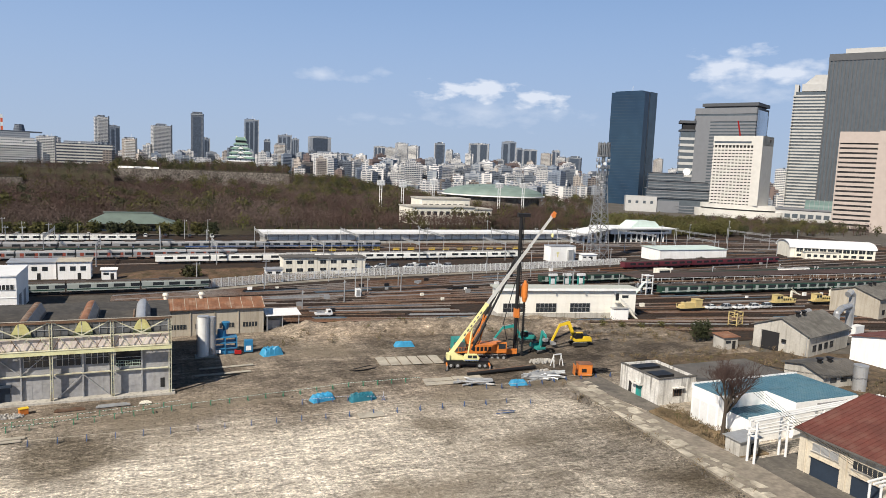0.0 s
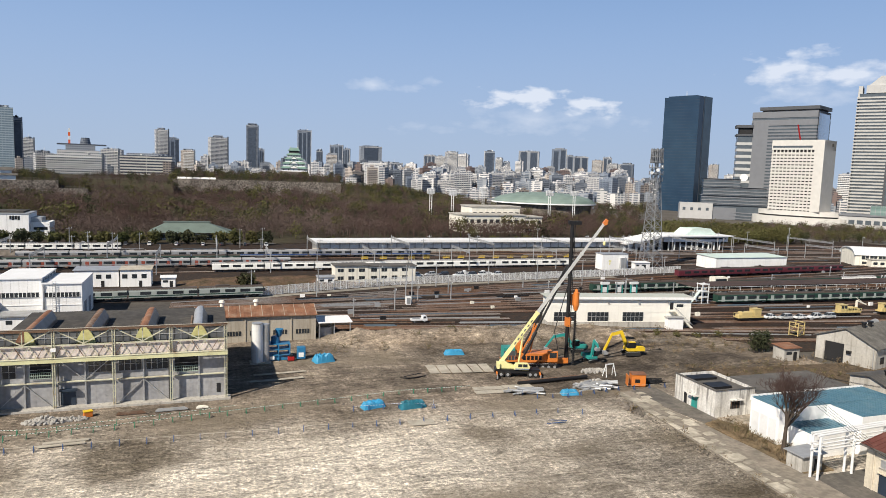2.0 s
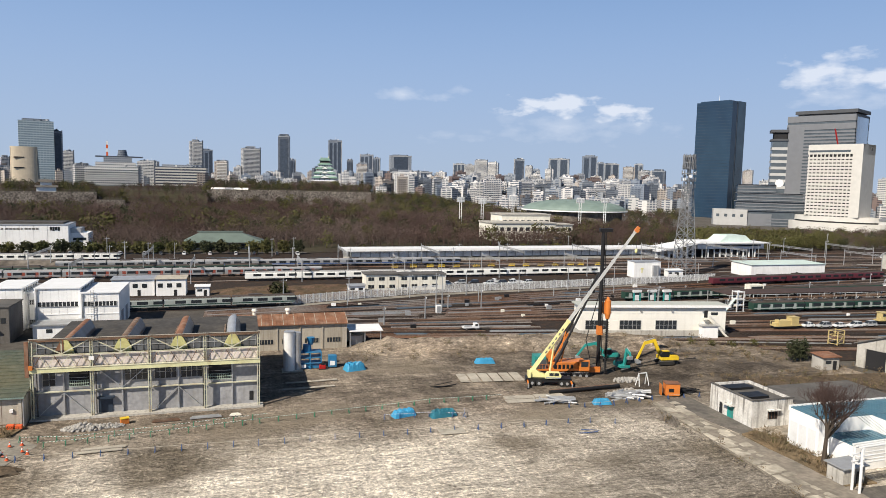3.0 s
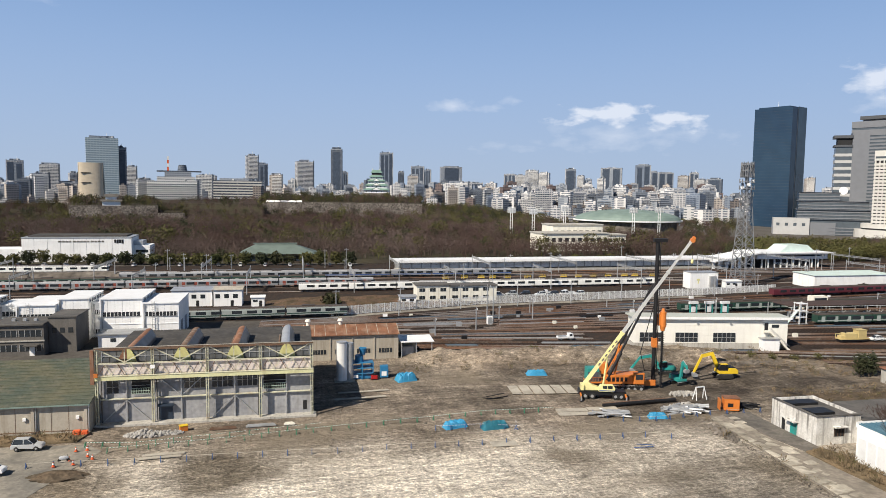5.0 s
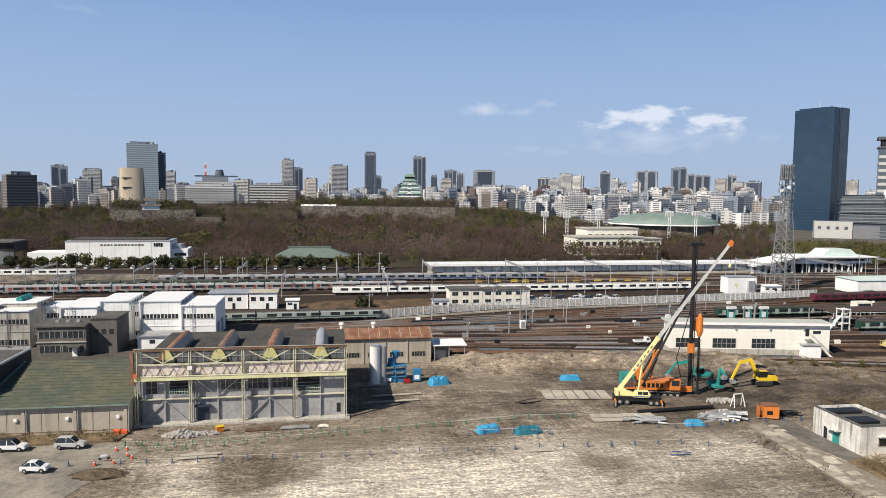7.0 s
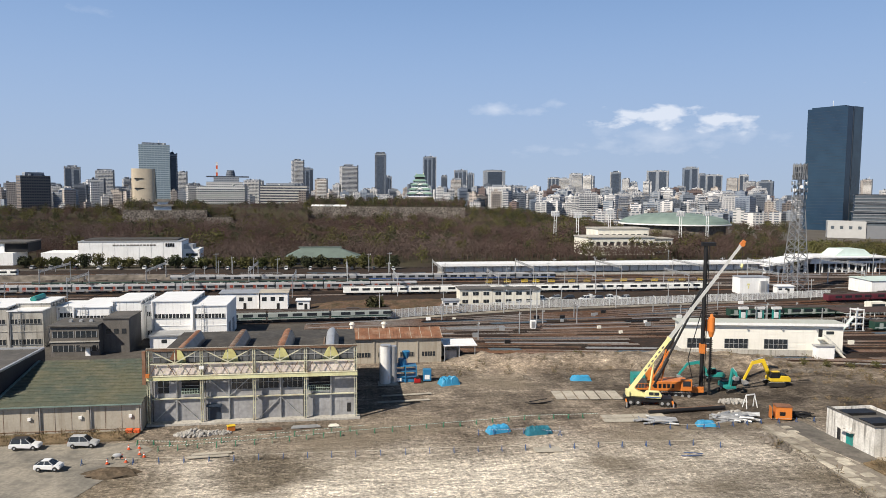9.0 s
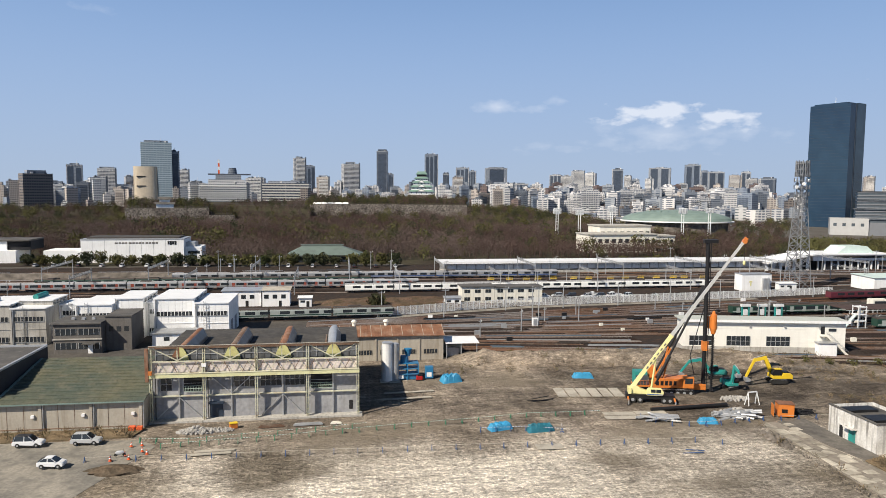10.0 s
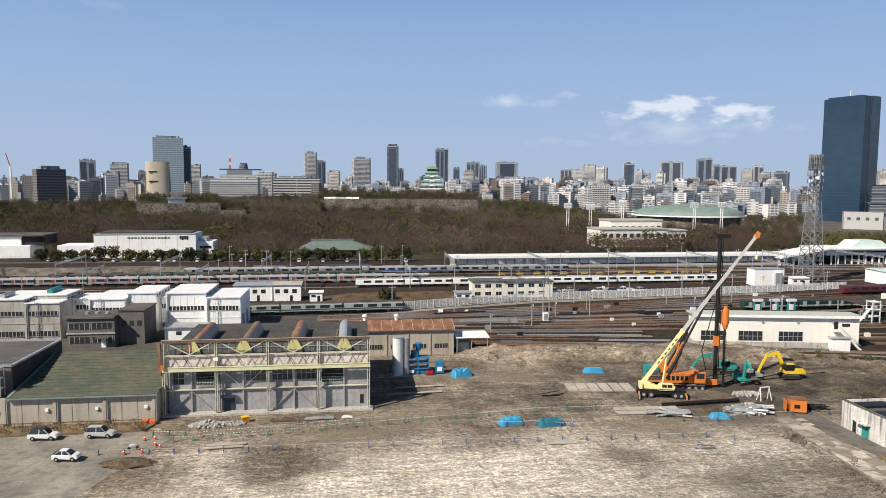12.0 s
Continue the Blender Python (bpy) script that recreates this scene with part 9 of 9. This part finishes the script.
def rail_crane(x, y, turn, label, arm=True):
    t = thing("track_machine", x, y, 0.3, turn, label, "rail vehicle", "track machines")
    bar("frame", t, M_LOCO, -4.6, 4.6, -1.2, 1.2, 0.86, 1.2)
    bar("underframe", t, M_BLACK, -4.3, 4.3, -1.05, 1.05, 0.35, 0.85)
    bar("exhaust", t, M_BLACK, 2.2, 2.5, -0.15, 0.15, 2.61, 3.3)
    bar("nose", t, M_LOCO, 3.22, 4.3, -0.8, 0.8, 1.21, 1.95, bevel=0.08)
    for px in (-3, 3):
        for s in (-0.6, 0.6):
            part("wheel", tube(B(), (px, s - 0.07, 0.4), (px, s + 0.07, 0.4), 0.4, n=12), M_BLACK, t)
    cab = bar("cab", t, M_LOCO, -3.6, -1.0, -1.15, 1.15, 1.21, 3.4, bevel=0.06)
    for k in range(2):
        bar("cab_window", cab, M_GLASS, -3.4 + k * 1.2, -2.4 + k * 1.2, -1.19, -1.155, 2.2, 3.1)
    bar("cab_roof", cab, M_LOCO, -3.75, -0.85, -1.25, 1.25, 3.41, 3.53)
    bar("engine_hood", t, M_LOCO, -0.9, 3.2, -0.95, 0.95, 1.21, 2.6, bevel=0.08)
    for k in range(4):
        bar("louvre", t, M_BLACK, -0.6 + k * 0.9, 0.0 + k * 0.9, -0.99, -0.955, 1.6, 2.3)
    for k in range(8):
        part("railing_post", beam(B(), (-4.5 + k * 1.28, -1.2, 1.2), (-4.5 + k * 1.28, -1.2, 2.2), 0.06), M_CRANE, t)
    part("railing", beam(B(), (-4.5, -1.2, 2.2), (4.5, -1.2, 2.2), 0.06), M_CRANE, t)
    if arm:
        part("jib_post", beam(B(), (3.6, 0, 1.2), (3.6, 0, 4.6), 0.5), M_CREAM, t)
        part("jib", beam(B(), (3.6, 0, 4.6), (7.4, 0, 3.2), 0.4), M_CREAM, t)
        part("stay", beam(B(), (3.2, 0, 5.6), (6.4, 0, 3.6), 0.15), M_CREAM, t)
    return t


rail_crane(152, 39.5, 178, "ochre yellow track maintenance locomotive", False)
for k in range(4):
    rail_crane(192 + k * 17, 40.5 - k * 1.0, -3, "ochre track machine with a cream jib")


def lift_frame(x, y, turn):
    t = thing("lift_frame", x, y, 0.25, turn, "yellow steel lifting frame standing on the near siding", "frame")
    for px in (-1.8, 1.8):
        for py in (-1.2, 1.2):
            bar("post", t, M_LOCO, px - 0.12, px + 0.12, py - 0.12, py + 0.12, 0, 3.8)
    for z in (0.3, 1.5, 2.6, 3.7):
        for py in (-1.2, 1.2):
            part("rail", beam(B(), (-1.8, py, z), (1.8, py, z), 0.14), M_LOCO, t)
        for px in (-1.8, 1.8):
            part("rail", beam(B(), (px, -1.2, z), (px, 1.2, z), 0.14), M_LOCO, t)
    for py in (-1.2, 1.2):
        part("brace", beam(B(), (-1.8, py, 0.3), (1.8, py, 2.6), 0.12), M_LOCO, t)
    bar("deck", t, M_RUSTSTEEL, -1.7, 1.7, -1.1, 1.1, 1.58, 1.66)


lift_frame(150.8, 20, 20)


# ---- walkway, poles and wires of the yard ----
def walkway():
    t = thing("inspection_walkway", 155, 70, 0, -1.2, "long steel inspection walkway over the sidings", "walkway")
    L = 190
    bar("deck", t, M_RUSTSTEEL, 0, L, 0, 1.8, 3.6, 3.85, "rusty brown walkway deck")
    bar("roof", t, M_CANOPY, 2, L, 2.2, 12, 4.8, 5.0, "dark red-brown canopy roof")
    for k in range(40):
        x = 1 + k * 4.8
        for y in (0.1, 1.7):
            bar("post", t, M_STEEL, x - 0.1, x + 0.1, y - 0.1, y + 0.1, 0, 3.59)
        part("brace", beam(B(), (x, 0.1, 2.2), (x + 1.4, 0.1, 3.6), 0.1), M_WHITESTEEL, t)
        bar("rail_post", t, M_WHITESTEEL, x - 0.05, x + 0.05, -0.05, 0.05, 3.86, 4.9)
        if k % 2 == 0:
            bar("roof_post", t, M_STEEL, x - 0.12, x + 0.12, 11.6, 11.9, 0, 4.79)
    bar("handrail", t, M_WHITESTEEL, 0, L, -0.05, 0.05, 4.9, 5.0)
    s = thing("stair_tower", 156, 66, 0, 0, "pale steel stair tower of the walkway", "stairs")
    for x in (0, 2.6):
        for y in (0, 2.6):
            bar("post", s, M_WHITESTEEL, x - 0.12, x + 0.12, y - 0.12, y + 0.12, 0, 7.0)
    for z in (2.2, 4.2, 6.6):
        bar("landing", s, M_WHITESTEEL, -0.2, 2.8, -0.2, 2.8, z, z + 0.2)
    part("stair_flight", beam(B(), (-3.6, 1.3, 0.2), (0, 1.3, 4.2), 1.0, 0.25), M_AQUA, s, "pale aqua stair flight")
    c = thing("control_cabin", 176, 84, 0, 0, "small white control cabin on legs", "cabin")
    bar("cabin", c, M_CREAM, 0, 6, 0, 3, 3.2, 6.0)
    bar("window", c, M_GLASS, 0.5, 5.5, -0.05, -0.005, 4.4, 5.4)
    for x in (0.3, 5.7):
        for y in (0.3, 2.7):
            bar("leg", c, M_STEEL, x - 0.15, x + 0.15, y - 0.15, y + 0.15, 0, 3.19)
    for k in range(3):
        g = thing("signal_cabin", 128 + k * 5.6, 84 - 0.5 * k, 0, 0, "small green and white wash plant frame", "frame")
        for x in (0, 2.4):
            bar("post", g, M_TEAL, x - 0.2, x + 0.2, -0.2, 0.2, 0, 4.4)
        bar("head", g, M_WHITESTEEL, -0.4, 2.8, -0.5, 0.5, 4.41, 5.2)
        bar("box", g, M_WHITESTEEL, 0.4, 1.8, -0.4, 0.4, 1.6, 3.4)


def gantry(x, y0, y1, h=8.0):
    """Catenary gantry: two posts and a lattice beam across the lines."""
    t = thing("catenary_gantry", x, y0, 0, 0, "grey steel catenary gantry over the lines", "gantry", "catenary gantries")
    L = y1 - y0
    for y in (0, L):
        part("post", tube(B(), (0, y, 0), (0, y, h + 1.5), 0.22, 0.16, 8), M_STEEL, t)
    bm = B()
    beam(bm, (-0.3, 0, h), (-0.3, L, h), 0.14)
    beam(bm, (0.3, 0, h), (0.3, L, h), 0.14)
    beam(bm, (0, 0, h + 0.8), (0, L, h + 0.8), 0.14)
    n = int(L / 1.6)
    for k in range(n):
        a, b = L * k / n, L * (k + 0.5) / n
        for s in (-0.3, 0.3):
            beam(bm, (s, a, h), (0, b, h + 0.8), 0.09)
            beam(bm, (0, b, h + 0.8), (s, L * (k + 1) / n, h), 0.09)
    part("lattice_beam", bm, M_STEEL, t)
    for k in range(3):
        part("hanger", beam(B(), (0, L * (k + 0.5) / 3, h), (0, L * (k + 0.5) / 3, h - 1.6), 0.1), M_STEEL, t)
    return t


def pole(x, y, h, label="grey concrete utility pole beside the lines", arm=1.2):
    t = thing("utility_pole", x, y, 0, 0, label, "pole", "poles of the yard")
    part("shaft", tube(B(), (0, 0, 0), (0, 0, h), 0.2, 0.13, 8), M_STEEL, t)
    part("crossarm", beam(B(), (-arm, 0, h - 0.7), (arm, 0, h - 0.7), 0.12), M_STEEL, t)
    part("insulator", tube(B(), (arm * 0.8, 0, h - 0.7), (arm * 0.8, 0, h - 0.2), 0.1, n=6), M_WHITESTEEL, t)


def wire(p, q, sag):
    t = []
    bm = B()
    last = None
    for k in range(13):
        f = k / 12
        v = Vector(p).lerp(Vector(q), f) - Vector((0, 0, sag * 4 * f * (1 - f)))
        if last is not None:
            beam(bm, last, v, 0.035)
        last = v
    solid("overhead_wire", bm, M_BLACK, "thin dark overhead wire", "wire", kind="structure")


walkway()
for k in range(14):
    gantry(-210 + k * 42, 178.5, 212)
for k in range(13):
    gantry(-190 + k * 42, 153, 176.5, 7.4)
for y, z in ((195.7, 6.6), (200.2, 6.6), (157.6, 6.2), (231.5, 6.4)):
    for k in range(8):
        wire((-250 + k * 84, y, z), (-166 + k * 84, y, z), 0.2)
for k in range(30):
    pole(random.uniform(-140, 320), random.choice((150, 178, 206, 212, 228, 239, 243)) + random.uniform(-1, 1), random.uniform(7, 11))
for k in range(26):
    pole(random.uniform(20, 330), random.uniform(60, 116), random.uniform(3, 7), "thin grey signal pole among the sidings", 0.5)
for k in range(9):
    pole(10 + k * 22, 103.5 + k * 3.1, 8.5, "grey pole along the yard fence")
for h, x, y in ((16, 240, 160), (14, 300, 175), (12.5, 55.8, 81.3), (12, 58, 82), (15, 330, 205), (12, 276, 190), (12, 360, 180)):
    pole(x, y, h, "tall pale steel mast beside the lines")
bx = thing("signal_box", 56.5, 80.6, 0, 0, "white cabinet at the foot of a mast", "cabinet")
bar("case", bx, M_WHITE, -0.8, 0.8, -0.5, 0.5, 0, 2.6)
bar("door", bx, M_STEEL, -0.6, 0.6, -0.53, -0.505, 0.3, 2.3)


def yard_clutter():
    """Stored rails, cable troughs and pipes lying between the sidings."""
    rng = random.Random(8)
    paints = (M_RUSTSTEEL, M_STEEL, M_RUSTSTEEL, M_BLACK, M_RAILDARK, M_DULLBLUE, M_SLEEPER)
    for k in range(45):
        x = rng.uniform(5, 300)
        f = rng.random()
        y = (57 + 38 * f) + (10 + 124 * f - 57 - 38 * f) * x / 250 + rng.uniform(-1, 1)
        if 80 < x < 134 and y < 60 or x > 135 and y < 45 and rng.random() < 0.5:
            continue
        turn = math.degrees(math.atan2((10 + 124 * f) - (57 + 38 * f), 250))
        t = thing("rail_stack", x, y, 0.05, turn, "stack of stored rails and pipes between the sidings", "rail stack", "stored rails")
        L, m = rng.uniform(7, 24), rng.choice(paints)
        first = None
        for j in range(rng.randint(3, 6)):
            if first is None:
                first = bar("rail", t, m, 0, L, 0, 0.09, 0.15, 0.3)
            else:
                again(first, pose(rng.uniform(-0.6, 0.6), j * 0.3, 0.08 * (j % 3)))
        for j in range(2):
            bar("bearer", t, M_SLEEPER, L * (0.2 + 0.6 * j), L * (0.2 + 0.6 * j) + 0.2, -0.1, 1.4, 0, 0.145)
    for k in range(60):
        x = rng.uniform(20, 290)
        f = rng.random()
        y = (57 + 38 * f) + (10 + 124 * f - 57 - 38 * f) * x / 250 + 2.2
        if 80 < x < 134 and y < 62:
            continue
        b = thing("trackside_box", x, y, 0.03, rng.uniform(-5, 5), "small trackside equipment box", "cabinet", "trackside boxes")
        s = rng.uniform(0.4, 0.9)
        bar("case", b, rng.choice((M_WHITE, M_STEEL, M_CREAM, M_BLACK)), -s, s, -0.3, 0.3, 0.1, 0.4 + s)
        bar("foot", b, M_CONC, -s - 0.1, s + 0.1, -0.4, 0.4, 0, 0.095)


yard_clutter()


def water_tower():
    t = thing("water_tower", -141, 120, 0, 0, "old olive water tank on a steel stand", "water tower")
    for sx in (-1, 1):
        for sy in (-1, 1):
            part("leg", beam(B(), (sx * 2.6, sy * 2.6, 0), (sx * 2, sy * 2, 9), 0.3), M_BLACK, t)
    for z in (3, 6):
        for s in (-1, 1):
            part("brace", beam(B(), (-2.4, s * 2.4, z - 2.6), (2.4, s * 2.4, z), 0.16), M_BLACK, t)
    part("tank", tube(B(), (0, 0, 9), (0, 0, 14), 3.4, n=20), mat("olive_tank", (0.25, 0.24, 0.13), 0.7, var=0.2, stain=(0.2, 0.1, 0.05)), t)
    part("tank_cap", tube(B(), (0, 0, 14), (0, 0, 15), 3.5, 0.6, 20), M_RUSTSTEEL, t)


water_tower()
a = thing("annex_hut", -53.1, 64.0, 0, 0, "low white annex with a pale roof beside the depot", "hut")
bar("wall", a, M_WHITE, 0, 10.6, 0, 6, 0, 3.4)
bar("roof", a, M_STEEL, -0.4, 11.0, -0.5, 6.5, 3.41, 3.7)
for k in range(3):
    bar("window", a, M_GLASS, 3 + k * 4, 4.4 + k * 4, -0.05, -0.005, 1.5, 2.5)
for k, (x, y) in enumerate(((-36.6, -15.8), (-34.4, -14.4), (-35.6, -17.4), (-33.4, -15.6), (-38.2, -17.8), (-36.8, -11.8), (-35.2, -11.6))):
    c = thing("traffic_cone", x, y, 0.2, 0, "orange traffic cone with a white band", "cone", "cones on the lane")
    part("cone", tube(B(), (0, 0, 0.05), (0, 0, 0.75), 0.19, 0.03, 10), M_REDCONE, c)
    part("band", tube(B(), (0, 0, 0.35), (0, 0, 0.52), 0.135, 0.09, 10), M_WHITE, c)
    bar("base", c, M_REDCONE, -0.24, 0.24, -0.24, 0.24, 0, 0.05)
m = solid("dry_mound", blob(B(), Matrix.Diagonal((4.2, 2.0, 1.0, 1)), 3, 0.16), M_WEED, "low mound of dry brown grass and earth", "mound", -36.5, -21.5, -0.25)
s = thing("scooter", -37.3, -16.0, 0.2, 10, "small grey scooter parked between cones", "scooter")
part("body", blob(B(), Matrix.Translation((0, 0, 0.6)) @ Matrix.Diagonal((0.7, 0.22, 0.35, 1)), 2, 0.05), M_CARGREY, s)
for x in (-0.6, 0.6):
    part("wheel", tube(B(), (x, -0.07, 0.25), (x, 0.07, 0.25), 0.25, n=14), M_RUBBER, s)
part("handlebar", beam(B(), (0.55, -0.3, 1.05), (0.55, 0.3, 1.05), 0.05), M_BLACK, s)
g = thing("orange_crates", -39.5, -4.2, 0.25, 0, "orange plastic crates beside the shed wall", "crates")
bar("crate", g, M_REDCONE, 0, 1.1, 0, 0.8, 0, 0.7, bevel=0.04)
bar("crate", g, M_REDCONE, 1.3, 2.3, 0, 0.8, 0, 0.6, bevel=0.04)


# ---- small rest ----
def yellow_frames():
    """Yellow inspection platforms over the siding."""
    first = None
    rng = random.Random(12)
    for k in range(14):
        m = pose(58 + k * 7.4 + rng.uniform(-2.2, 2.2), 160.2, 0)
        if first is None:
            t = thing("yellow_platform", 58, 160.2, 0, 0, "yellow inspection platform beside the siding", "platform", "yellow platforms")
            for x in (0, 2.6):
                bar("post", t, M_STEEL, x - 0.06, x + 0.06, -0.06, 0.06, 0, 4.4)
            bar("deck", t, M_YELLOW, -0.1, 2.7, -0.5, 0.5, 4.4, 4.55)
            for z in (4.95, 5.35):
                bar("rail", t, M_YELLOW, -0.1, 2.7, -0.5, -0.42, z, z + 0.09)
            for x in (-0.1, 1.26, 2.6):
                bar("stanchion", t, M_YELLOW, x, x + 0.09, -0.5, -0.42, 4.56, 4.94)
            first = t
        else:
            copy_thing(first, m)


def ground_litter():
    """Loose stones and clods on the site, joined."""
    rng = np.random.default_rng(12)
    verts, faces = [], []
    for k in range(650):
        x, y = rng.uniform(-30, 108), rng.uniform(-16, 34)
        if x < 2 and y > -1:
            continue
        s = rng.uniform(0.05, 0.22) * (2.0 if rng.random() < 0.06 else 1)
        z = site_height(x, y)
        i = len(verts)
        for a in range(4):
            q = a * math.pi / 2 + rng.uniform(-0.5, 0.5)
            verts.append((x + s * 1.3 * math.cos(q), y + s * math.sin(q), z - 0.03))
        verts.append((x + rng.uniform(-s, s) * 0.4, y, z + s * rng.uniform(0.5, 1.1)))
        faces += [(i, i + 1, i + 4), (i + 1, i + 2, i + 4), (i + 2, i + 3, i + 4), (i + 3, i, i + 4)]
    raw("loose_stones", verts, faces, M_STONE, "loose stones and clods scattered over the earth", "stones", "stuff")


def weeds():
    """Dry tufts along walls, banks and lanes."""
    rng = np.random.default_rng(14)
    tuft = [leaf_cloud(rng, 16, 0.5, 0.45, 0.35, 0.32, 0.25, 0.7) for _ in range(3)]
    spots = []
    areas = ((79, 84, -52, -32, 230), (92, 140, -28, 0, 420), (-76, -38, -7.5, -3.2, 150), (20, 120, 26, 36, 160), (108, 150, -52, -32, 160), (-10, 60, 114, 128, 200), (100, 134, 6, 26, 160), (69, 72, -70, -15, 26))
    for x0, x1, y0, y1, n in areas:
        for k in range(n):
            x, y = rng.uniform(x0, x1), rng.uniform(y0, y1)
            z = site_height(x, y) if y < 44 and x < 134 else 0.3
            spots.append((x, y, max(z, 0.15), rng.uniform(0.5, 1.5)))
    wood("dry_weeds", spots, tuft, M_GRASS, "dry yellow weeds and tufts of winter grass", 9)
    dark = [(x + 0.7, y + 0.4, z, s * 0.9) for x, y, z, s in spots[::4]]
    wood("green_weeds", dark, tuft, M_OLIVE, "olive green weeds among dry grass", 10)


yellow_frames()
ground_litter()
weeds()
for k in range(4):
    wire((84.5 + k * 0.5, -47.5 - k * 0.3, 9.0), (79.5 + 0.4 * k, -88, 4.5), 1.5)
for k in range(3):
    wire((100, -36 - k * 0.5, 8.2), (118, -55 - k * 0.6, 9.5), 0.8)


def motions():
    walk(moving_train, [(t, pose(-129.7 - 16.3 * t, 231.2, 0.25)) for t in (0.0, 3.0, 6.0, 9.0, 12.0)])
    walk(moving_truck, [(t, pose(39.6 + 6.3 * t, 54.2 + 0.0 * t, 0.3)) for t in (0.0, 3.0, 6.0, 9.0, 12.0)])


motions()
